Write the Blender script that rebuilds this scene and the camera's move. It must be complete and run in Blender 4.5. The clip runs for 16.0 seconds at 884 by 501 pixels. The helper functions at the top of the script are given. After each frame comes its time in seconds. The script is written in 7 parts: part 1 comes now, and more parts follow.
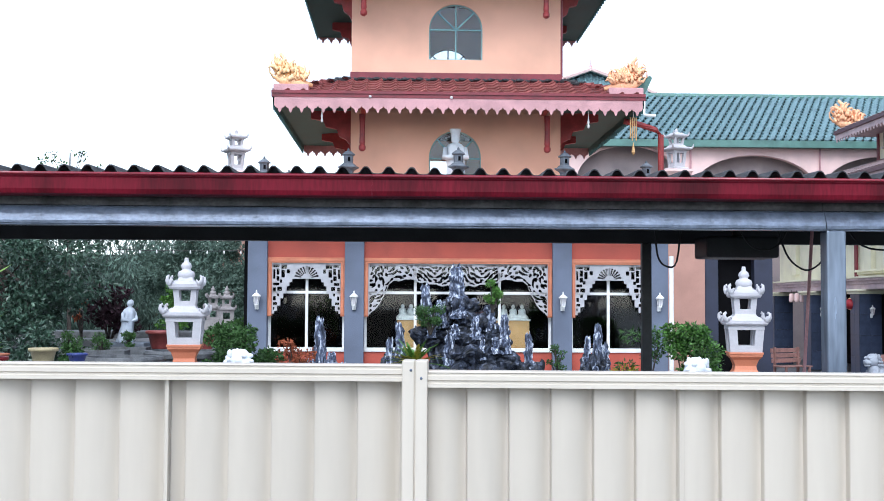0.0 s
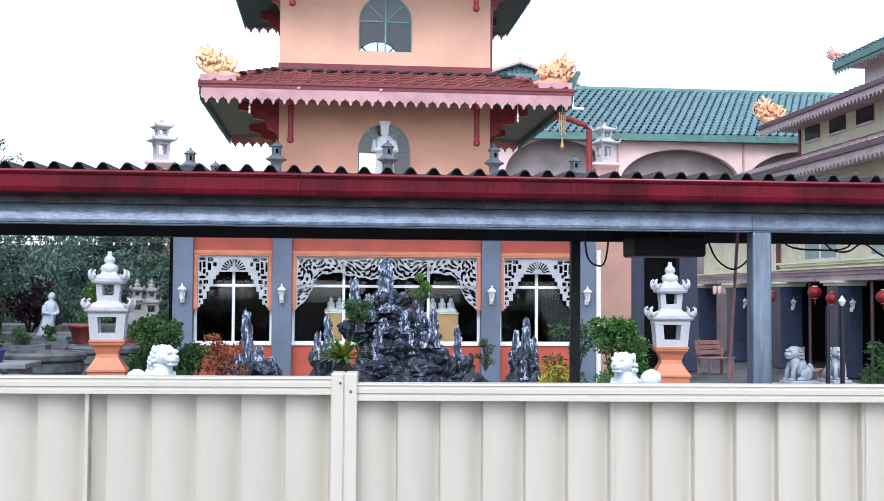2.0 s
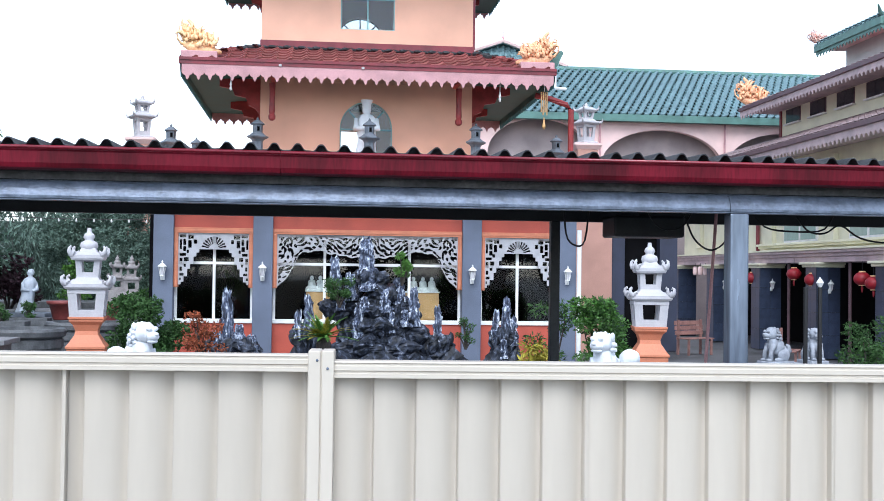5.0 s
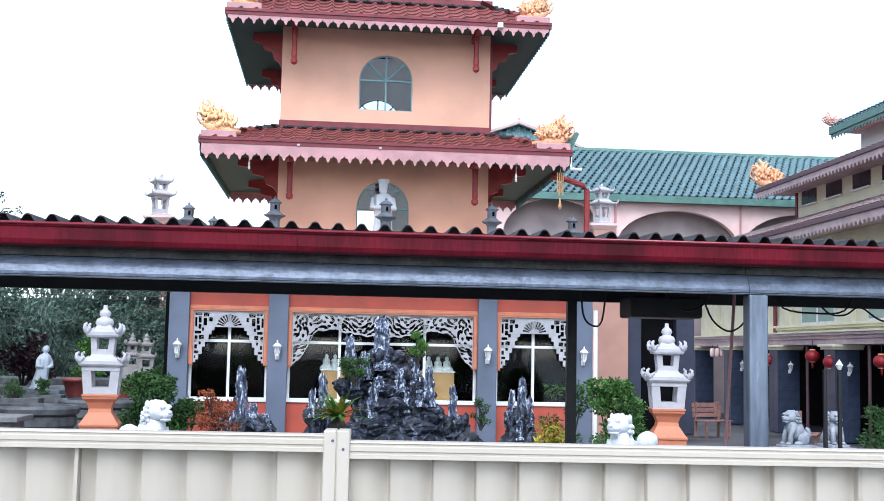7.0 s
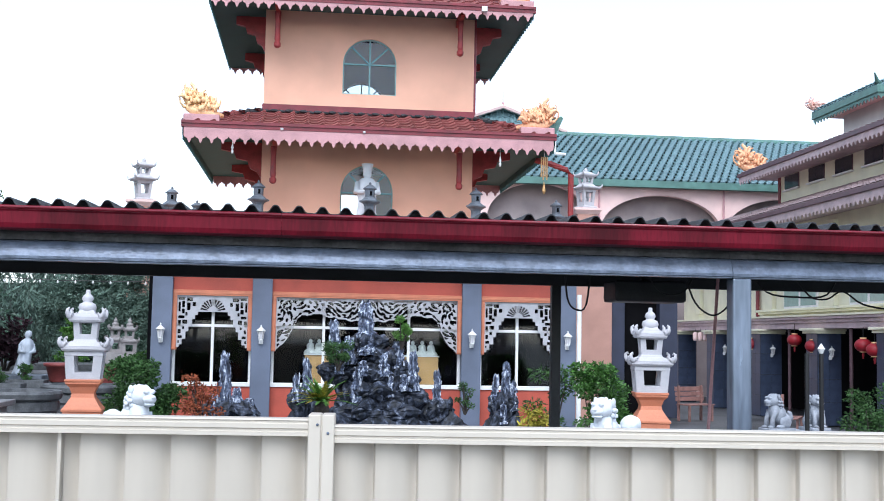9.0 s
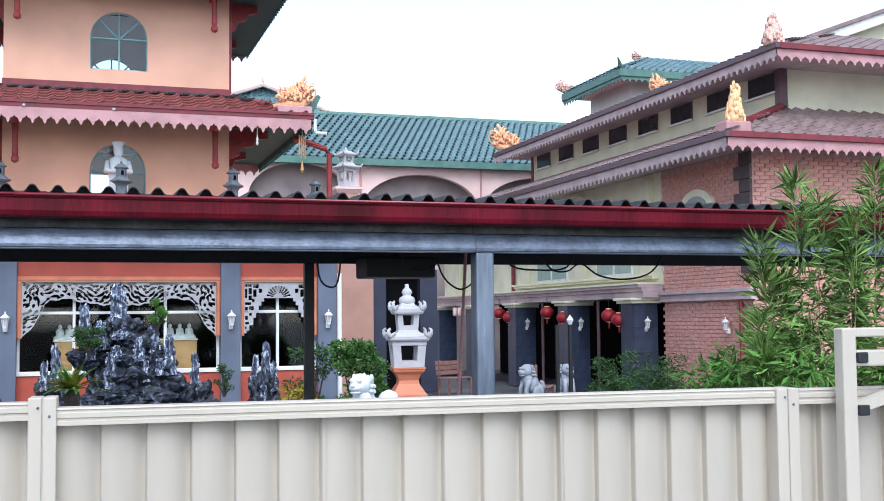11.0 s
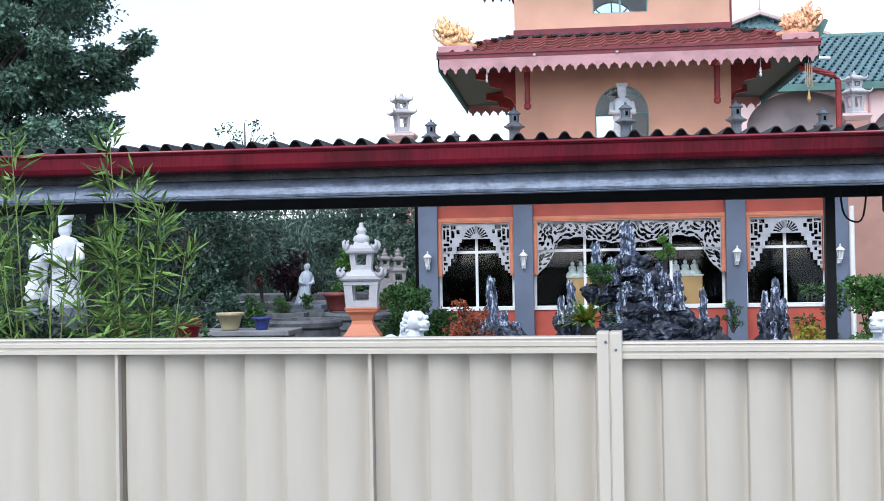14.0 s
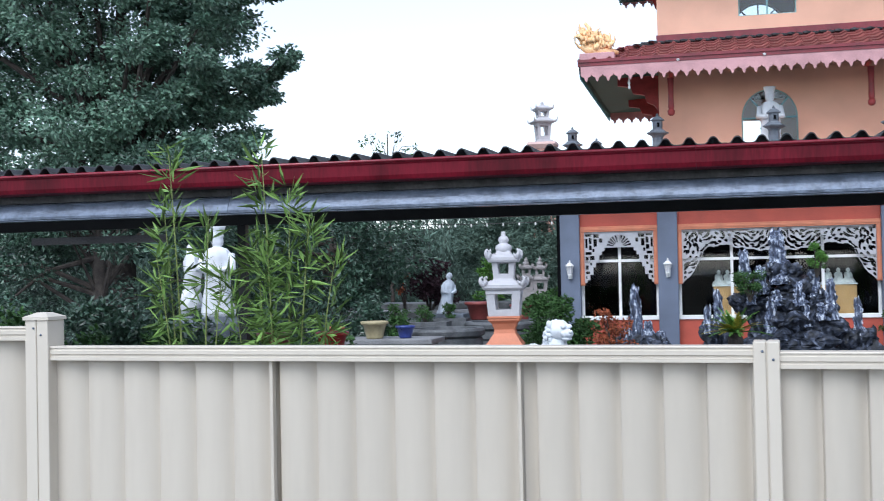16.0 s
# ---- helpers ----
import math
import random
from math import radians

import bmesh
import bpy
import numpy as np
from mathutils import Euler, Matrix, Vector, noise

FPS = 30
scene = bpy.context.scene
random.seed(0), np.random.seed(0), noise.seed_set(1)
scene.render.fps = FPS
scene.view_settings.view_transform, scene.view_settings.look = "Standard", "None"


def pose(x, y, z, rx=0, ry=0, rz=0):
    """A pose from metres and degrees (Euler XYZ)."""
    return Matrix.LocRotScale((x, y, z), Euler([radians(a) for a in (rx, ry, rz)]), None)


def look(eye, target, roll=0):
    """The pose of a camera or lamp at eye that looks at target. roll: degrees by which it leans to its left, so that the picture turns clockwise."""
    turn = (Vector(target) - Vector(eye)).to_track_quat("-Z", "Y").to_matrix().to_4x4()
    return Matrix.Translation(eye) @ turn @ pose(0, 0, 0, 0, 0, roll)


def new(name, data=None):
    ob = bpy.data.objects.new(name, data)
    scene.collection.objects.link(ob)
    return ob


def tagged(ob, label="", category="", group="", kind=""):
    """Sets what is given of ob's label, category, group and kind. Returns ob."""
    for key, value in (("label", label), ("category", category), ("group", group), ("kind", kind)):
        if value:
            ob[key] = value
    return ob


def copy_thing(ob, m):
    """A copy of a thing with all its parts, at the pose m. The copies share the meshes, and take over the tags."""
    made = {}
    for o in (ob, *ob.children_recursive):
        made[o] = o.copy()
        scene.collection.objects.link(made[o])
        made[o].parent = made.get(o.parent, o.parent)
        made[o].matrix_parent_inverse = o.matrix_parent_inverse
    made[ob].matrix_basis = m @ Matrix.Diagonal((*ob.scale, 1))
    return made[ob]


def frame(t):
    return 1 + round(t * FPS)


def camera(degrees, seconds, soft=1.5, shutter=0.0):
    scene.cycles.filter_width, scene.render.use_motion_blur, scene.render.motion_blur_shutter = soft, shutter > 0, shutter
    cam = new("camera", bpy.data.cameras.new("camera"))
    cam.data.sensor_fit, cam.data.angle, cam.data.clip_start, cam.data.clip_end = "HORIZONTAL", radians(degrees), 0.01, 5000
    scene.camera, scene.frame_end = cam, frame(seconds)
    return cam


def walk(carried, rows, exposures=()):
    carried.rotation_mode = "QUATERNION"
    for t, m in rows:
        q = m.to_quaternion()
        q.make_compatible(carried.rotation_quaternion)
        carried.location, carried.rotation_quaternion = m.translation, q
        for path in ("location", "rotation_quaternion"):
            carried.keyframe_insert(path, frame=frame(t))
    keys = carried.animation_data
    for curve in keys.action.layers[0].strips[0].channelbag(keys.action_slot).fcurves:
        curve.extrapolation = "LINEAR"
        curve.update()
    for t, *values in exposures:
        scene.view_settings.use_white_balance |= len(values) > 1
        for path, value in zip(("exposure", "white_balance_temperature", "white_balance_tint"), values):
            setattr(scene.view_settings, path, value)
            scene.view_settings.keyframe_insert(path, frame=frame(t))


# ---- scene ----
cam = camera(42.6, 16.0, soft=0.8, shutter=0.4)
PATH = [
    (0.0, pose(-0.000, -0.063, 1.962, 92.76, -0.31, -1.93)),
    (0.5, pose(0.010, -0.061, 1.964, 92.28, -0.48, -1.88)),
    (1.0, pose(0.009, -0.043, 1.970, 93.17, -0.70, -2.24)),
    (1.5, pose(0.003, -0.021, 1.994, 92.40, -0.83, -3.43)),
    (2.0, pose(-0.004, -0.003, 2.028, 92.27, -0.37, -5.54)),
    (2.5, pose(0.001, -0.010, 2.027, 92.00, -0.58, -5.32)),
    (3.0, pose(0.003, -0.060, 2.029, 91.74, -0.38, -6.58)),
    (3.5, pose(0.000, -0.045, 2.027, 91.50, -0.31, -5.60)),
    (4.0, pose(0.005, -0.036, 2.031, 91.27, -0.55, -5.64)),
    (4.2, pose(0.006, -0.034, 2.030, 91.10, -0.60, -6.33)),
    (6.3, pose(0.010, -0.022, 2.023, 93.19, -0.78, -6.42)),
    (6.5, pose(0.010, -0.020, 2.022, 94.02, -0.80, -6.16)),
    (7.0, pose(0.002, -0.000, 2.026, 95.22, -1.15, -5.72)),
    (7.5, pose(0.002, -0.001, 2.026, 94.94, -1.01, -6.12)),
    (8.0, pose(0.001, 0.007, 2.028, 94.54, -0.90, -6.00)),
    (8.5, pose(-0.001, 0.003, 2.028, 94.42, -0.77, -5.97)),
    (9.0, pose(0.000, 0.011, 2.024, 94.46, -1.07, -6.53)),
    (9.5, pose(0.046, 0.012, 2.019, 93.77, -1.10, -10.16)),
    (9.7, pose(0.065, 0.012, 2.014, 93.78, -0.57, -13.18)),
    (11.8, pose(0.105, -0.064, 2.004, 93.11, 0.59, -18.61)),
    (12.0, pose(0.071, -0.051, 2.021, 91.20, 0.11, -15.71)),
    (12.5, pose(-0.048, -0.006, 2.026, 91.68, 0.74, -2.74)),
    (13.0, pose(-0.088, -0.145, 2.027, 90.48, 0.78, 6.43)),
    (13.5, pose(-0.086, -0.141, 2.026, 90.56, 0.82, 7.42)),
    (14.0, pose(-0.086, -0.134, 2.021, 90.57, 1.01, 6.38)),
    (14.5, pose(-0.096, -0.141, 2.022, 90.60, 0.86, 6.93)),
    (15.0, pose(-0.107, -0.140, 2.020, 90.47, 1.14, 9.52)),
    (15.5, pose(-0.105, -0.141, 2.021, 90.44, 1.26, 11.63)),
    (16.0, pose(-0.115, -0.128, 2.017, 91.17, 1.17, 13.46)),
]
EXPOSURES = [(t, e, 5880, 9) for t, e in ((0, 1.14), (4, 1.11), (7, 1.13), (9, 1.06), (12, 0.99), (12.6, 1.06), (13, 0.98), (16, 0.85))]
walk(cam, PATH, exposures=EXPOSURES)

# ---- world, sun, exposure ----
world = bpy.data.worlds.new("world")
scene.world = world
world.use_nodes = True
wn, wl = world.node_tree.nodes, world.node_tree.links
sky = wn.new("ShaderNodeTexSky")
sky.sky_type = "NISHITA"
sky.sun_disc = False
sky.sun_elevation, sky.sun_rotation = radians(52), radians(192)
sky.air_density, sky.dust_density, sky.ozone_density = 1.0, 1.2, 1.0
pale = wn.new("ShaderNodeHueSaturation")
pale.inputs["Saturation"].default_value = 0.48
wl.new(sky.outputs["Color"], pale.inputs["Color"])
wl.new(pale.outputs["Color"], wn["Background"].inputs["Color"])
wn["Background"].inputs["Strength"].default_value = 0.15
sun_data = bpy.data.lights.new("sun", "SUN")
sun_data.energy, sun_data.angle, sun_data.color = 1.0, radians(40), (1.0, 0.985, 0.96)
sun = new("sun", sun_data)
sun.matrix_world = look((0, 0, 24.5), (4, 19, 0))

# ---- materials ----


def mat(name, color, rough=0.6, metal=0.0, var=0.12, scale=6.0, bump=0.15, grain=60.0, spec=0.5, dirt=None, streak=False, island=0.0, piece=0.0):
    """A painted, stone or plant surface: base colour varied at two scales, roughness variation and fine relief."""
    m = bpy.data.materials.new(name)
    m.use_nodes = True
    n, l = m.node_tree.nodes, m.node_tree.links
    b = n["Principled BSDF"]
    b.inputs["Metallic"].default_value = metal
    b.inputs["Specular IOR Level"].default_value = spec
    co = n.new("ShaderNodeTexCoord")
    mp = n.new("ShaderNodeMapping")
    l.new(co.outputs["Object"], mp.inputs["Vector"])
    if streak:
        mp.inputs["Scale"].default_value = (1.0, 1.0, 0.12)
    big = n.new("ShaderNodeTexNoise")
    big.inputs["Scale"].default_value, big.inputs["Detail"].default_value = scale, 5
    l.new(mp.outputs["Vector"], big.inputs["Vector"])
    fine = n.new("ShaderNodeTexNoise")
    fine.inputs["Scale"].default_value, fine.inputs["Detail"].default_value = grain, 4
    l.new((mp if streak else co).outputs["Vector" if streak else "Object"], fine.inputs["Vector"])
    ramp = n.new("ShaderNodeValToRGB")
    d = dirt or tuple(c * (1 - 2.2 * var) for c in color)
    ramp.color_ramp.elements[0].color = (*d, 1)
    ramp.color_ramp.elements[0].position = 0.28
    ramp.color_ramp.elements[1].color = (*[min(1, c * (1 + var)) for c in color], 1)
    ramp.color_ramp.elements[1].position = 0.62
    l.new(big.outputs["Fac"], ramp.inputs["Fac"])
    mix = n.new("ShaderNodeMix")
    mix.data_type, mix.blend_type = "RGBA", "OVERLAY"
    mix.inputs[0].default_value = min(1, var * 2.5)
    l.new(ramp.outputs["Color"], mix.inputs[6])
    l.new(fine.outputs["Fac"], mix.inputs[7])
    out = mix.outputs[2]
    if island or piece:
        hsv = n.new("ShaderNodeHueSaturation")
        src = n.new("ShaderNodeNewGeometry").outputs["Random Per Island"] if island else n.new("ShaderNodeObjectInfo").outputs["Random"]
        rng = n.new("ShaderNodeMapRange")
        k = island or piece
        rng.inputs["To Min"].default_value, rng.inputs["To Max"].default_value = 1 - k, 1 + k
        l.new(src, rng.inputs["Value"])
        l.new(rng.outputs["Result"], hsv.inputs["Value"])
        l.new(out, hsv.inputs["Color"])
        out = hsv.outputs["Color"]
    l.new(out, b.inputs["Base Color"])
    rr = n.new("ShaderNodeMapRange")
    rr.inputs["To Min"].default_value, rr.inputs["To Max"].default_value = max(0.02, rough - 0.12), min(1, rough + 0.12)
    l.new(big.outputs["Fac"], rr.inputs["Value"])
    l.new(rr.outputs["Result"], b.inputs["Roughness"])
    if bump:
        bp = n.new("ShaderNodeBump")
        bp.inputs["Strength"].default_value, bp.inputs["Distance"].default_value = bump, 0.01
        l.new(fine.outputs["Fac"], bp.inputs["Height"])
        l.new(bp.outputs["Normal"], b.inputs["Normal"])
    return m


def leaf_mat(name, color, k=0.45, rough=0.6, spec=0.25):
    m = mat(name, color, rough, var=0.2, scale=1.2, bump=0, spec=spec, island=k)
    m.node_tree.nodes["Principled BSDF"].inputs["Transmission Weight"].default_value = 0.0
    return m


CREAM = mat("cream_steel", (0.565, 0.51, 0.428), 0.42, var=0.03, scale=1.5, bump=0.03, grain=25, streak=True)
SHEET = mat("cream_sheet_steel", (0.515, 0.462, 0.386), 0.45, var=0.03, scale=1.2, bump=0.03, grain=25, streak=True)
# near-black: shade under the roof corrugations is put into the cement colour
CEMENT_SHEET = mat("near_black_weathered_cement", (0.04, 0.042, 0.046), 0.75, var=0.3, scale=5, bump=0.3, grain=90)
GUTTER = mat("dark_red_gutter", (0.120, 0.004, 0.013), 0.5, var=0.25, scale=3, bump=0.03, spec=0.2, streak=True)
GUTTER_LIP = mat("glossy_red_gutter_lip", (0.20, 0.012, 0.024), 0.22, var=0.15, scale=4, bump=0.03, spec=0.7)
STEEL_GREY = mat("blue_grey_painted_steel", (0.17, 0.205, 0.265), 0.24, metal=0.4, var=0.28, scale=5, bump=0.3, grain=22, streak=True)
DARK_STEEL = mat("dark_steel", (0.018, 0.020, 0.022), 0.5, var=0.2, scale=5)
SALMON = mat("salmon_render", (0.82, 0.475, 0.335), 0.85, var=0.06, scale=1.1, bump=0.25, grain=120)
PINK = mat("pink_paint", (0.54, 0.29, 0.30), 0.6, var=0.10, scale=3, bump=0.05)
PALE_PINK = mat("pale_pink_render", (0.86, 0.62, 0.58), 0.85, var=0.07, scale=1.0, bump=0.2)
MAROON = mat("maroon_paint", (0.20, 0.025, 0.035), 0.45, var=0.15, scale=4, bump=0.05)
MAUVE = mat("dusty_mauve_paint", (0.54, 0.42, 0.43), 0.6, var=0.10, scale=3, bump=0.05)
RED_TRIM = mat("red_painted_timber", (0.30, 0.035, 0.035), 0.5, var=0.15, scale=6, bump=0.06)
ORANGE_RED = mat("orange_red_paint", (0.46, 0.085, 0.052), 0.6, var=0.08, scale=2, bump=0.08)
ORANGE = mat("orange_paint", (0.60, 0.215, 0.115), 0.55, var=0.08, scale=4, bump=0.06)
COLUMN_BLUE = mat("slate_blue_paint", (0.13, 0.155, 0.215), 0.6, var=0.09, scale=1.6, bump=0.1)
SOFFIT = mat("grey_green_soffit", (0.055, 0.135, 0.128), 0.7, var=0.08, scale=2, bump=0.05)
TILE_RED = mat("dark_red_roof_tile", (0.225, 0.06, 0.056), 0.5, var=0.22, scale=7, bump=0.12, piece=0.28)
# greyed and paled tile red: sky sheen and haze are in the colour
TILE_RED_FAR = mat("hazed_red_brown_roof_tile", (0.27, 0.195, 0.19), 0.40, var=0.12, scale=5, bump=0.08, island=0.09)
TILE_GREEN = mat("green_roof_tile", (0.175, 0.275, 0.295), 0.32, var=0.08, scale=3, bump=0.05, island=0.10)
GREEN_TRIM = mat("green_trim_paint", (0.10, 0.21, 0.18), 0.5, var=0.12, scale=3, bump=0.05)
YELLOW = mat("pale_yellow_render", (0.80, 0.77, 0.58), 0.8, var=0.06, scale=1.2, bump=0.15)
BRICK = mat("red_brick", (0.70, 0.36, 0.30), 0.85, var=0.10, scale=9, bump=0.2, piece=0.10)
MORTAR = mat("brick_mortar", (0.60, 0.38, 0.33), 0.9, var=0.12, scale=8, bump=0.25)
WHITE = mat("white_paint", (0.80, 0.80, 0.78), 0.45, var=0.05, scale=5, bump=0.04)
LATTICE = mat("pale_grey_fretwork", (0.46, 0.46, 0.48), 0.55, var=0.08, scale=6, bump=0.05)
TEAL = mat("pale_teal_paint", (0.30, 0.50, 0.50), 0.5, var=0.06, scale=4, bump=0.04)
STONE = mat("pale_grey_carved_stone", (0.52, 0.51, 0.53), 0.8, var=0.06, scale=5, bump=0.2, grain=60)
STONE_DARK = mat("dark_grey_carved_stone", (0.15, 0.17, 0.20), 0.8, var=0.2, scale=7, bump=0.4, grain=90)
MARBLE = mat("white_marble", (0.78, 0.80, 0.83), 0.45, var=0.07, scale=4, bump=0.1)
GOLD = mat("yellow_gold_paint", (0.90, 0.585, 0.31), 0.45, var=0.2, scale=14, bump=0.3, dirt=(0.80, 0.42, 0.20))
ORANGE_GOLD = mat("orange_gold_paint", (0.90, 0.49, 0.27), 0.5, var=0.2, scale=14, bump=0.3, dirt=(0.68, 0.29, 0.16))
PINK_GOLD = mat("pinkish_gold_paint", (0.78, 0.48, 0.40), 0.5, var=0.25, scale=12, bump=0.3)
# near-black that stands in for the shade of rooms, porch and openings
SHADE_BLACK = mat("shade_black", (0.006, 0.006, 0.007), 0.9, var=0.2, scale=2, spec=0.05)
CARTON = mat("tan_cabinet_board", (0.55, 0.32, 0.13), 0.6, var=0.08, scale=3)
CONCRETE = mat("grey_concrete", (0.24, 0.24, 0.245), 0.8, var=0.2, scale=2, bump=0.25)
GROUND = mat("damp_paving_ground", (0.105, 0.108, 0.115), 0.55, var=0.3, scale=0.7, bump=0.25)
GRASS = mat("lawn_ground", (0.06, 0.09, 0.03), 0.9, var=0.3, scale=2, bump=0.4)
TERRACOTTA = mat("terracotta_pot", (0.38, 0.13, 0.07), 0.7, var=0.15, scale=6)
BARK = mat("dark_bark", (0.055, 0.045, 0.038), 0.9, var=0.3, scale=9, bump=0.6)
SLATE_TILE = mat("dark_blue_column_tile", (0.040, 0.054, 0.095), 0.35, var=0.15, scale=5, bump=0.05, piece=0.15)
BLACK = mat("black_rubber_cable", (0.01, 0.01, 0.011), 0.5, var=0.1)
BEAM_STEEL = mat("weathered_blue_grey_beam", (0.165, 0.197, 0.258), 0.34, metal=0.35, var=0.16, scale=9, bump=0.5, grain=34)
# dark brown-grey that paints the gutter's shadow above the beam
GUTTER_SHADE = mat("gutter_shade_board", (0.075, 0.072, 0.072), 0.7, var=0.3, scale=6, bump=0.3, grain=40)
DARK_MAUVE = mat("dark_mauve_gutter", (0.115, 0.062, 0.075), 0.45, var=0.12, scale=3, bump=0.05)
DARK_BRICK = mat("dark_glazed_quoin", (0.085, 0.06, 0.062), 0.6, var=0.15, scale=6, bump=0.2)
RED_SILK = mat("red_silk_lantern", (0.32, 0.012, 0.022), 0.5, var=0.12, scale=8)


def glass_mat(name, tint, rough=0.03):
    m = bpy.data.materials.new(name)
    m.use_nodes = True
    n, l = m.node_tree.nodes, m.node_tree.links
    b = n["Principled BSDF"]
    b.inputs["Base Color"].default_value = (*tint, 1)
    b.inputs["Roughness"].default_value = rough
    b.inputs["Transmission Weight"].default_value = 1.0
    b.inputs["IOR"].default_value = 1.45
    return m


GLASS = glass_mat("window_glass", (0.85, 0.92, 0.92))

# ---- building helpers ----


def mesh_of(name, bm, material, smooth=False):
    me = bpy.data.meshes.new(name)
    bm.normal_update()
    bm.to_mesh(me)
    bm.free()
    for m in (material if isinstance(material, (list, tuple)) else [material]):
        me.materials.append(m)
    if smooth:
        me.polygons.foreach_set("use_smooth", [True] * len(me.polygons))
    return me


def part(name, bm, material, parent=None, label="", smooth=False, kind=""):
    ob = new(name, mesh_of(name, bm, material, smooth) if isinstance(bm, bmesh.types.BMesh) else bm)
    if parent is not None:
        ob.parent = parent
    return tagged(ob, label, kind=kind)


def thing(name, label, category, at=(0, 0, 0), rz=0.0, group="", kind=""):
    ob = new(name)
    ob.empty_display_size = 0.2
    ob.matrix_basis = pose(*at, 0, 0, rz)
    return tagged(ob, label, category, group, kind)


def box(x0, x1, y0, y1, z0, z1, bevel=0.0, bm=None):
    bm = bm or bmesh.new()
    r = bmesh.ops.create_cube(bm, size=1, matrix=Matrix.Translation(((x0 + x1) / 2, (y0 + y1) / 2, (z0 + z1) / 2)) @ Matrix.Diagonal((x1 - x0, y1 - y0, z1 - z0, 1)))
    if bevel:
        es = list({e for v in r["verts"] for e in v.link_edges})
        bmesh.ops.bevel(bm, geom=es, offset=bevel, segments=2, profile=0.5, affect="EDGES")
    return bm


def lathe(profile, seg=20, bm=None, at=(0, 0, 0), square=False):
    """A turned (or square, when seg is 4) form from pairs of radius and height."""
    bm = bm or bmesh.new()
    rings = []
    for r, z in profile:
        ring = []
        for i in range(seg):
            a = 2 * math.pi * (i + (0.5 if square else 0)) / seg
            k = 1 / math.cos(math.pi / seg) if square else 1
            ring.append(bm.verts.new((at[0] + r * k * math.cos(a), at[1] + r * k * math.sin(a), at[2] + z)))
        rings.append(ring)
    for a, b in zip(rings, rings[1:]):
        for i in range(seg):
            bm.faces.new((a[i], a[(i + 1) % seg], b[(i + 1) % seg], b[i]))
    bm.faces.new(rings[0][::-1])
    bm.faces.new(rings[-1])
    return bm


def tube(points, radii, seg=8, bm=None):
    bm = bm or bmesh.new()
    pts = [Vector(p) for p in points]
    if not isinstance(radii, (list, tuple)):
        radii = [radii] * len(pts)
    rings = []
    for i, p in enumerate(pts):
        d = (pts[min(i + 1, len(pts) - 1)] - pts[max(i - 1, 0)]).normalized()
        a = d.orthogonal().normalized()
        b = d.cross(a)
        rings.append([bm.verts.new(p + (a * math.cos(t) + b * math.sin(t)) * radii[i]) for t in [2 * math.pi * k / seg for k in range(seg)]])
    for r0, r1 in zip(rings, rings[1:]):
        off = min(range(seg), key=lambda k: (r0[0].co - r1[k].co).length)
        for k in range(seg):
            bm.faces.new((r0[k], r0[(k + 1) % seg], r1[(k + 1 + off) % seg], r1[(k + off) % seg]))
    bm.faces.new(rings[0][::-1])
    bm.faces.new(rings[-1])
    bmesh.ops.recalc_face_normals(bm, faces=bm.faces)
    return bm


def prism(poly, axis, a, b, bm=None):
    """A flat outline (pairs) pushed through from a to b along x, y or z."""
    bm = bm or bmesh.new()
    put = {"x": lambda p, s: (s, p[0], p[1]), "y": lambda p, s: (p[0], s, p[1]), "z": lambda p, s: (p[0], p[1], s)}[axis]
    va, vb = [bm.verts.new(put(p, a)) for p in poly], [bm.verts.new(put(p, b)) for p in poly]
    faces = [bm.faces.new(va[::-1]), bm.faces.new(vb)]
    for i in range(len(poly)):
        j = (i + 1) % len(poly)
        faces.append(bm.faces.new((va[i], va[j], vb[j], vb[i])))
    bmesh.ops.recalc_face_normals(bm, faces=faces)
    return bm


def blob(at, size, detail=3, rough=0.0, freq=2.0, bm=None, seed=0.0, turn=0.0):
    bm = bm or bmesh.new()
    r = bmesh.ops.create_icosphere(bm, subdivisions=detail, radius=1)
    m = pose(0, 0, 0, 0, 0, turn)
    for v in r["verts"]:
        k = 1 + rough * noise.noise(v.co * freq + Vector((seed, seed * 1.7, -seed)))
        if rough > 0.8:
            k += 0.5 * abs(noise.noise(v.co * freq * 2.3 + Vector((seed, 0, seed)))) + 0.3 * noise.noise(v.co * freq * 5.5 + Vector((0, seed, 0))) - 0.18
        v.co = Vector(at) + m @ Vector((v.co.x * size[0] * k, v.co.y * size[1] * k, v.co.z * size[2] * k))
    return bm


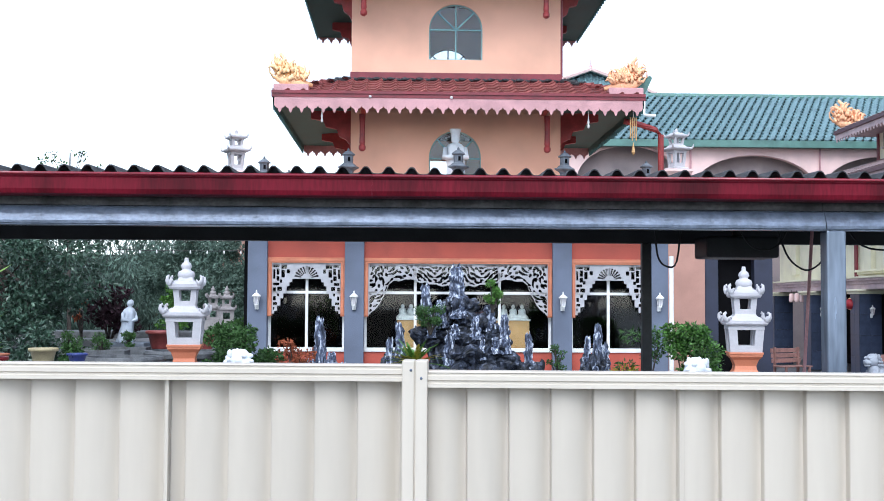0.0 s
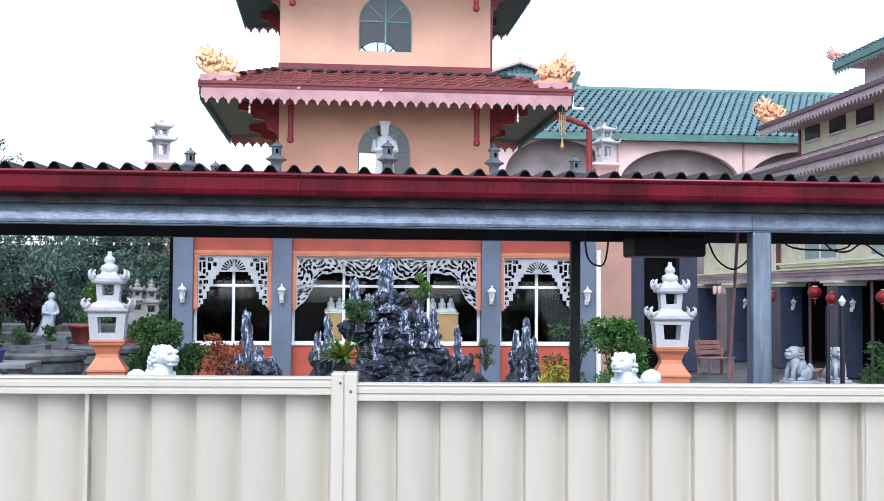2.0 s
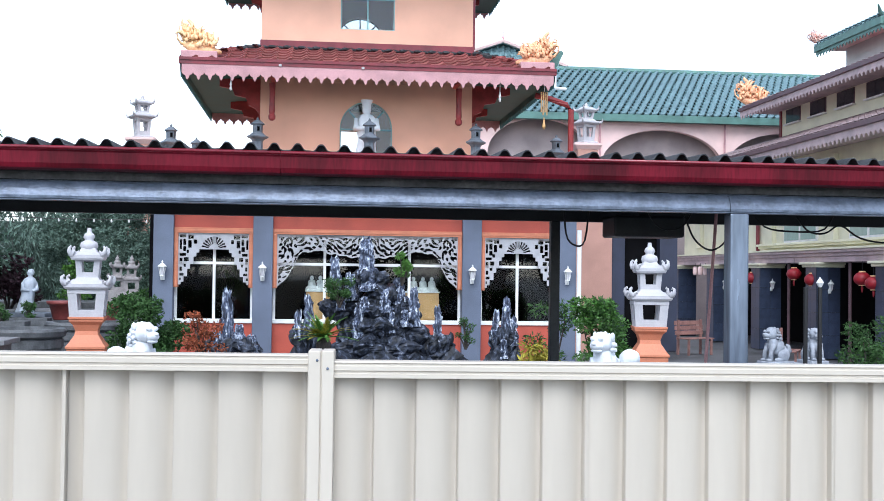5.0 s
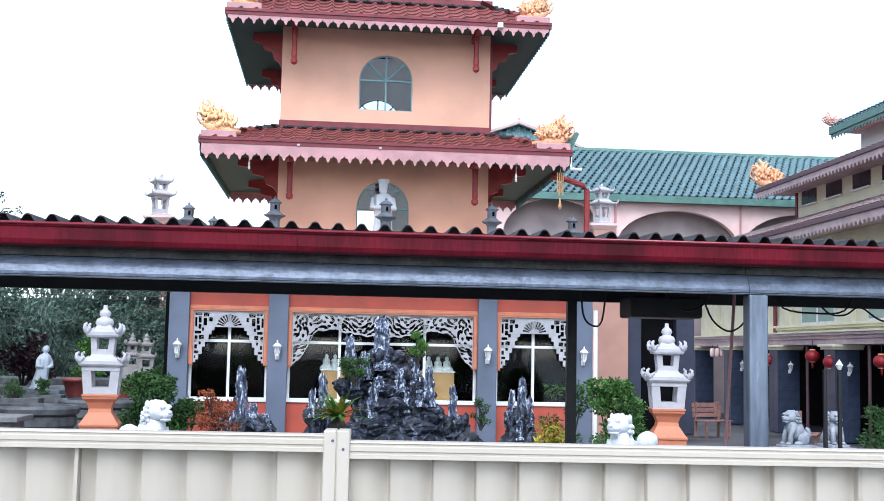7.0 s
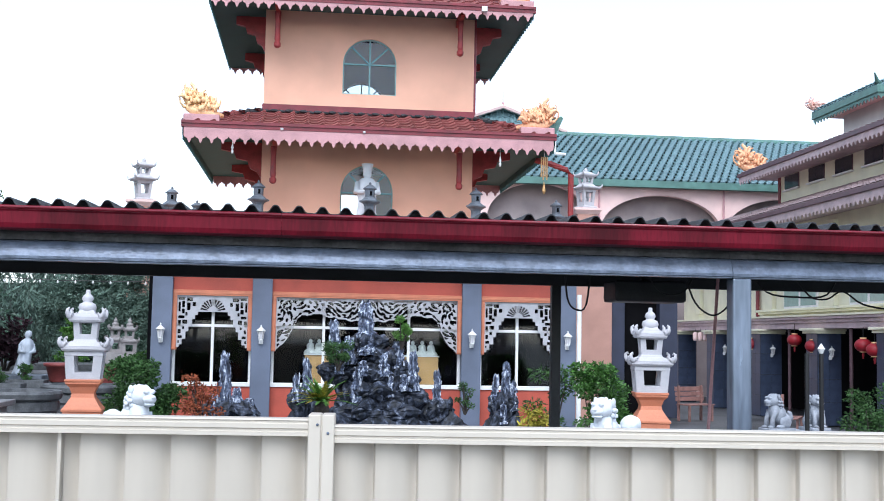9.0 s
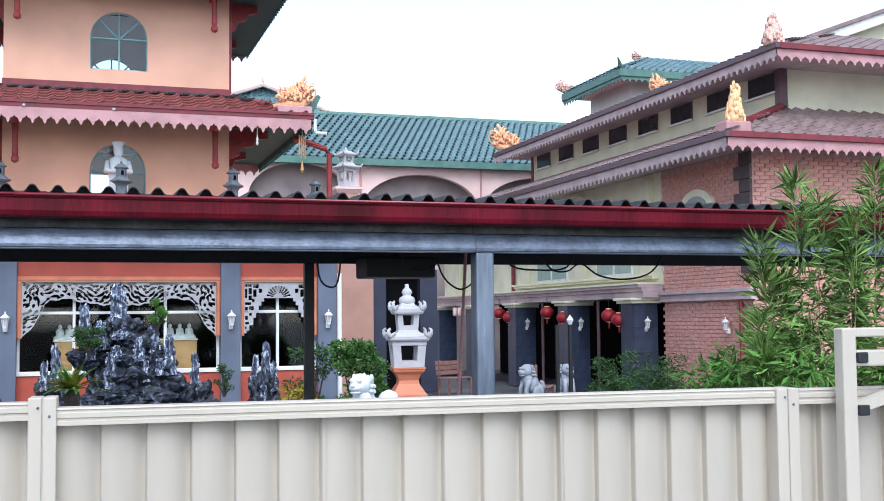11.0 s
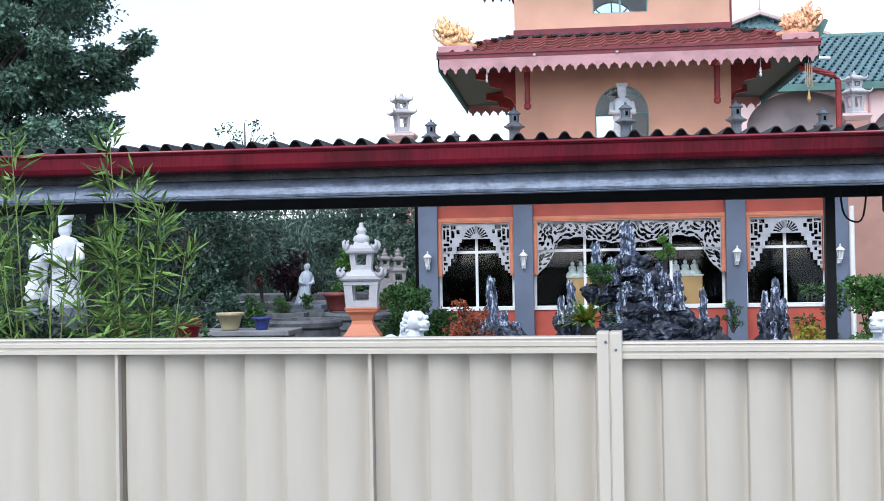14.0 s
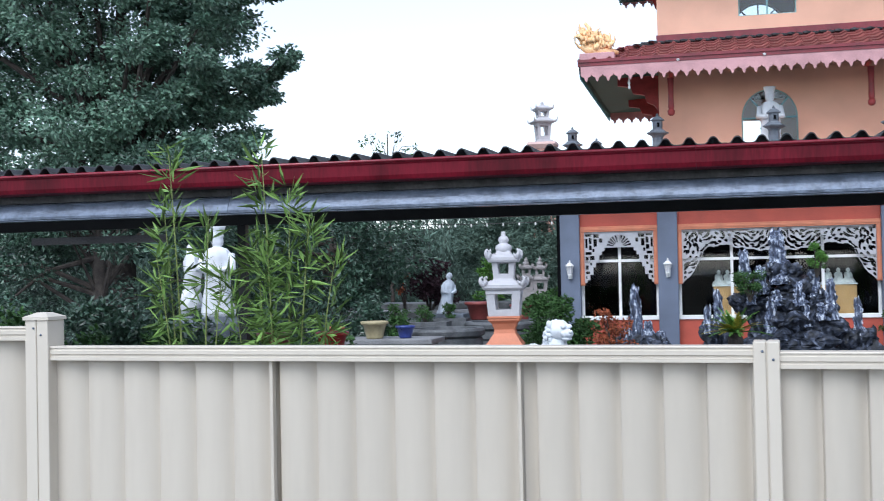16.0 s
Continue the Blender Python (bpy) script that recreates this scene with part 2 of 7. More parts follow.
def teeth(x0, x1, y, ztop, zbot, step, depth, bm=None, thick=0.03, along="x"):
    """A valance board with a row of pointed scallops along its lower edge."""
    n = max(1, round((x1 - x0) / step))
    s = (x1 - x0) / n
    poly = [(x0, ztop)]
    low = []
    for i in range(n):
        u = x0 + i * s
        half = [(0.02, 1.0), (0.07, 0.82), (0.15, 0.72), (0.26, 0.68), (0.33, 0.55), (0.38, 0.30), (0.44, 0.10)]
        low += [(u + a * s, zbot + depth * d) for a, d in half] + [(u + 0.5 * s, zbot)] + [(u + (1 - a) * s, zbot + depth * d) for a, d in half[::-1]]
    bm = bm or bmesh.new()
    # one strip of quads, front and back
    pts = [(x0, zbot + depth)] + low + [(x1, zbot + depth)]
    f0, f1, b0, b1 = [], [], [], []
    for u, z in pts:
        for lst, yy, zz in ((f0, y, ztop), (f1, y, z), (b0, y + thick, ztop), (b1, y + thick, z)):
            lst.append(bm.verts.new((u, yy, zz) if along == "x" else (yy, u, zz)))
    for i in range(len(pts) - 1):
        bm.faces.new((f0[i], f1[i], f1[i + 1], f0[i + 1]))
        bm.faces.new((b0[i], b0[i + 1], b1[i + 1], b1[i]))
        bm.faces.new((f1[i], b1[i], b1[i + 1], f1[i + 1]))
        bm.faces.new((f0[i], f0[i + 1], b0[i + 1], b0[i]))
    bmesh.ops.recalc_face_normals(bm, faces=bm.faces)
    return bm


def sheet_mesh(name, verts, faces, material):
    me = bpy.data.meshes.new(name)
    me.from_pydata([tuple(v) for v in verts], [], [tuple(f) for f in faces])
    me.materials.append(material)
    me.update()
    return me


# ---- ground ----
g = bmesh.new()
bmesh.ops.create_grid(g, x_segments=60, y_segments=60, size=1500)
for v in g.verts:
    v.co.z = -0.02
ground = part("ground", g, GROUND)
tagged(ground, "damp grey paved ground round the temple", "ground", kind="structure")

# ---- steel panel fence ----
FENCE_TURN = -3.7
fence = thing("metal_fence", "cream corrugated steel panel fence with posts and rails", "fence", (0, 3.48, 0), FENCE_TURN)


def fence_sheet(u0, u1, ztop, first, pitch):
    """A ribbed infill sheet: wide flats, a soft valley and a sharp step at every rib."""
    prof = [(0.0, 0.0), (0.004, -0.003), (0.045, -0.003), (0.070, 0.002), (0.090, 0.010), (0.106, 0.021), (0.117, 0.028), (0.1235, 0.026), (0.1265, 0.003)]
    us = []
    k = math.floor((u0 - first) / pitch) - 1
    while first + k * pitch < u1 + pitch:
        us += [(first + k * pitch + a * pitch / 0.127, b) for a, b in prof]
        k += 1
    us = [(u0, 0.0)] + [p for p in us if u0 < p[0] < u1] + [(u1, 0.0)]
    zs = [0.02, 0.6, 1.2, ztop]
    verts = [(u, 0.040 + d, z) for z in zs for u, d in us]
    n = len(us)
    faces = [(r * n + i, r * n + i + 1, (r + 1) * n + i + 1, (r + 1) * n + i) for r in range(len(zs) - 1) for i in range(n - 1)]
    me = sheet_mesh("infill_sheet", verts, faces, SHEET)
    me.polygons.foreach_set("use_smooth", [True] * len(me.polygons))
    me.set_sharp_from_angle(angle=radians(50))
    return me


def fence_rail(u0, u1, ztop, h=0.052):
    bm = bmesh.new()
    prof = [(0.0, 0.0), (0.0, 0.012), (0.005, 0.014), (0.005, 0.020), (0.0, 0.023), (0.0, 0.036), (0.004, 0.039), (0.004, 0.044), (0.0, 0.047), (0.002, h - 0.001), (0.006, h), (0.066, h), (0.070, h - 0.004), (0.070, 0.0)]
    prism([(y, ztop - h + z) for y, z in prof], "x", u0, u1, bm)
    return bm


def fence_post(u0, u1, ztop, cap=False):
    mid = (u0 + u1) / 2
    bm = box(u0, mid - 0.0015, -0.012, 0.09, 0, ztop, 0.004)
    box(mid + 0.0015, u1, -0.012, 0.09, 0, ztop, 0.004, bm)
    box(u0 + 0.01, u1 - 0.01, -0.006, 0.08, 0, ztop - 0.003, 0, bm)
    p = part("post", bm, CREAM, fence)
    if cap:
        c = bmesh.new()
        lathe([(0.5 * (u1 - u0) + 0.006, 0), (0.5 * (u1 - u0) + 0.006, 0.012), (0.02, 0.028)], 4, c, (mid, 0.039, ztop), True)
        part("cap", c, CREAM, p)
    for zz, du in ((ztop - 0.03, -0.012), (ztop - 0.055, 0.02)):
        s = bmesh.new()
        bmesh.ops.create_uvsphere(s, u_segments=10, v_segments=6, radius=0.0045, matrix=Matrix.Translation((mid + du, -0.013, zz)))
        part("screw", s, STEEL_GREY, p)
    return p


fence_post(-0.003, 0.076, 1.790)
fence_post(2.418, 2.505, 1.757)
fence_post(-2.630, -2.530, 1.874, True)
fence_post(-5.05, -4.96, 1.93, True)
fence_post(4.90, 4.98, 1.74)
PANELS = (
    (-4.96, -2.630, 1.850, ((-4.96, -4.1, -4.87, 0.146), (-4.1, -3.3, -4.05, 0.146), (-3.3, -2.63, -3.25, 0.146))),
    (-2.530, -0.003, 1.776, ((-2.53, -1.627, -2.390, 0.1487), (-1.627, -0.735, -1.472, 0.1427), (-0.735, -0.003, -0.554, 0.136))),
    (0.076, 2.418, 1.758, ((0.076, 0.87, 0.199, 0.1318), (0.87, 1.66, 0.199, 0.1318), (1.66, 2.418, 0.199, 0.1318))),
    (2.505, 4.90, 1.752, ((2.505, 3.3, 2.62, 0.131), (3.3, 4.1, 2.62, 0.131), (4.1, 4.90, 2.62, 0.131))),
)
for u0, u1, zt, sheets in PANELS:
    part("rail", fence_rail(u0, u1, zt), CREAM, fence)
    part("rail", fence_rail(u0, u1, 0.08), CREAM, fence)
    for i, (a, b, first, pt) in enumerate(sheets):
        s = part("infill_sheet", fence_sheet(a, b - 0.003 if b < u1 - 0.01 and b < 0 else b + 0.004, zt - 0.02, first, pt), None, fence)
        s.location.y = 0.003 * (i % 2)
        if i and a < 0:
            part("lap_edge", box(a - 0.016, a - 0.004, 0.018, 0.06, 0.03, zt - 0.052, 0.002), SHEET, fence)
# swing gate frame fixed beyond the right-hand post
gate = thing("steel_gate", "white steel gate frame standing against the fence", "gate", (0, 3.48, 0), FENCE_TURN)
part("upright", box(2.632, 2.686, -0.085, -0.03, 0, 1.962, 0.006), CREAM, gate)
part("top_bar", box(2.686, 4.2, -0.08, -0.03, 1.930, 1.962, 0.005), CREAM, gate)
part("middle_bar", box(2.686, 4.2, -0.085, -0.025, 1.83, 1.885, 0.005), CREAM, gate)
part("brace", prism([(2.686, 1.665), (2.686, 1.705), (3.9, 2.05), (3.9, 2.01)], "y", -0.075, -0.035), CREAM, gate)
for z in (1.86, 1.68):
    part("hinge", box(2.686, 2.726, -0.095, -0.02, z - 0.018, z + 0.018, 0.004), DARK_STEEL, gate)

# ---- carport ----
carport = thing("carport", "open carport with corrugated cement roof and dark red gutter", "carport", (0, 7, 0))
X0, X1 = -11.0, 10.5
pitch = 0.141
SH = 7
n_sheet = int((X1 - X0) / (pitch * SH))
wave = [(0.0, 0.0), (0.16, 0.001), (0.24, 0.008), (0.36, 0.034), (0.44, 0.042), (0.56, 0.042), (0.64, 0.034), (0.76, 0.008), (0.84, 0.001)]
for k in range(n_sheet):
    us = [(i * pitch + a * pitch, z) for i in range(SH) for a, z in wave] + [(SH * pitch + 0.012, 0.0)]
    rows = [(-0.13, 0.0), (1.0, 0.030), (2.75, 0.085)]
    verts, faces = [], []
    for lift in (0.0, -0.007):
        for y, dz in rows:
            verts += [(u, y, z + dz + lift) for u, z in us]
    n, m = len(us), len(us) * len(rows)
    for r in range(len(rows) - 1):
        for i in range(n - 1):
            a = r * n + i
            faces += [(a, a + 1, a + 1 + n, a + n), (m + a, m + a + n, m + a + 1 + n, m + a + 1)]
    for i in range(n - 1):
        faces.append((i, m + i, m + i + 1, i + 1))
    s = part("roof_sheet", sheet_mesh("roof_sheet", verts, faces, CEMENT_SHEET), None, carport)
    s.location = (X0 + k * SH * pitch + 0.116, 0, 2.765 + random.uniform(-0.003, 0.004))
gut = [(-0.09, 2.626), (-0.105, 2.632), (-0.115, 2.66), (-0.120, 2.728), (-0.128, 2.738), (-0.128, 2.752), (-0.120, 2.756), (-0.110, 2.752), (-0.108, 2.66), (-0.01, 2.66), (-0.01, 2.75), (0.0, 2.75), (0.0, 2.622), (-0.08, 2.622)]
cuts = [X0, -6.4, -0.2, 5.8, X1]
for a, b in zip(cuts, cuts[1:]):
    gt = part("gutter", prism(gut, "x", a + 0.001, b - 0.001), GUTTER, carport)
    part("rolled_lip", tube([(a + 0.001, -0.128, 2.752), (b - 0.001, -0.128, 2.752)], 0.011, 10), GUTTER_LIP, gt, "glossy rolled gutter lip", True)
beamp = [(0.0, 2.447), (0.0, 2.452), (-0.010, 2.457), (-0.012, 2.474), (-0.007, 2.494), (0.002, 2.515), (0.014, 2.538), (0.026, 2.556), (0.044, 2.568), (0.066, 2.573), (0.10, 2.573), (0.10, 2.447)]
for a, b in ((X0, -3.3), (-3.3, 2.663), (2.663, 8.6), (8.6, X1)):
    part("front_beam", prism(beamp, "x", a + 0.002, b - 0.002), BEAM_STEEL, carport)
    # added board whose dark colour stands for the shadow gap under the gutter
    part("shade_board", box(a + 0.002, b - 0.002, 0.055, 0.098, 2.575, 2.66), GUTTER_SHADE, carport, "dark board painted as the shade under the gutter")
part("rear_beam", box(X0, X1, 2.55, 2.64, 2.50, 2.80), DARK_STEEL, carport)
for y in (0.75, 1.65):
    part("purlin", box(X0, X1, y, y + 0.05, 2.66, 2.77), DARK_STEEL, carport)
for x in (-9.3, -6.3, -3.3, -0.3, 2.72, 5.7, 8.6):
    part("rafter", box(x - 0.03, x + 0.03, 0.1, 2.55, 2.62, 2.72), DARK_STEEL, carport)
for x in (-9.2, -3.28 - 6.0, 2.668, 8.6):
    bm = box(x, x + 0.125, 0.0, 0.125, 0, 2.447, 0.012)
    box(x - 0.02, x + 0.145, -0.02, 0.145, 0, 0.012, 0, bm)
    part("front_post", bm, STEEL_GREY, carport)
for x in (-4.36, 2.036, 8.4):
    part("rear_post", box(x, x + 0.08, 2.56, 2.64, 0, 2.5, 0.004), DARK_STEEL, carport)


def wpart(name, bm, material, parent, label="", smooth=False, kind=""):
    """A part whose mesh is drawn in the place's own coordinates."""
    ob = part(name, bm, material, parent, label, smooth, kind)
    ob.matrix_parent_inverse = parent.matrix_basis.inverted() if parent.parent is None else Matrix()
    return ob


def tile_mesh(name, w, length, material, relief=1.0):
    """One curved interlocking roof tile, laid along +y upslope."""
    bm = bmesh.new()
    us = [(-0.5, 0.35), (-0.36, 0.05), (-0.2, 0.0), (0.05, 0.05), (0.25, 0.55), (0.38, 1.0), (0.5, 0.75)]
    top, bot = [], []
    for y in (0.0, length):
        top.append([bm.verts.new((u * w, y, relief * (0.055 * h * w / 0.3 + (0.03 if y == 0 else 0.008)))) for u, h in us])
        bot.append([bm.verts.new((u * w, y, relief * (0.055 * h * w / 0.3) - (0.002 if y == 0 else 0.012))) for u, h in us])
    for i in range(len(us) - 1):
        bm.faces.new((top[0][i], top[0][i + 1], top[1][i + 1], top[1][i]))
        bm.faces.new((bot[0][i], bot[1][i], bot[1][i + 1], bot[0][i + 1]))
        bm.faces.new((bot[0][i], bot[0][i + 1], top[0][i + 1], top[0][i]))
    bmesh.ops.recalc_face_normals(bm, faces=bm.faces)
    return mesh_of(name, bm, material)


def slope_frame(e0, e1, w0):
    """Matrix of a roof slope: origin at e0 on the eave, x along the eave to e1, y upslope towards w0."""
    e0, e1, w0 = Vector(e0), Vector(e1), Vector(w0)
    x = (e1 - e0).normalized()
    d = w0 - e0
    y = (d - x * d.dot(x)).normalized()
    z = x.cross(y)
    m = Matrix((x, y, z)).transposed().to_4x4()
    m.translation = e0
    return m


def tiled_slope(parent, me, e0, e1, w0, w1, w, length, single=True, name="roof_tile", material=None, lap=0.0):
    """Tiles over a trapezoid from the eave e0-e1 up to w0-w1: single objects, or joined into one mesh."""
    m = slope_frame(e0, e1, w0)
    inv = m.inverted()
    a0, a1 = inv @ Vector(w0), inv @ Vector(w1)
    span, rise = (Vector(e1) - Vector(e0)).length, a0.y
    rows = math.ceil(rise / length)
    src_v = [v.co.copy() for v in me.vertices]
    src_f = [tuple(p.vertices) for p in me.polygons]
    V, F = [], []
    for r in range(rows):
        y = r * length
        k = min(1, (y + length * 0.6) / rise)
        lo, hi = a0.x * k, span + (a1.x - span) * k
        c = math.floor(lo / w)
        while c * w < hi:
            x = (c + 0.5 + (r * lap) % 1.0) * w
            if lo - 0.25 * w <= x <= hi + 0.25 * w:
                t = m @ pose(x, y - 0.02, random.uniform(0, 0.006), random.uniform(-0.4, 0.4), random.uniform(-0.6, 0.6), random.uniform(-0.5, 0.5))
                if single:
                    ob = part(name, me, None, parent)
                    ob.matrix_parent_inverse = parent.matrix_basis.inverted() if parent.parent is None else Matrix()
                    ob.matrix_basis = t
                else:
                    n = len(V)
                    V += [t @ v for v in src_v]
                    F += [tuple(i + n for i in f) for f in src_f]
            c += 1
    if not single and V:
        ob = part("roof_tiling", sheet_mesh("roof_tiling", V, F, material or me.materials[0]), None, parent, kind="stuff")
        ob.matrix_parent_inverse = parent.matrix_basis.inverted() if parent.parent is None else Matrix()


def quad_slab(pts, thick, bm=None):
    bm = bm or bmesh.new()
    a = [bm.verts.new(p) for p in pts]
    b = [bm.verts.new((p[0], p[1], p[2] - thick)) for p in pts]
    fs = [bm.faces.new(a), bm.faces.new(b[::-1])]
    for i in range(len(pts)):
        j = (i + 1) % len(pts)
        fs.append(bm.faces.new((a[i], b[i], b[j], a[j])))
    bmesh.ops.recalc_face_normals(bm, faces=fs)
    return bm


def flame_dragon(at, flip=1, size=0.65, turn=0.0, tall=1.28, name="roof_ornament", label="yellow gold dragon ridge ornament on the roof corner", material=None):
    """A ridge ornament: a low saddle, a slim rising body and a crest of curled flames, one plain mesh."""
    rnd = random.Random(int(abs(at[0] * 37 + at[2] * 11)))
    bm = bmesh.new()
    s = size

    def put(pts, radii, y, seg=6):
        tube([(u * s * flip, y * s, v * s) for u, v in pts], [r * s for r in radii], seg, bm)

    put([(-0.48, 0.03), (-0.30, 0.06), (-0.05, 0.08), (0.20, 0.10), (0.34, 0.14)], (0.03, 0.06, 0.085, 0.09, 0.05), 0.0, 8)
    put([(-0.30, 0.10), (-0.10, 0.22), (0.10, 0.24), (0.22, 0.36), (0.16, 0.48), (0.26, 0.56)], (0.03, 0.055, 0.07, 0.065, 0.05, 0.03), 0.0, 8)
    for u0, v0 in ((0.34, 0.12), (0.30, 0.22)):
        put([(u0 - 0.06, v0), (u0 + 0.05, v0 + 0.02), (u0 + 0.13, v0 + 0.10), (u0 + 0.14, v0 + 0.20), (u0 + 0.08, v0 + 0.23)], (0.035, 0.03, 0.022, 0.014, 0.008), 0.0)
    for i in range(95):
        u = rnd.uniform(-0.32, 0.32)
        top = 0.24 + 0.46 * max(0, u + 0.30)
        v = rnd.uniform(0.10, 0.62 * top + 0.05)
        y = rnd.uniform(-0.12, 0.12)
        a = rnd.uniform(-0.9, 0.9) + 0.8 * u
        ln = rnd.uniform(0.08, 0.17)
        c = rnd.choice((-1, 1)) * rnd.uniform(0.5, 1.3)
        p = [(u, v)]
        for k in range(4):
            a += c * 0.45 * k * 0.5
            p.append((p[-1][0] + ln * 0.36 * math.sin(a), p[-1][1] + ln * 0.36 * math.cos(a)))
        put(p, (0.040, 0.040, 0.034, 0.024, 0.009), y, 5)
    for i in range(34):
        u = rnd.uniform(-0.28, 0.30)
        blob((u * s * flip, rnd.uniform(-0.13, 0.05) * s, rnd.uniform(0.12, 0.22 + 0.3 * max(0, u + 0.3)) * s), [rnd.uniform(0.035, 0.065) * s] * 3, 1, 0.3, 3, bm, i)
    ob = part(name, bm, material or GOLD, None, "", True)
    ob.matrix_basis = pose(*at, 0, 0, turn) @ Matrix.Diagonal((1, 1, tall, 1))
    return tagged(ob, label, "roof ornament", "roof ornaments")


def flame_spire(at, h, w, material, label):
    """An upright flame ornament: a tapering core wrapped in short curled tongues, one plain mesh."""
    rnd = random.Random(int(h * 100 + at[0] * 7))
    bm = lathe([(w * 0.36, 0), (w * 0.42, h * 0.12), (w * 0.34, h * 0.4), (w * 0.2, h * 0.7), (w * 0.05, h * 0.93)], 10)
    for i in range(90):
        t = rnd.random() ** 1.2 * 0.85
        a = rnd.uniform(0, 2 * math.pi)
        r = w * (0.42 - 0.40 * t)
        ln = h * rnd.uniform(0.10, 0.2)
        out = rnd.uniform(0.15, 0.55)
        p = [Vector((r * math.cos(a), r * math.sin(a), h * t))]
        for k in range(3):
            a2 = a + rnd.uniform(-0.5, 0.5)
            p.append(p[-1] + Vector((math.cos(a2) * out, math.sin(a2) * out, 0.9)) * ln / 3)
            out *= 0.3
        q = w * 0.075
        tube(p, [q, q, q * 0.7, q * 0.2], 5, bm)
    ob = part("roof_ornament", bm, material, None, "", True)
    ob.location = at
    return tagged(ob, label, "roof ornament", "roof ornaments")


# ---- pagoda ----
PX0, PX1, PY = -1.02, 2.945, 21.2
pagoda = thing("pagoda", "salmon rendered pagoda tower with red tiled eaves", "pagoda", (0.96, 23.2, 0))
wpart("terrace", box(-2.9, 4.95, 20.3, 28.6, 3.75, 3.98, 0.01), SALMON, pagoda)
# ground storey: columns, panels, frames, windows
for x in (-2.89, -1.10, 2.775, 4.585):
    bm = box(x, x + 0.36, 21.0, 21.36, 0.0, 3.75, 0.008)
    box(x - 0.03, x + 0.39, 20.97, 21.39, 0, 0.35, 0.008, bm)
    wpart("column", bm, COLUMN_BLUE, pagoda, "slate blue painted square column")
BAYS = ((-2.53, -1.10), (-0.74, 2.775), (3.135, 4.585))
for x0, x1 in BAYS:
    wpart("upper_panel", box(x0, x1, 21.12, 21.34, 2.822, 3.75), ORANGE_RED, pagoda, "orange red painted panel")
    bm = bmesh.new()
    for y, z0, z1 in ((21.085, 2.795, 2.835), (21.065, 2.765, 2.800), (21.075, 2.735, 2.768)):
        box(x0, x1, y, 21.30, z0, z1, 0.004, bm)
    for xa, xb in ((x0, x0 + 0.075), (x1 - 0.075, x1)):
        box(xa, xb, 21.075, 21.28, 1.74, 2.735, 0.006, bm)
        box(xa + 0.02, xb - 0.02, 21.062, 21.28, 1.76, 2.73, 0.004, bm)
    wpart("moulded_frame", bm, ORANGE, pagoda, "orange painted moulded frame")
    wpart("base_wall", box(x0, x1, 21.16, 21.34, 0, 1.088), ORANGE_RED, pagoda)
    win = wpart("window", box(x0 - 0.02, x1 + 0.02, 21.13, 21.36, 1.088, 1.160, 0.006), WHITE, pagoda, "white framed window with dark panes")
    ms = [(x0 + x1) / 2] if x1 - x0 < 2 else [0.215, 1.80]
    fr = [(x0, x0 + 0.05, 1.16, 2.735), (x1 - 0.05, x1, 1.16, 2.735), (x0, x1, 2.165, 2.215), (x0, x1, 2.69, 2.737)] + [(a - 0.025, a + 0.025, 1.16, 2.70) for a in ms]
    for a, b, c, d in fr:
        wpart("frame_bar", box(a, b, 21.24 + (0.003 if b - a > 0.1 else 0), 21.30, c, d, 0.004), WHITE, win)
    xs = [x0] + ms + [x1]
    for a, b in zip(xs, xs[1:]):
        for c, d in ((1.16, 2.165), (2.215, 2.69)):
            p = wpart("pane", box(a + 0.03, b - 0.03, 21.268, 21.274, c, d), GLASS, win)
            p.visible_shadow = False
# room behind the windows, near-black to carry its shade in the colour
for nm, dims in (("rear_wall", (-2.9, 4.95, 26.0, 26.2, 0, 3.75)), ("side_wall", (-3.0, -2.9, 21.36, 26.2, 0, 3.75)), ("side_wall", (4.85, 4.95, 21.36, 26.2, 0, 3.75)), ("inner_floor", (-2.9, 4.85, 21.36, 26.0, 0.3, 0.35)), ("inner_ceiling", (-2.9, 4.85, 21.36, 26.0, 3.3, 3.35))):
    wpart(nm, box(*dims), SHADE_BLACK, pagoda)


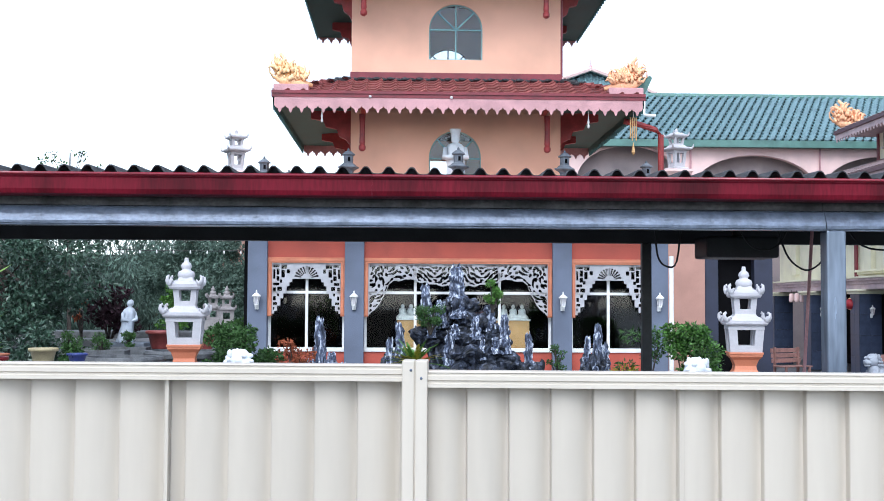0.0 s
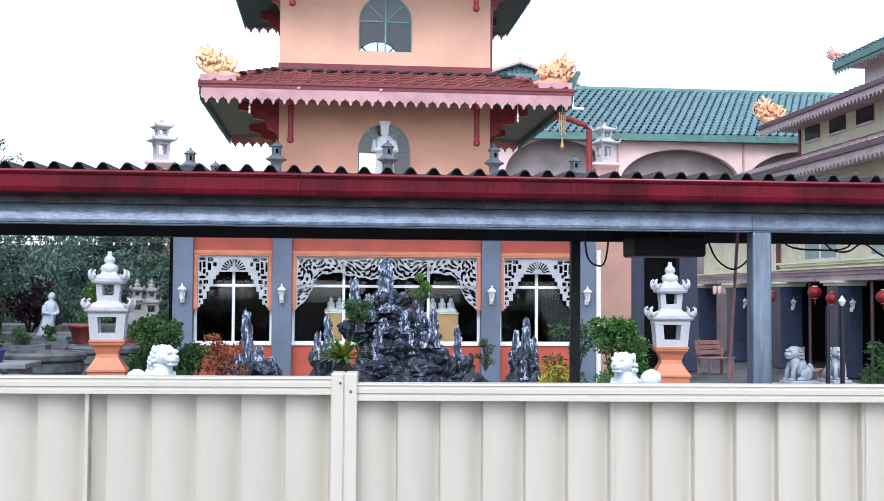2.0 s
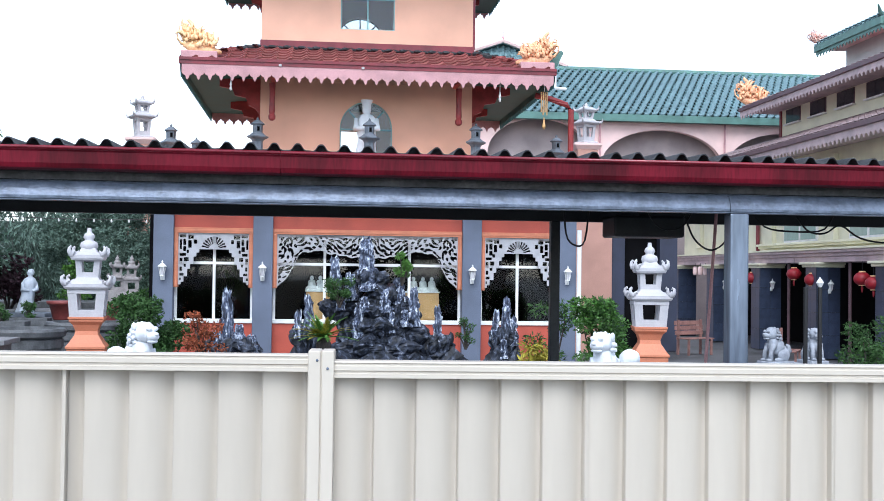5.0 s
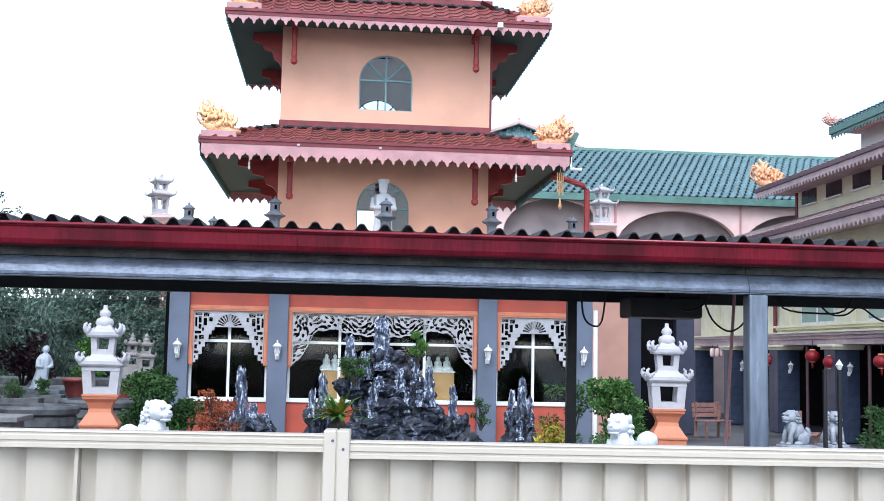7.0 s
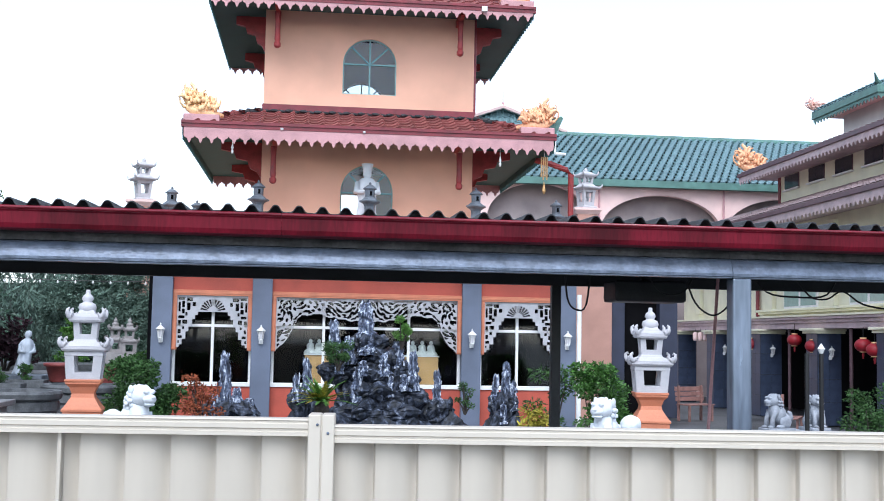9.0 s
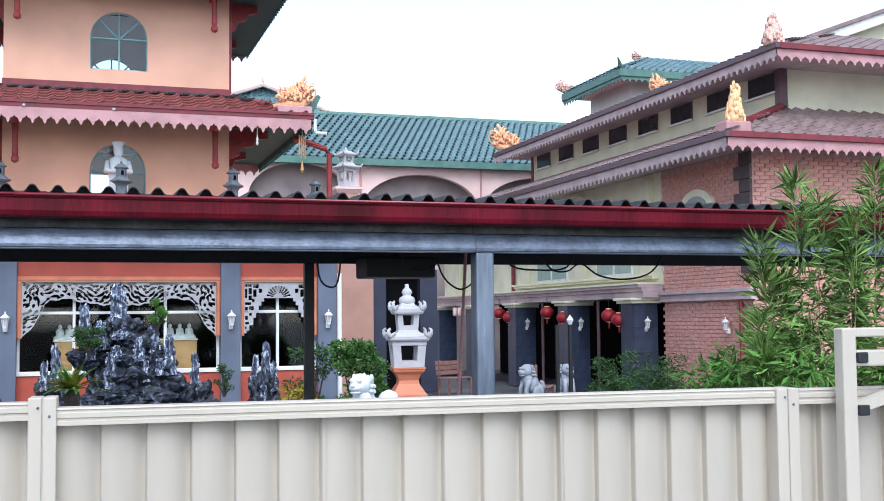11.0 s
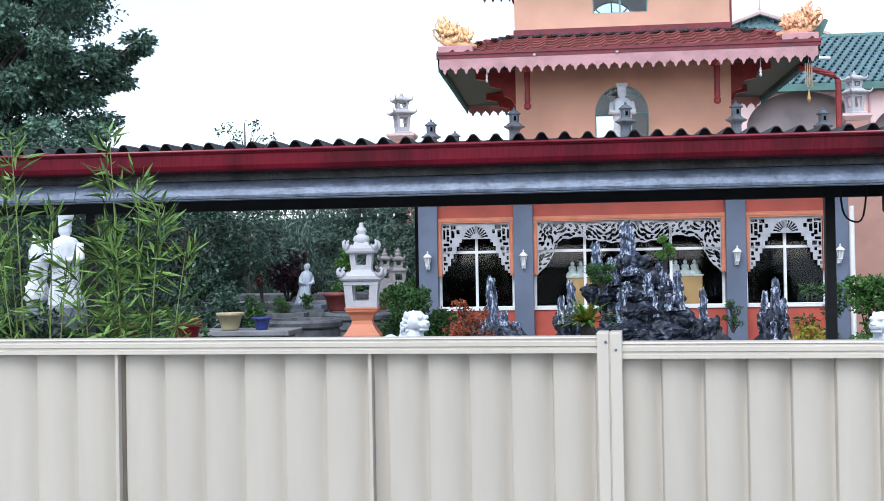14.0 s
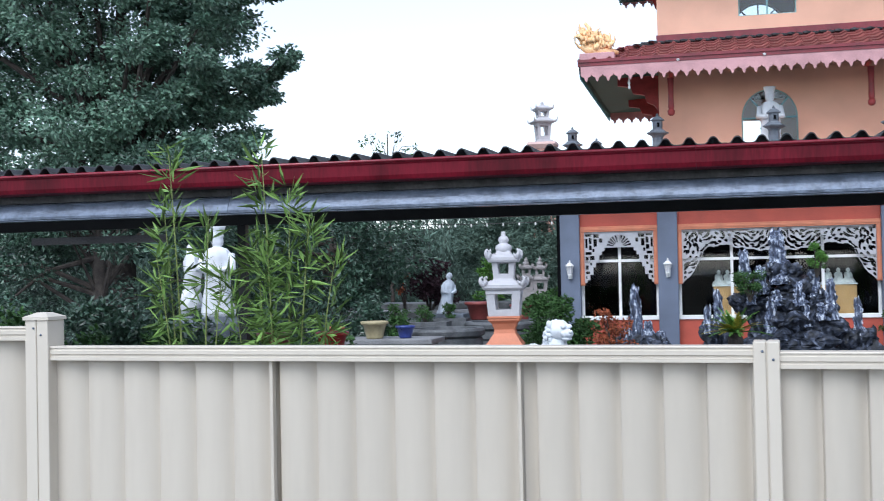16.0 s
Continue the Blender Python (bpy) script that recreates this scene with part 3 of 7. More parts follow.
def lattice(x0, x1, ztop, low, holes, cell=0.0125, y=21.115, thick=0.03, label=""):
    """A fretwork valance: a board under a shaped lower edge, pierced by holes."""
    nx, nz = int((x1 - x0) / cell), int(1.02 / cell)
    keep = np.zeros((nx, nz), bool)
    cx = x0 + (np.arange(nx) + 0.5) * cell
    cz = (np.arange(nz) + 0.5) * cell
    U, D = np.meshgrid(cx, cz, indexing="ij")
    depth = np.array([low(u) for u in cx])[:, None]
    keep = D < depth
    rim = (D > depth - 0.028) | (D < 0.02) | (U < x0 + 0.02) | (U > x1 - 0.02)
    cut = holes(U, D, depth)
    keep &= rim | ~cut
    bm = bmesh.new()
    vs = {}

    def vert(i, k, b):
        key = (i, k, b)
        if key not in vs:
            vs[key] = bm.verts.new((x0 + i * cell, y + b * thick, ztop - k * cell))
        return vs[key]
    for i in range(nx):
        for k in range(nz):
            if not keep[i, k]:
                continue
            bm.faces.new((vert(i, k, 0), vert(i, k + 1, 0), vert(i + 1, k + 1, 0), vert(i + 1, k, 0)))
            for di, dk, a, b in ((-1, 0, (i, k), (i, k + 1)), (1, 0, (i + 1, k + 1), (i + 1, k)), (0, 1, (i, k + 1), (i + 1, k + 1)), (0, -1, (i + 1, k), (i, k))):
                ii, kk = i + di, k + dk
                if not (0 <= ii < nx and 0 <= kk < nz and keep[ii, kk]):
                    bm.faces.new((vert(*a, 0), vert(*a, 1), vert(*b, 1), vert(*b, 0)))
    # round the stair-stepped outline of every hole
    bm.normal_update()
    bmesh.ops.smooth_vert(bm, verts=list(bm.verts), factor=0.5, use_axis_x=True, use_axis_y=False, use_axis_z=True)
    return wpart("fretwork_valance", bm, LATTICE, pagoda, label)


def wide_low(u):
    c = (-0.74 + 2.775) / 2
    a = abs(u - c) / 1.68
    base = float(np.interp(a, (0, 0.2, 0.36, 0.46, 0.53, 0.62, 0.70, 0.77, 0.81, 0.87, 0.95, 1.0), (0.41, 0.40, 0.35, 0.33, 0.27, 0.31, 0.31, 0.37, 0.55, 0.74, 0.89, 0.97)))
    return base + 0.022 * abs(math.sin(a * 26))


def wide_holes(U, D, depth):
    """Long curved slots between the leaves of a running scroll, mirrored about the middle."""
    rnd = random.Random(9)
    c = (-0.74 + 2.775) / 2
    A = np.abs(U - c)
    cut = np.zeros(U.shape, bool)
    slots = []

    def lean(a, d):
        run = 0.75 * math.sin(5.2 * a + 4.0 * d) + 0.35 * math.sin(11 * a - 6 * d)
        return run + (1.0 if a > 1.32 else 0.0)

    for i in range(6000):
        a, d = rnd.uniform(0.02, 1.66), rnd.uniform(0.035, 0.95)
        if d > wide_low(c + a) - 0.035:
            continue
        r = rnd.choice((0.040, 0.060, 0.085, 0.105))
        th = lean(a, d)
        ok = True
        for a2, d2, r2, th2 in slots:
            du, dd = a2 - a, d2 - d
            m = (th + th2) / 2
            p, q = du * math.cos(m) + dd * math.sin(m), -du * math.sin(m) + dd * math.cos(m)
            if (p / (0.72 * (r + r2) + 0.016)) ** 2 + (q / 0.058) ** 2 < 1:
                ok = False
                break
        if ok:
            slots.append((a, d, r, th))
    for a, d, r, th in slots:
        du, dd = A - a, D - d
        p, q = du * math.cos(th) + dd * math.sin(th), -du * math.sin(th) + dd * math.cos(th)
        q = q + 3.0 * p * p * math.copysign(1, math.sin(a * 31 + d * 9))
        fat = 0.024 * (1 - 0.45 * p / r)
        cut |= (p / r) ** 2 + (q / fat) ** 2 < 1
    return cut


def narrow_low(c, half):
    def f(u):
        a = abs(u - c) / half
        for lim, d in ((0.42, 0.30), (0.50, 0.36), (0.58, 0.44), (0.66, 0.58), (0.74, 0.66), (0.84, 0.80), (0.93, 0.90), (2.0, 0.95)):
            if a < lim:
                return d
    return f


def narrow_holes(c, half):
    def f(U, D, depth):
        A = np.abs(U - c)
        cut = np.zeros(U.shape, bool)
        key = ((0.36, 0.46, 0.04, 0.11), (0.30, 0.36, 0.13, 0.20), (0.40, 0.46, 0.14, 0.28), (0.49, 0.60, 0.04, 0.09), (0.49, 0.54, 0.11, 0.22), (0.57, 0.62, 0.13, 0.30), (0.49, 0.55, 0.25, 0.34), (0.44, 0.48, 0.31, 0.38), (0.50, 0.60, 0.37, 0.42), (0.45, 0.53, 0.45, 0.52), (0.56, 0.61, 0.46, 0.58), (0.49, 0.53, 0.55, 0.63), (0.56, 0.60, 0.62, 0.70), (0.53, 0.60, 0.74, 0.79), (0.58, 0.61, 0.82, 0.88))
        s = half / 0.63
        for a, b, t, w in key:
            cut |= (A > a * s) & (A < b * s) & (D > t) & (D < w)
        ang = np.arctan2(A, 0.29 - D)
        rad = np.hypot(A, 0.29 - D)
        petal = np.abs(((ang / 0.27) % 1.0) - 0.5) > 0.20
        cut |= (rad > 0.09) & (rad < 0.225) & petal & (D < 0.27) & (A < 0.24)
        return cut
    return f


lattice(-0.665, 2.70, 2.738, wide_low, wide_holes, label="pale grey scrolling leaf fretwork valance")
for x0, x1 in (BAYS[0], BAYS[2]):
    c, hw = (x0 + x1) / 2, (x1 - x0) / 2 - 0.075
    lattice(c - hw, c + hw, 2.738, narrow_low(c, hw), narrow_holes(c, hw), label="pale grey key pattern fretwork valance with fan")

# tower body with arched window openings


def arched_wall(x0, x1, z0, z1, y0, y1, wx0, wx1, wz0, wz1, wtop):
    """A wall with a round-headed opening cut through it."""
    bm = bmesh.new()
    cx, rx, rz = (wx0 + wx1) / 2, (wx1 - wx0) / 2, wtop - wz1
    arc = [(cx - rx * math.cos(math.pi * i / 20), wz1 + rz * math.sin(math.pi * i / 20)) for i in range(21)]
    for ya, yb in ((y0, y1),):
        box(x0, wx0, ya, yb, z0, z1, 0, bm)
        box(wx1, x1, ya, yb, z0, z1, 0, bm)
        box(wx0, wx1, ya, yb, z0, wz0, 0, bm)
        for (a, za), (b, zb) in zip(arc, arc[1:]):
            prism([(a, za), (b, zb), (b, z1), (a, z1)], "y", ya, yb, bm)
    bmesh.ops.remove_doubles(bm, verts=bm.verts, dist=0.0005)
    return bm


def arched_window(parent, wx0, wx1, wz0, wz1, wtop, y, bar=0.03, material=None):
    cx, rx, rz = (wx0 + wx1) / 2, (wx1 - wx0) / 2, wtop - wz1
    arc = [(cx - rx * math.cos(math.pi * i / 20), wz1 + rz * math.sin(math.pi * i / 20)) for i in range(21)]
    outline = [(wx0, wz0), (wx1, wz0)] + arc[::-1]
    bm = bmesh.new()
    for (a, za), (b, zb) in zip(outline, outline[1:] + outline[:1]):
        tube([(a, y, za), (b, y, zb)], bar * 0.8, 6, bm)
    win = wpart("window", bm, material or TEAL, parent, "arched window with pale teal bars")
    for p, q in (((cx, wz0), (cx, wtop)), ((wx0, wz1), (wx1, wz1)), ((cx, wz1), (cx - rx * 0.7, wz1 + rz * 0.71)), ((cx, wz1), (cx + rx * 0.7, wz1 + rz * 0.71))):
        wpart("glazing_bar", tube([(p[0], y, p[1]), (q[0], y, q[1])], bar * 0.55, 6), material or TEAL, win)
    g = prism([(x, z) for x, z in outline], "y", y + 0.012, y + 0.018)
    p = wpart("pane", g, GLASS, win)
    p.visible_shadow = False
    return win


W1 = (0.445, 1.46, 6.605, 7.19, 7.675)
W0 = (0.455, 1.44, 3.95, 4.73, 5.255)
wpart("front_wall", arched_wall(PX0, PX1, 5.6, 8.75, PY, PY + 0.15, *W1), SALMON, pagoda)
wpart("front_wall", arched_wall(PX0, PX1, 3.98, 5.598, PY, PY + 0.15, *W0), SALMON, pagoda)
wpart("side_wall", box(PX0, PX0 + 0.15, PY + 0.15, PY + 3.95, 3.98, 8.75), SALMON, pagoda)
wpart("side_wall", box(PX1 - 0.15, PX1, PY + 0.15, PY + 3.95, 3.98, 8.75), SALMON, pagoda)
# rear wall with matching openings, so that the sky shows through the upper one
wpart("rear_wall", arched_wall(PX0 + 0.15, PX1 - 0.15, 5.6, 8.75, PY + 3.8, PY + 3.95, *W1), SALMON, pagoda)
# the lower rear wall has a plain doorway
rear = box(PX0 + 0.15, 0.15, PY + 3.8, PY + 3.95, 3.98, 5.598)
box(1.10, PX1 - 0.15, PY + 3.8, PY + 3.95, 3.98, 5.598, 0, rear)
box(0.15, 1.10, PY + 3.8, PY + 3.95, 5.17, 5.598, 0, rear)
wpart("rear_wall", rear, SALMON, pagoda)
wpart("upper_storey", box(PX0 + 0.01, PX1 - 0.01, PY, PY + 3.95, 8.75, 11.5), PALE_PINK, pagoda)
arched_window(pagoda, *W1, PY + 0.07)
arched_window(pagoda, *W0, PY + 0.07)
arched_window(pagoda, *W1, PY + 3.87, material=DARK_STEEL)
# floor slabs coloured with the same painted room shade
wpart("floor_slab", box(PX0 + 0.15, PX1 - 0.15, PY + 0.15, PY + 3.8, 5.6, 5.75), SHADE_BLACK, pagoda)
wpart("floor_slab", box(PX0 + 0.15, PX1 - 0.15, PY + 0.15, PY + 3.8, 8.6, 8.74), SHADE_BLACK, pagoda)
wpart("corner_pipe", tube([(PX1 + 0.02, PY + 0.02, 6.3), (PX1 + 0.02, PY + 0.02, 8.7)], 0.025, 8), MAROON, pagoda)

TILE = tile_mesh("roof_tile", 0.27, 0.27, TILE_RED)


def eave_tier(ze, zw, over, zval, zr_in, tooth=0.19):
    """One skirt roof: tiled slopes, red fascia, scalloped valance, sloping soffit, hips and brackets."""
    x0, x1 = PX0 - over + 0.0, PX1 + over
    y0, y1 = PY - over, PY + 3.35 + over
    c = ((x0, y0), (x1, y0), (x1, y1), (x0, y1))
    wc = ((PX0, PY), (PX1, PY), (PX1, PY + 3.95), (PX0, PY + 3.95))
    tier = wpart("eave_roof", bmesh.new(), TILE_RED, pagoda, "dark red tiled skirt roof with pink valance")
    for i in range(4):
        a, b, wa, wb = c[i], c[(i + 1) % 4], wc[i], wc[(i + 1) % 4]
        pts = [(*a, ze - 0.02), (*b, ze - 0.02), (*wb, zw - 0.02), (*wa, zw - 0.02)]
        wpart("roof_deck", quad_slab(pts, 0.03), MAROON, tier)
        low = [(*a, ze - 0.10), (*b, ze - 0.10), (*wb, zr_in), (*wa, zr_in)]
        wpart("soffit", quad_slab(low, 0.012), SOFFIT, tier)
        tiled_slope(tier, TILE, (*a, ze), (*b, ze), (*wa, zw), (*wb, zw), 0.27, 0.27, single=(i == 0 and ze < 7))
    # fascia and valance on the four sides
    for y in (y0 - 0.04, y1):
        f = prism([(y, ze - 0.085), (y, ze - 0.02), (y - 0.02, ze - 0.02), (y - 0.02, ze + 0.03), (y + 0.05, ze + 0.03), (y + 0.05, ze - 0.02), (y + 0.04, ze - 0.02), (y + 0.04, ze - 0.085)], "x", x0 - 0.05, x1 + 0.05)
        wpart("fascia", f, MAROON, tier)
    for x in (x0 - 0.04, x1):
        wpart("side_fascia", box(x, x + 0.04, y0, y1, ze - 0.085, ze + 0.02), SOFFIT, tier)
    for k, y in enumerate((y0 - 0.03, y1)):
        wpart("valance", teeth(x0, x1, y, ze - 0.085, zval, tooth, 0.125), PINK, tier, "pink scalloped valance board")
    for x in (x0 - 0.03, x1):
        wpart("side_valance", teeth(y0, y1, x, ze - 0.085, zval + 0.06, tooth, 0.12, along="y"), SOFFIT, tier, "grey green scalloped valance board")
    for a, wa in zip(c, wc):
        p, q = Vector((*a, ze + 0.05)), Vector((*wa, zw + 0.05))
        n = 9
        for k in range(n):
            u0, u1 = 0.08 + 0.92 * k / n, 0.08 + 0.92 * (k + 1.12) / n
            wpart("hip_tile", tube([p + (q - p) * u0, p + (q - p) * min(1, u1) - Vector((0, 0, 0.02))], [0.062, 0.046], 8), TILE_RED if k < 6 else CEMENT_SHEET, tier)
    # wall flashing, with grey mortar bedding along the top course of tiles
    wpart("wall_flashing", box(PX0 - 0.02, PX1 + 0.02, PY - 0.05, PY - 0.001, zw + 0.03, zw + 0.16, 0.006), MAROON, tier)
    bed = bmesh.new()
    for k in range(int((PX1 - PX0) / 0.135)):
        blob((PX0 + 0.07 + k * 0.135, PY - 0.07, zw + 0.015 + 0.016 * (k % 2)), (0.085, 0.05, 0.035), 1, 0.2, 3, bm=bed, seed=k)
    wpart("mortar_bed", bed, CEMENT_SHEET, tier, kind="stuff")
    # brackets: a carved drop under the eave beam and an arm back to the wall
    for x in (PX0 + 0.24, PX1 - 0.33):
        br = wpart("bracket", lathe([(0.025, 0), (0.062, 0.03), (0.066, 0.09), (0.045, 0.12), (0.055, 0.16), (0.05, 0.3), (0.05, 0.5), (0.06, 0.68)], 12, None, (x, PY - over * 0.48, zval - 0.58), False), RED_TRIM, tier)
        wpart("arm", box(x - 0.04, x + 0.04, PY - over * 0.95, PY, ze - 0.16, ze - 0.03), RED_TRIM, br)
    for side, x in ((-1, PX0), (1, PX1)):
        for y in (PY + 0.35, PY + 3.2):
            steps = [(0, -0.75), (0, -0.05), (over * 0.6, -0.05), (over * 0.6, -0.20), (over * 0.42, -0.24), (over * 0.38, -0.36), (over * 0.22, -0.40), (over * 0.18, -0.54), (over * 0.08, -0.60)]
            br = wpart("bracket", prism([(x + side * u, ze + z) for u, z in steps], "y", y - 0.06, y + 0.06), RED_TRIM, tier)
    return x0, x1, y0, y1


E1 = eave_tier(5.708, 6.185, 1.29, 5.345, 5.72)
wpart("upturned_corner", prism([(4.10, 5.80), (4.26, 5.68), (4.37, 5.86), (4.48, 6.10), (4.44, 6.14), (4.10, 6.04)], "y", 20.20, 20.26), GREEN_TRIM, pagoda, "green upturned eave corner")
E2 = eave_tier(8.13, 8.66, 0.95, 7.885, 8.16)
for (x0, x1, y0, y1), z, k in ((E1, 5.76, 1.0), (E2, 8.18, 0.9)):
    for x, fl, tn in ((x0, -1, 12), (x1, 1, -12)):
        plinth = wpart("ornament_plinth", box(x + fl * 0.02 - (0.62 if fl > 0 else 0), x + fl * 0.02 + (0.62 if fl < 0 else 0), y0 - 0.02, y0 + 0.24, z - 0.04, z + 0.10, 0.015), PINK, pagoda)
        flame_dragon((x - fl * 0.28 * k, y0 + 0.11, z + 0.08), fl, 0.80 * k, tn, material=GOLD if fl < 0 else ORANGE_GOLD)

# ---- hall with green roof behind ----
hall = thing("green_roofed_hall", "long pale pink hall with green tiled roof and arches", "hall", (14, 45, 0))
HX0, HX1, HY = 2.0, 26.0, 41.5
ARCH = [(8.3, 1.95, 7.93), (13.03, 2.35, 7.60), (17.9, 2.35, 7.60), (22.8, 2.35, 7.60)]
bm = bmesh.new()
edges = [HX0]
for cx, r, top in ARCH:
    box(edges[-1], cx - r, HY, HY + 0.3, 0, 8.05, 0, bm)
    arc = [(cx - r * math.cos(math.pi * i / 24), top - 1.35 + 1.35 * math.sin(math.pi * i / 24)) for i in range(25)]
    for (a, za), (b, zb) in zip(arc, arc[1:]):
        prism([(a, za), (b, zb), (b, 8.05), (a, 8.05)], "y", HY, HY + 0.3, bm)
    edges.append(cx + r)
box(edges[-1], HX1, HY, HY + 0.3, 0, 8.05, 0, bm)
bmesh.ops.remove_doubles(bm, verts=bm.verts, dist=0.0005)
wpart("arcade_wall", bm, PALE_PINK, hall)
# this grey-brown holds the shade behind the arches in its colour
SHADE_WALL = mat("shaded_arcade_render", (0.44, 0.37, 0.36), 0.85, var=0.12, scale=1, bump=0.2)
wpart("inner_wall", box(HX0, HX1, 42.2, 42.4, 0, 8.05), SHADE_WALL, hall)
for x in (10.6, 15.45):
    wpart("downpipe", tube([(x, HY - 0.05, 0), (x, HY - 0.05, 7.9)], 0.04, 8), PINK, hall)
GT = tile_mesh("green_tile", 0.30, 0.34, TILE_GREEN, 1.9)
tiled_slope(hall, GT, (HX0, 41.2, 8.10), (HX1, 41.2, 8.10), (6.4, 46.0, 10.58), (HX1, 46.0, 10.58), 0.30, 0.34, False, lap=0.5)
wpart("roof_deck", quad_slab([(HX0, 41.2, 8.05), (HX1, 41.2, 8.05), (HX1, 46, 10.53), (6.4, 46, 10.53)], 0.05), GREEN_TRIM, hall)
wpart("roof_deck", quad_slab([(HX0, 50.8, 8.05), (6.4, 46, 10.53), (HX1, 46, 10.53), (HX1, 50.8, 8.05)], 0.05), GREEN_TRIM, hall)
wpart("fascia", box(HX0, HX1, 41.1, 41.2, 7.84, 8.10, 0.01), GREEN_TRIM, hall)
wpart("soffit", box(HX0, HX1, 41.2, 41.5, 7.86, 7.90), GREEN_TRIM, hall)
wpart("ridge_cap", tube([(6.4, 46, 10.62), (HX1, 46, 10.62)], 0.13, 8), GREEN_TRIM, hall)

wpart("vent_pipe", tube([(8.82, 41.25, 9.52), (8.82, 41.25, 9.06), (8.86, 41.25, 9.01), (9.25, 41.25, 8.99)], 0.06, 8), WHITE, hall, "white bent vent pipe")
gablet = thing("small_gable_roof", "small green tiled gable roof with pink bargeboards", "roof", (7.9, 48, 0))
for s in (-1, 1):
    e, r = (7.9 + s * 2.8, 48, 11.0), (7.9, 48, 12.0)
    pts = [(e[0], 47.6, e[2]), (e[0], 51, e[2]), (r[0], 51, r[2]), (r[0], 47.6, r[2])]
    wpart("roof_deck", quad_slab(pts, 0.05), TILE_GREEN, gablet)
    tiled_slope(gablet, GT, pts[0] if s > 0 else pts[1], pts[1] if s > 0 else pts[0], pts[3] if s > 0 else pts[2], pts[2] if s > 0 else pts[3], 0.26, 0.30, False)
    wpart("bargeboard", tube([(e[0], 47.55, e[2] + 0.05), (r[0], 47.55, r[2] + 0.05)], 0.10, 6), PALE_PINK, gablet)
tiled_slope(gablet, GT, (5.35, 47.5, 10.95), (10.45, 47.5, 10.95), (7.9, 47.95, 11.92), (7.9, 47.95, 11.92), 0.26, 0.24, False)
wpart("gable_wall", prism([(5.4, 0), (10.4, 0), (10.4, 11.0), (7.9, 11.9), (5.4, 11.0)], "y", 48.0, 50.9), TILE_GREEN, gablet)
wpart("finial", lathe([(0.10, 0), (0.06, 0.12), (0.02, 0.2), (0.008, 0.75)], 8, None, (7.9, 47.6, 12.05)), PINK, gablet)

# ---- temple hall on the right ----
temple = thing("temple_hall", "two-tiered temple hall with brick, yellow walls and scalloped eaves", "temple hall", (15, 27, 0))
TX, TY, TF = 13.4, 19.95, 40.0
wpart("brick_core", box(TX + 0.06, TX + 0.25, TY + 0.06, 23.7, 0, 5.45), MORTAR, temple)
wpart("brick_core", box(TX + 0.25, 24.0, TY + 0.06, TY + 0.3, 0, 5.45), MORTAR, temple)
wpart("band_wall", box(TX + 0.02, TX + 0.3, 23.7, TF, 2.55, 5.45), YELLOW, temple, "pale yellow rendered wall")
led = bmesh.new()
for x, z0, z1 in ((TX - 0.55, 2.62, 2.71), (TX - 0.62, 2.71, 2.78), (TX - 0.50, 2.47, 2.62)):
    box(x, TX + 0.3, 23.7, TF, z0, z1, 0.008, led)
wpart("ledge", led, MAUVE, temple, "dusty pink moulded ledge")
wpart("cornice", box(TX - 0.66, TX + 0.02, 23.7, TF, 2.782, 2.83, 0.006), YELLOW, temple, "pale yellow cornice strip")
PALE_GREEN = mat("pale_green_pane", (0.30, 0.44, 0.38), 0.12, var=0.05, bump=0)
for y, w in ((25.1, 2.0), (28.95, 2.15)):
    wn_ = wpart("window", box(TX - 0.04, TX + 0.02, y, y + w, 3.05, 4.3, 0.01), WHITE, temple, "white framed window with pale green panes")
    for k in range(2):
        wpart("pane", box(TX - 0.05, TX - 0.035, y + 0.07 + k * w / 2, y - 0.07 + (k + 1) * w / 2, 3.12, 4.22), PALE_GREEN, wn_)
sl = box(TX - 0.22, TX + 0.02, 23.9, 32.7, 2.985, 3.05, 0.01)
box(TX - 0.15, TX + 0.02, 23.9, 32.7, 2.92, 2.985, 0.01, sl)
wpart("sill_band", sl, YELLOW, temple, "pale yellow moulded sill")
for y in (24.3, 28.05, 32.0, 38.2):
    wpart("pilaster", box(TX - 0.12, TX + 0.02, y - 0.24, y + 0.24, 3.052, 5.3, 0.01), YELLOW, temple)
wpart("maroon_pipe", tube([(TX - 0.06, 32.95, 2.84), (TX - 0.06, 32.95, 5.3)], 0.06, 8), MAROON, temple)
# near-black wall and ceiling: the porch's shade is in their colour
wpart("shade_black_wall", box(15.6, 15.8, 23.7, TF, 0, 2.6), SHADE_BLACK, temple)
wpart("porch_ceiling", box(TX + 0.3, 15.8, 23.7, TF, 2.56, 2.62), SHADE_BLACK, temple)
# columns of the open ground storey, faced with slate tiles
ctile = mesh_of("facing_tile", box(-0.155, 0.155, -0.006, 0.006, -0.29, 0.29, 0.003), SLATE_TILE)
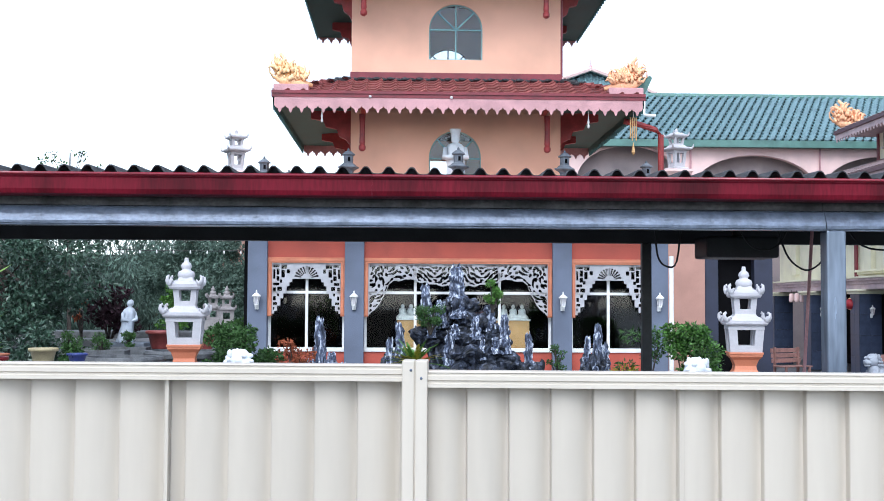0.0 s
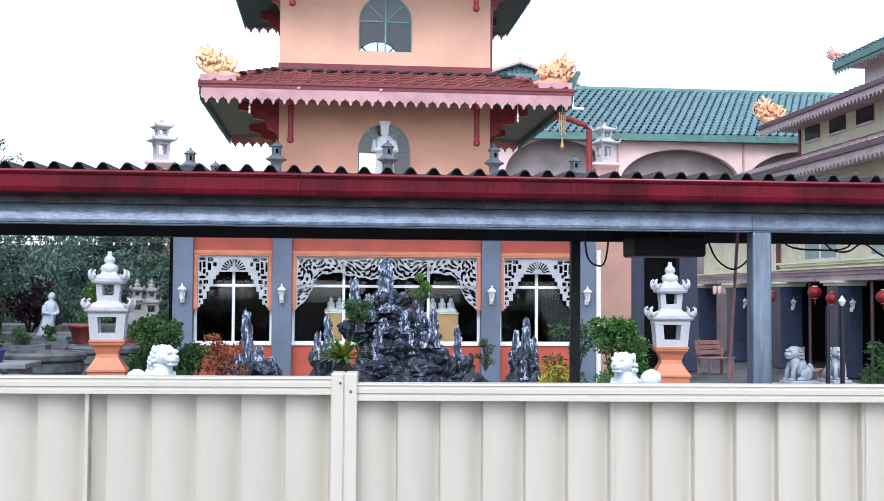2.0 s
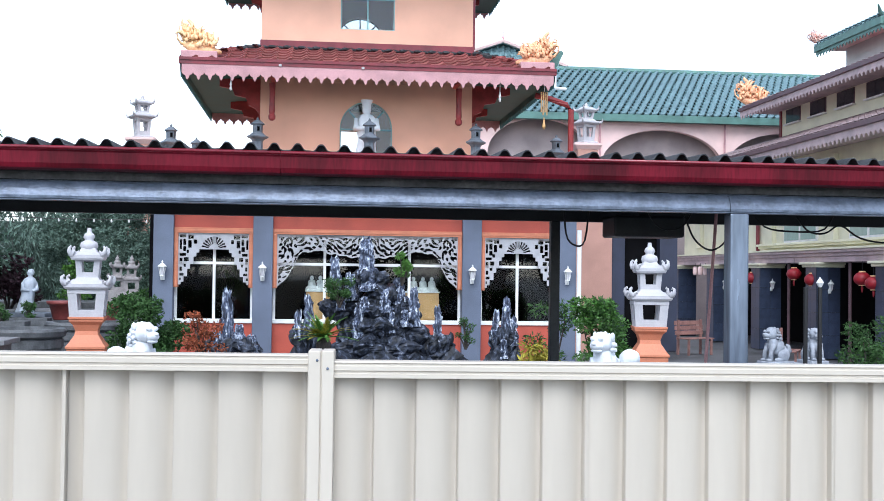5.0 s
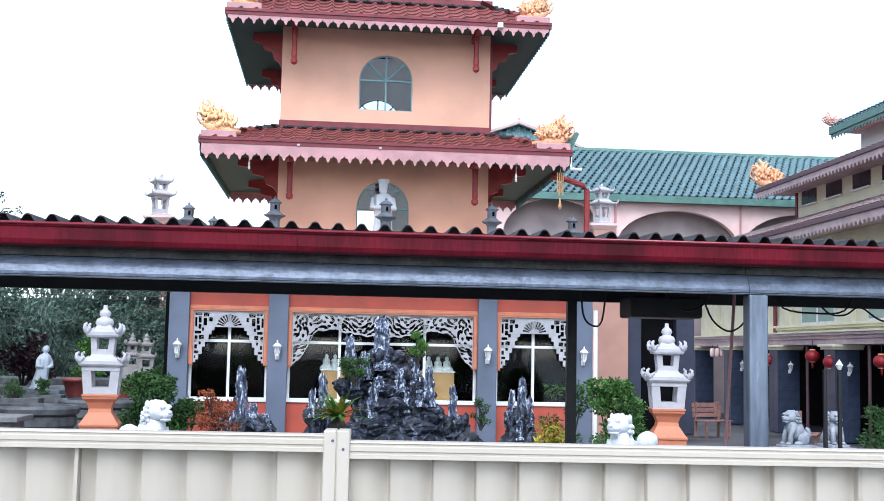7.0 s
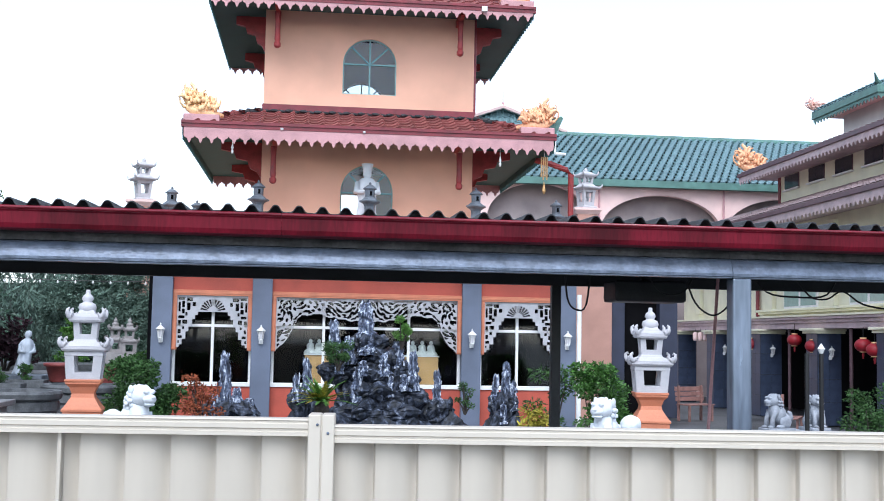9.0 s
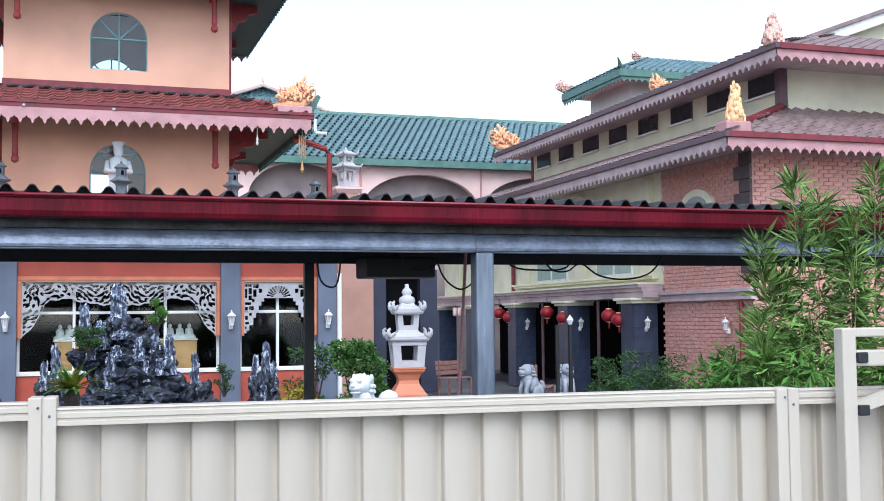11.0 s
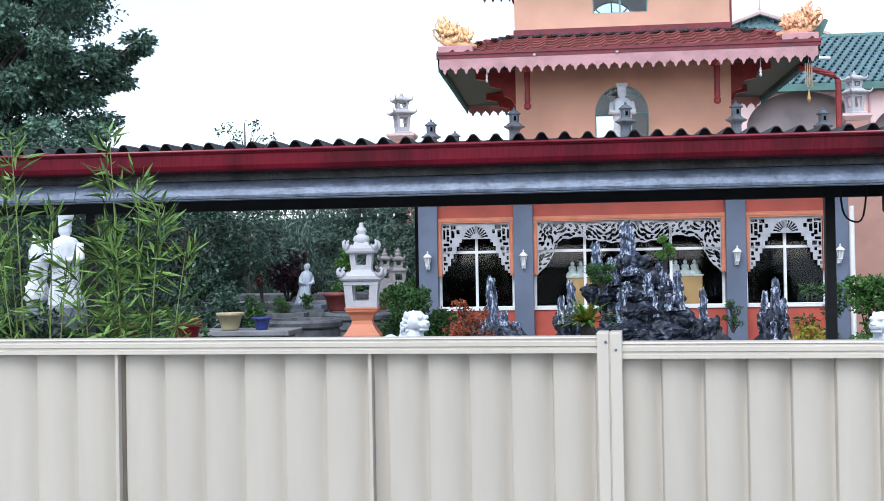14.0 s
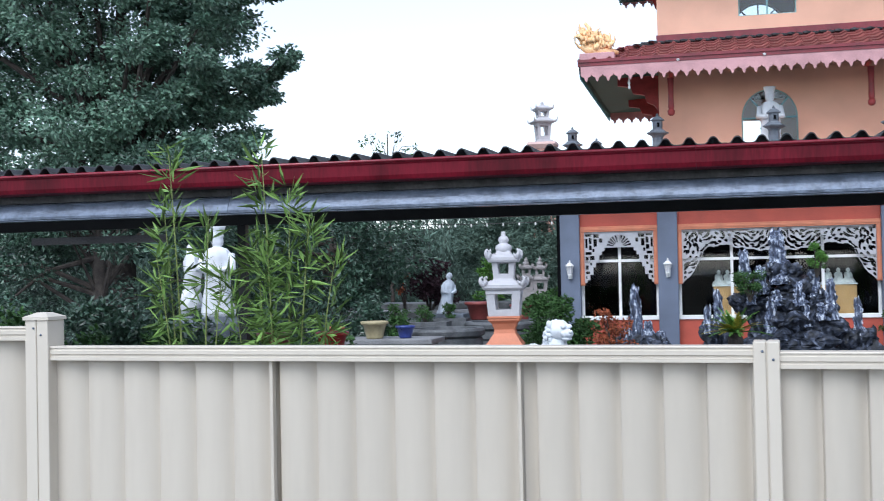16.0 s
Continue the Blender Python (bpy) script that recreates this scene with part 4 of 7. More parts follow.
for y in (24.3, 28.0, 31.7, 35.5, 39.0):
    col = wpart("column", box(TX - 0.62, TX + 0.02, y - 0.32, y + 0.32, 0, 2.42), DARK_STEEL, temple, "column faced with dark blue slate tiles")
    for r in range(4):
        for k in range(2):
            for face in range(2):
                z = 0.30 + r * 0.59
                if z + 0.29 > 2.43:
                    continue
                t = part("facing_tile", ctile, None, col)
                t.matrix_basis = pose(TX - 0.46 + k * 0.315, y - 0.324, z) if face == 0 else pose(TX - 0.624, y - 0.16 + k * 0.315, z, 0, 0, 90)
    cap = bmesh.new()
    box(TX - 0.70, TX + 0.1, y - 0.40, y + 0.40, 2.34, 2.41, 0.01, cap)
    box(TX - 0.76, TX + 0.1, y - 0.46, y + 0.46, 2.41, 2.47, 0.01, cap)
    wpart("capital", cap, YELLOW, col)
# brick quoins and arched side window
for k in range(9):
    wpart("quoin", box(TX - 0.02, TX + 0.05, TY + 0.02, TY + 0.42 + 0.2 * (k % 2), 2.9 + k * 0.28, 3.17 + k * 0.28, 0.01), DARK_BRICK, temple)
band = bmesh.new()
for d, z0, z1 in ((0.10, 2.36, 2.42), (0.06, 2.42, 2.52), (0.13, 2.52, 2.60)):
    box(TX - d, TX + 0.04, TY - 0.06, 23.69, z0, z1, 0.006, band)
wpart("brick_band", band, MAUVE, temple, "dusty pink moulded band")
wpart("red_pipe", tube([(TX - 0.05, 20.35, 0), (TX - 0.05, 20.35, 2.36)], 0.05, 8), MAROON, temple)
arch = [(22.05 + 0.68 * math.cos(math.pi * i / 16), 4.42 + 0.42 * math.sin(math.pi * i / 16)) for i in range(17)]
wpart("window_surround", prism([(y, z) for y, z in ([(22.73, 3.4)] + arch + [(21.37, 3.4)])], "x", TX - 0.05, TX + 0.05), YELLOW, temple)
arch2 = [(22.05 + 0.5 * math.cos(math.pi * i / 16), 4.36 + 0.32 * math.sin(math.pi * i / 16)) for i in range(17)]
wpart("window_pane", prism([(y, z) for y, z in ([(22.55, 3.5)] + arch2 + [(21.55, 3.5)])], "x", TX - 0.06, TX + 0.04), mat("grey_blue_pane", (0.12, 0.15, 0.18), 0.1, var=0.05, bump=0), temple)
# lower skirt roof
LE, LZ, LYF = 12.3, 5.60, 19.06
UX, UY, UZ = 14.9, 20.97, 6.52
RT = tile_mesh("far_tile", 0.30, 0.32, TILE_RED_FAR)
for pts in (((LE, TF, LZ), (LE, LYF, LZ), (UX, UY, UZ), (UX, TF, UZ)), ((LE, LYF, LZ), (26.0, LYF, LZ), (26.0, UY, UZ), (UX, UY, UZ))):
    wpart("roof_deck", quad_slab([(p[0], p[1], p[2] - 0.02) for p in pts], 0.05), MAROON, temple)
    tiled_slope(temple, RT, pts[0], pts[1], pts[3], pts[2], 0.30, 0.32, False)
    wpart("soffit", quad_slab([(p[0], p[1], LZ - 0.14) for p in pts[:2]] + [(max(p[0], TX), max(p[1], TY), LZ - 0.10) for p in pts[2:]], 0.02), MAUVE, temple)
# side gutter and valance greyer than the front: side light in their colours
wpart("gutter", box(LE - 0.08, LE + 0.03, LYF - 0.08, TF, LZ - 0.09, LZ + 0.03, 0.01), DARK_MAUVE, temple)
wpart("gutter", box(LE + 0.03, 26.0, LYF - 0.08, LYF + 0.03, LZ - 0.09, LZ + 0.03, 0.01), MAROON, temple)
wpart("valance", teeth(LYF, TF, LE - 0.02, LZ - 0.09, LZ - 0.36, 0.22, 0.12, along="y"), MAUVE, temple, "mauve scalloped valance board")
wpart("valance", teeth(LE, 26.0, LYF - 0.02, LZ - 0.09, LZ - 0.36, 0.22, 0.12), PINK, temple, "pink scalloped valance board")
wpart("hip_ridge", tube([(LE + 0.3, LYF + 0.25, LZ + 0.15), (UX, UY, UZ + 0.06)], 0.09, 8), MAROON, temple)
flame_spire((LE + 0.30, LYF + 0.16, LZ + 0.22), 0.86, 0.42, GOLD, "tall yellow gold flame ornament on a temple eave")
wpart("ornament_plinth", box(LE - 0.02, LE + 0.55, LYF - 0.02, LYF + 0.4, LZ + 0.02, LZ + 0.24, 0.03), PINK, temple)
# clerestory
wpart("clerestory_wall", box(UX, UX + 0.25, UY, 34.95, 6.0, 7.62), YELLOW, temple, "pale yellow rendered wall")
wpart("clerestory_wall", box(UX + 0.25, 25.0, UY, UY + 0.25, 6.0, 7.62), YELLOW, temple, "pale yellow rendered wall")
wpart("corner_post", box(UX - 0.06, UX + 0.14, UY - 0.06, UY + 0.14, 6.35, 7.6, 0.01), DARK_MAUVE, temple)
wpart("corner_post", box(UX - 0.04, UX + 0.1, 34.85, 35.0, 6.35, 7.6, 0.01), MAROON, temple)
dark_pane = mat("dark_pane", (0.03, 0.035, 0.045), 0.12, var=0.05, bump=0)
for k in range(8):
    y = 21.13 + k * 1.76
    w_ = wpart("window", box(UX - 0.025, UX + 0.02, y, y + 1.06, 6.95, 7.40, 0.006), DARK_MAUVE, temple, "wide clerestory window with dark panes")
    for j in range(2):
        wpart("pane", box(UX - 0.034, UX - 0.015, y + 0.03 + j * 0.51, y + 0.52 + j * 0.51, 6.98, 7.37), dark_pane, w_)
    wpart("sill", box(UX - 0.10, UX, y - 0.05, y + 1.11, 6.90, 6.946, 0.006), WHITE, w_)
# upper roof
VE, VZ, VYF, VYB = 13.8, 7.55, 19.5, 35.6
for pts in (((VE, VYB, VZ), (VE, VYF, VZ), (17.6, 22.8, 8.75), (17.6, 32.5, 8.75)), ((VE, VYF, VZ), (26.0, VYF, VZ), (26.0, 22.8, 8.75), (17.6, 22.8, 8.75))):
    wpart("roof_deck", quad_slab([(p[0], p[1], p[2] - 0.02) for p in pts], 0.05), MAROON, temple)
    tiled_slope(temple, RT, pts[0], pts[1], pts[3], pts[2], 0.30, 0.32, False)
wpart("roof_deck", quad_slab([(VE, VYB, VZ), (17.6, 32.5, 8.73), (26, 32.5, 8.73), (26, VYB, VZ)], 0.05), MAROON, temple)
wpart("soffit", box(VE, 26, VYF, VYB, VZ - 0.13, VZ - 0.10), MAUVE, temple)
# again the side boards are greyed, with the side light painted in
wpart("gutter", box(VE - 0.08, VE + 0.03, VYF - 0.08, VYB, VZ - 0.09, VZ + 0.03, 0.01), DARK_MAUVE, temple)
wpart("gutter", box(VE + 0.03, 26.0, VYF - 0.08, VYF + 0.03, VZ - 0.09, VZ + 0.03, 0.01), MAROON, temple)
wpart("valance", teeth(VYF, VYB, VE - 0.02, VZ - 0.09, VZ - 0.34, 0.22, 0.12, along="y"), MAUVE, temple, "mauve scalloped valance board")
wpart("valance", teeth(VE, 26.0, VYF - 0.02, VZ - 0.09, VZ - 0.34, 0.22, 0.12), PINK, temple, "pink scalloped valance board")
flame_spire((VE + 0.05, VYF + 0.2, VZ + 0.02), 0.70, 0.52, PINK_GOLD, "pinkish gold flame ornament on a temple eave")
flame_dragon((VE + 0.35, VYB - 0.2, VZ + 0.12), -1, 1.25, -10, label="orange gold dragon ridge ornament on a temple eave", material=ORANGE_GOLD)
flame_dragon((17.4, 30.5, 8.75), -1, 1.0, 0, label="orange gold dragon ridge ornament on a temple eave", material=ORANGE_GOLD)
# front gable over the upper roof
wpart("gable_wall", prism([(17.9, 8.3), (30.1, 8.3), (30.1, 8.95), (24.0, 11.2), (17.9, 8.95)], "y", 23.75, 24.0), YELLOW, temple)
for sg in (-1, 1):
    e, r = 24.0 + sg * 6.6, 24.0
    wpart("gable_roof", quad_slab([(e, 23.3, 8.93), (r, 23.3, 11.35), (r, 32.0, 11.35), (e, 32.0, 8.93)], 0.10), TILE_RED_FAR, temple)
    wpart("bargeboard", prism([(e, 8.82), (r, 11.24), (r, 10.98), (e, 8.56)], "y", 23.36, 23.42), WHITE, temple)

# ---- top tier with a green upturned roof ----
pav = thing("rooftop_pavilion", "grey walled rooftop pavilion with green upturned roof", "pavilion", (21, 35, 0))
wpart("wall", box(17.8, 25, 33.3, 36.4, 0, 9.95), mat("pale_grey_render", (0.60, 0.60, 0.58), 0.85, var=0.06, scale=1), pav)
for pts in (((17.0, 37.0, 10.0), (17.0, 32.5, 10.0), (18.8, 34.2, 10.75), (18.8, 35.3, 10.75)), ((17.0, 32.5, 10.0), (26, 32.5, 10.0), (24, 34.2, 10.75), (18.8, 34.2, 10.75)), ((26, 37.0, 10.0), (17.0, 37.0, 10.0), (18.8, 35.3, 10.75), (24, 35.3, 10.75))):
    wpart("roof_deck", quad_slab(list(pts), 0.10), GREEN_TRIM, pav)
    tiled_slope(pav, GT, pts[0], pts[1], pts[3], pts[2], 0.26, 0.30, False)
wpart("fascia", box(16.95, 17.05, 32.45, 37.05, 9.80, 10.04, 0.02), GREEN_TRIM, pav)
wpart("fascia", box(17.05, 26, 32.45, 32.55, 9.80, 10.04, 0.02), GREEN_TRIM, pav)
wpart("soffit", box(17.05, 25.9, 32.55, 36.9, 9.86, 9.90), PALE_PINK, pav)
wpart("valance", teeth(32.5, 37, 17.0, 9.82, 9.62, 0.22, 0.11, along="y"), GREEN_TRIM, pav)
wpart("valance", teeth(17.0, 26, 32.5, 9.82, 9.62, 0.22, 0.11), GREEN_TRIM, pav)
wpart("upturned_tip", tube([(17.2, 32.7, 10.05), (16.95, 32.45, 10.15), (16.8, 32.3, 10.35)], [0.09, 0.07, 0.02], 8), GREEN_TRIM, pav)
flame_dragon((17.05, 36.8, 10.08), -1, 0.85, -10, 1.0, label="pinkish dragon ridge ornament on a green roof", material=PINK_GOLD)
flame_dragon((18.6, 34.3, 10.75), -1, 0.8, 30, 0.8, label="pinkish dragon ridge ornament on a green roof", material=PINK_GOLD)

# ---- plants: helpers ----
LEAF_DARK = leaf_mat("dark_tree_leaf", (0.046, 0.090, 0.058), 0.5, 0.38, 0.55)
LEAF_TALL = leaf_mat("tall_tree_leaf", (0.128, 0.222, 0.155), 0.5, 0.42, 0.5)
LEAF_MID = leaf_mat("mid_green_leaf", (0.045, 0.105, 0.028))
LEAF_BRIGHT = leaf_mat("bright_shrub_leaf", (0.085, 0.20, 0.035))
LEAF_ROUND = leaf_mat("round_shrub_leaf", (0.066, 0.165, 0.03), 0.65, 0.45, 0.4)
LEAF_BAMBOO = leaf_mat("bamboo_leaf", (0.14, 0.235, 0.06), 0.65)
LEAF_YELLOW = leaf_mat("yellow_green_leaf", (0.34, 0.30, 0.04), 0.4)
LEAF_ORANGE = leaf_mat("rust_orange_leaf", (0.27, 0.075, 0.032), 0.5)
LEAF_MAROON = leaf_mat("dark_maroon_leaf", (0.030, 0.012, 0.018), 0.4)
LEAF_FAR = leaf_mat("far_conifer_leaf", (0.12, 0.185, 0.145), 0.5)
CANE = mat("bamboo_cane", (0.22, 0.27, 0.08), 0.5, var=0.15, scale=10)


def leaf_cloud(name, P, N, size, material, aspect=0.45, spread=0.9):
    """Many small folded leaves at the points P, turned roughly along the directions N."""
    rng = np.random.default_rng(len(P))
    n = len(P)
    d = N + rng.normal(0, spread, (n, 3))
    d /= np.linalg.norm(d, axis=1)[:, None] + 1e-9
    r = rng.normal(0, 1, (n, 3))
    s = np.cross(d, r)
    s /= np.linalg.norm(s, axis=1)[:, None] + 1e-9
    up = np.cross(s, d)
    L = (size * rng.uniform(0.6, 1.3, n))[:, None]
    w = L * aspect * 0.5
    v = np.empty((n, 5, 3))
    v[:, 0], v[:, 2] = P, P + d * L
    v[:, 1], v[:, 3] = P + d * L * 0.45 + s * w + up * w * 0.35, P + d * L * 0.45 - s * w + up * w * 0.35
    v[:, 4] = P + d * L * 0.5
    idx = np.arange(n)[:, None] * 5
    tri = np.concatenate([idx + [0, 1, 4], idx + [1, 2, 4], idx + [0, 4, 3], idx + [4, 2, 3]])
    me = bpy.data.meshes.new(name)
    me.from_pydata(v.reshape(-1, 3).tolist(), [], tri.tolist())
    me.materials.append(material)
    me.update()
    return me


def clump_points(rng, clumps, per, squash=0.75, shell=0.55):
    P, N = [], []
    for c, r in clumps:
        d = rng.normal(0, 1, (per, 3))
        d /= np.linalg.norm(d, axis=1)[:, None]
        rad = r * (shell + (1 - shell) * rng.random(per))[:, None] * (1 + 0.25 * np.sin(d * 5 + c[0]).sum(1)[:, None] / 3)
        P.append(np.array(c) + d * rad * [1, 1, squash])
        N.append(d * [1, 1, 0.5] - [0, 0, 0.25])
    return np.concatenate(P), np.concatenate(N)


def shrub(name, label, at, r, h, material, leaf=0.07, per=110, n=14, seed=1, category="shrub", group="", aspect=0.5):
    rng = np.random.default_rng(seed)
    ob = thing(name, label, category, at, 0, group)
    clumps = []
    for i in range(n):
        a, k = rng.uniform(0, 2 * math.pi), math.sqrt(rng.random())
        z = h * rng.uniform(0.25, 0.9)
        w = r * (1.0 - 0.55 * max(0, z / h - 0.45))
        clumps.append(((w * k * math.cos(a) * 0.75, w * k * math.sin(a) * 0.75, z), r * rng.uniform(0.26, 0.45)))
    bm = bmesh.new()
    for c, w in clumps[:9]:
        tube([(0, 0, 0), (c[0] * 0.4, c[1] * 0.4, c[2] * 0.5), c], [0.02, 0.014, 0.006], 5, bm)
    part("stem", bm, BARK, ob)
    P, N = clump_points(rng, clumps, per)
    P[:, 2] = np.maximum(P[:, 2], 0.02)
    part("foliage", leaf_cloud("foliage", P, N, leaf, material, aspect), None, ob)
    return ob


def tree(name, label, at, trunk_h, trunk_r, clumps, per, leaf, material, seed=2, lean=(0, 0), limbs=18, squash=0.6):
    rng = np.random.default_rng(seed)
    ob = thing(name, label, "tree", at)
    bm = bmesh.new()
    top = Vector((lean[0], lean[1], trunk_h))
    tube([(0, 0, -0.05), (lean[0] * 0.2 + 0.06, lean[1] * 0.2, trunk_h * 0.4), tuple(top), tuple(top * 1.5)], [trunk_r * 1.25, trunk_r, trunk_r * 0.75, trunk_r * 0.25], 10, bm)
    part("trunk", bm, BARK, ob, "", True)
    for c, r in clumps[:limbs]:
        s = top * float(rng.uniform(0.6, 1.3))
        m = (s + Vector(c)) / 2 + Vector((0, 0, 0.25))
        part("limb", tube([tuple(s), tuple(m), c], [trunk_r * 0.35, trunk_r * 0.2, trunk_r * 0.06], 6), BARK, ob)
    P, N = clump_points(rng, clumps, per, squash, 0.35)
    part("crown", leaf_cloud("crown", P, N, leaf, material, 0.55, 0.7), None, ob)
    return ob


# ---- stone lanterns ----


def square_ring(bm, r0, r1, z0, z1, hole):
    """A box storey with a window through each of its four sides: corner posts, sill and head."""
    post = r0 - hole
    for sx in (-1, 1):
        for sy in (-1, 1):
            a, b = (sx * r0, sx * (r0 - post)), (sy * r0, sy * (r0 - post))
            c, d = (sx * r1, sx * (r1 - post)), (sy * r1, sy * (r1 - post))
            vs = [bm.verts.new(p) for p in ((a[0], b[0], z0), (a[1], b[0], z0), (a[1], b[1], z0), (a[0], b[1], z0), (c[0], d[0], z1), (c[1], d[0], z1), (c[1], d[1], z1), (c[0], d[1], z1))]
            for f in ((0, 1, 2, 3), (4, 5, 6, 7), (0, 1, 5, 4), (1, 2, 6, 5), (2, 3, 7, 6), (3, 0, 4, 7)):
                bm.faces.new([vs[i] for i in f])
    h = z1 - z0
    box(-r0, r0, -r0, r0, z0 - 0.01, z0 + h * 0.24, 0.004, bm)
    box(-r1, r1, -r1, r1, z1 - h * 0.2, z1, 0.004, bm)
    bmesh.ops.recalc_face_normals(bm, faces=bm.faces)


def curled_roof(parent, stone, name, r, z, h, horn):
    """A square slab roof with a hollow slope, and curled horns at every corner as parts of it."""
    bm = lathe([(r * 0.93, z - 0.015), (r, z + 0.01), (r, z + 0.05), (r * 0.80, z + 0.075), (r * 0.55, z + h * 0.62), (r * 0.42, z + h)], 4, None, (0, 0, 0), True)
    roof = part(name, bm, stone, parent)
    for sx in (-1, 1):
        for sy in (-1, 1):
            q = [(0.62, 0.040), (0.86, 0.045), (1.00, 0.065), (1.07, 0.11), (1.06, 0.16), (0.99, 0.18), (0.95, 0.155)]
            part("horn", tube([(sx * r * u, sy * r * u, z + v * horn / 0.1 * 0.85 + 0.005) for u, v in q], [0.028, 0.036, 0.034, 0.026, 0.019, 0.014, 0.009], 8), stone, roof, "", True)
            for ax in (0, 1):
                p = [(0.86, 0.05), (0.84, 0.085), (0.76, 0.10), (0.71, 0.075)]
                part("scroll", tube([((sx * r * u, sy * r * 0.98, z + v) if ax == 0 else (sx * r * 0.98, sy * r * u, z + v)) for u, v in p], [0.022, 0.020, 0.016, 0.010], 6), stone, roof, "", True)


def stone_lantern(at, rz, name="stone_lantern", label="two-tiered pale stone lantern on an orange pedestal", sc=1.0, stone=None, pedestal=True, top=2.525):
    stone = stone or STONE
    ob = thing(name, label, "stone lantern", at, rz, "stone lanterns")
    b = bmesh.new()
    square_ring(b, 0.205, 0.235, 1.43, 1.80, 0.095)
    part("lower_chamber", b, stone, ob)
    curled_roof(ob, stone, "lower_roof", 0.275, 1.80, 0.17, 0.10)
    b = bmesh.new()
    square_ring(b, 0.135, 0.155, 1.94, 2.19, 0.062)
    part("upper_chamber", b, stone, ob)
    curled_roof(ob, stone, "upper_roof", 0.205, 2.17, 0.14, 0.10)
    part("finial", lathe([(0.085, 2.28), (0.10, 2.30), (0.115, 2.34), (0.10, 2.385), (0.06, 2.405), (0.055, 2.42), (0.075, 2.45), (0.06, 2.49), (0.03, 2.515), (0.028, 2.55), (0.022, 2.57)], 16), stone, ob, "", True)
    if pedestal:
        p = lathe([(0.23, 0.0), (0.23, 1.02), (0.245, 1.03), (0.245, 1.055), (0.215, 1.09), (0.145, 1.20), (0.135, 1.25), (0.165, 1.33), (0.21, 1.375), (0.21, 1.40), (0.222, 1.405), (0.222, 1.43), (0.2, 1.432)], 4, None, (0, 0, 0), True)
        part("pedestal", p, ORANGE, ob, "orange painted waisted pedestal")
    ob.scale = (sc, sc, sc)
    return ob


lant = stone_lantern((-2.87, 15.0, 0), 5)
copy_thing(lant, pose(4.555, 15.0, -0.07, 0, 0, -9))

# lanterns raised on rendered gate piers
pier = thing("gate_pier", "tall salmon rendered gate pier", "pier", (7.5, 30.4, 0), 0, "gate piers")
# salmon darkened towards brown, so the wall's shade is in the colour
PIER = mat("shaded_salmon_render", (0.52, 0.295, 0.235), 0.85, var=0.08, scale=1.2, bump=0.2)
part("shaft", box(-0.45, 0.55, -0.4, 0.6, -0.4, 3.6, 0.02), PIER, pier)
part("upper_shaft", box(-0.44, 0.12, -0.45, 0.12, 3.6, 5.25, 0.02), PIER, pier)
part("cap", lathe([(0.29, 5.25), (0.33, 5.30), (0.38, 5.36), (0.38, 5.42), (0.30, 5.421)], 4, None, (-0.16, -0.16, 0), True), PALE_PINK, pier)
copy_thing(pier, pose(-4.34, 30.36, 0.06))
pier.location.z = 0.22


def brim_roof(r, z, h, bm):
    """A thin square roof, hollow sloped, its four corners drawn up into short points."""
    lathe([(r * 0.80, z - 0.03), (r * 0.97, z), (r, z + 0.02), (r * 0.98, z + 0.045), (r * 0.66, z + 0.075), (r * 0.50, z + h)], 4, bm, (0, 0, 0), True)
    for sx in (-1, 1):
        for sy in (-1, 1):
            tube([(sx * r * u, sy * r * u, z + v) for u, v in ((0.80, 0.02), (0.98, 0.03), (1.06, 0.07), (1.08, 0.13))], [0.03, 0.035, 0.022, 0.008], 6, bm)
    return bm


def pier_lantern(at, rz):
    """Two tapering open chambers under thin brimmed roofs, with a fretted key in each opening."""
    ob = thing("pier_lantern", "pale stone two-chambered lantern on a gate pier", "stone lantern", at, rz, "pier lanterns")
    part("base", lathe([(0.23, 0), (0.23, 0.05), (0.19, 0.07)], 4, None, (0, 0, 0), True), STONE, ob)
    for nm, r0, r1, z0, z1, hole in (("lower_chamber", 0.160, 0.195, 0.07, 0.55, 0.085), ("upper_chamber", 0.130, 0.165, 0.66, 0.90, 0.066)):
        b = bmesh.new()
        square_ring(b, r0, r1, z0, z1, hole)
        c = part(nm, b, STONE, ob)
        m = (z0 + z1) / 2
        key = box(-0.012, 0.012, -r0 + 0.01, -r0 + 0.05, m - 0.02, z1 - 0.05)
        box(-0.012, 0.05, -r0 + 0.012, -r0 + 0.048, m - 0.02, m + 0.01, 0, key)
        part("key_fret", key, STONE, c)
    part("lower_roof", brim_roof(0.300, 0.55, 0.13, bmesh.new()), STONE, ob)
    part("upper_roof", brim_roof(0.228, 0.90, 0.11, bmesh.new()), STONE, ob)
    part("finial", lathe([(0.07, 1.0), (0.075, 1.03), (0.04, 1.05), (0.055, 1.08), (0.03, 1.11), (0.0, 1.14)], 12), STONE, ob, "", True)
    return ob


far = pier_lantern((7.34, 30.2, 5.64), 20)
copy_thing(far, pose(-4.50, 30.2, 5.48, 0, 0, 25))
# solid near-black slab painted as the shade inside a doorway
wpart("doorway_shade_slab", box(8.46, 9.44, 30.5, 30.7, 0, 3.4), SHADE_BLACK, hall)
NAVY = mat("navy_painted_panel", (0.035, 0.042, 0.075), 0.6, var=0.12, scale=2, bump=0.08)
wpart("screen_panel", box(8.10, 8.46, 30.2, 30.70, 0, 3.4, 0.01), NAVY, hall, "tall navy painted screen panel")
wpart("screen_panel", box(9.44, 9.94, 30.2, 30.70, 0, 3.4, 0.01), NAVY, hall, "tall navy painted screen panel")
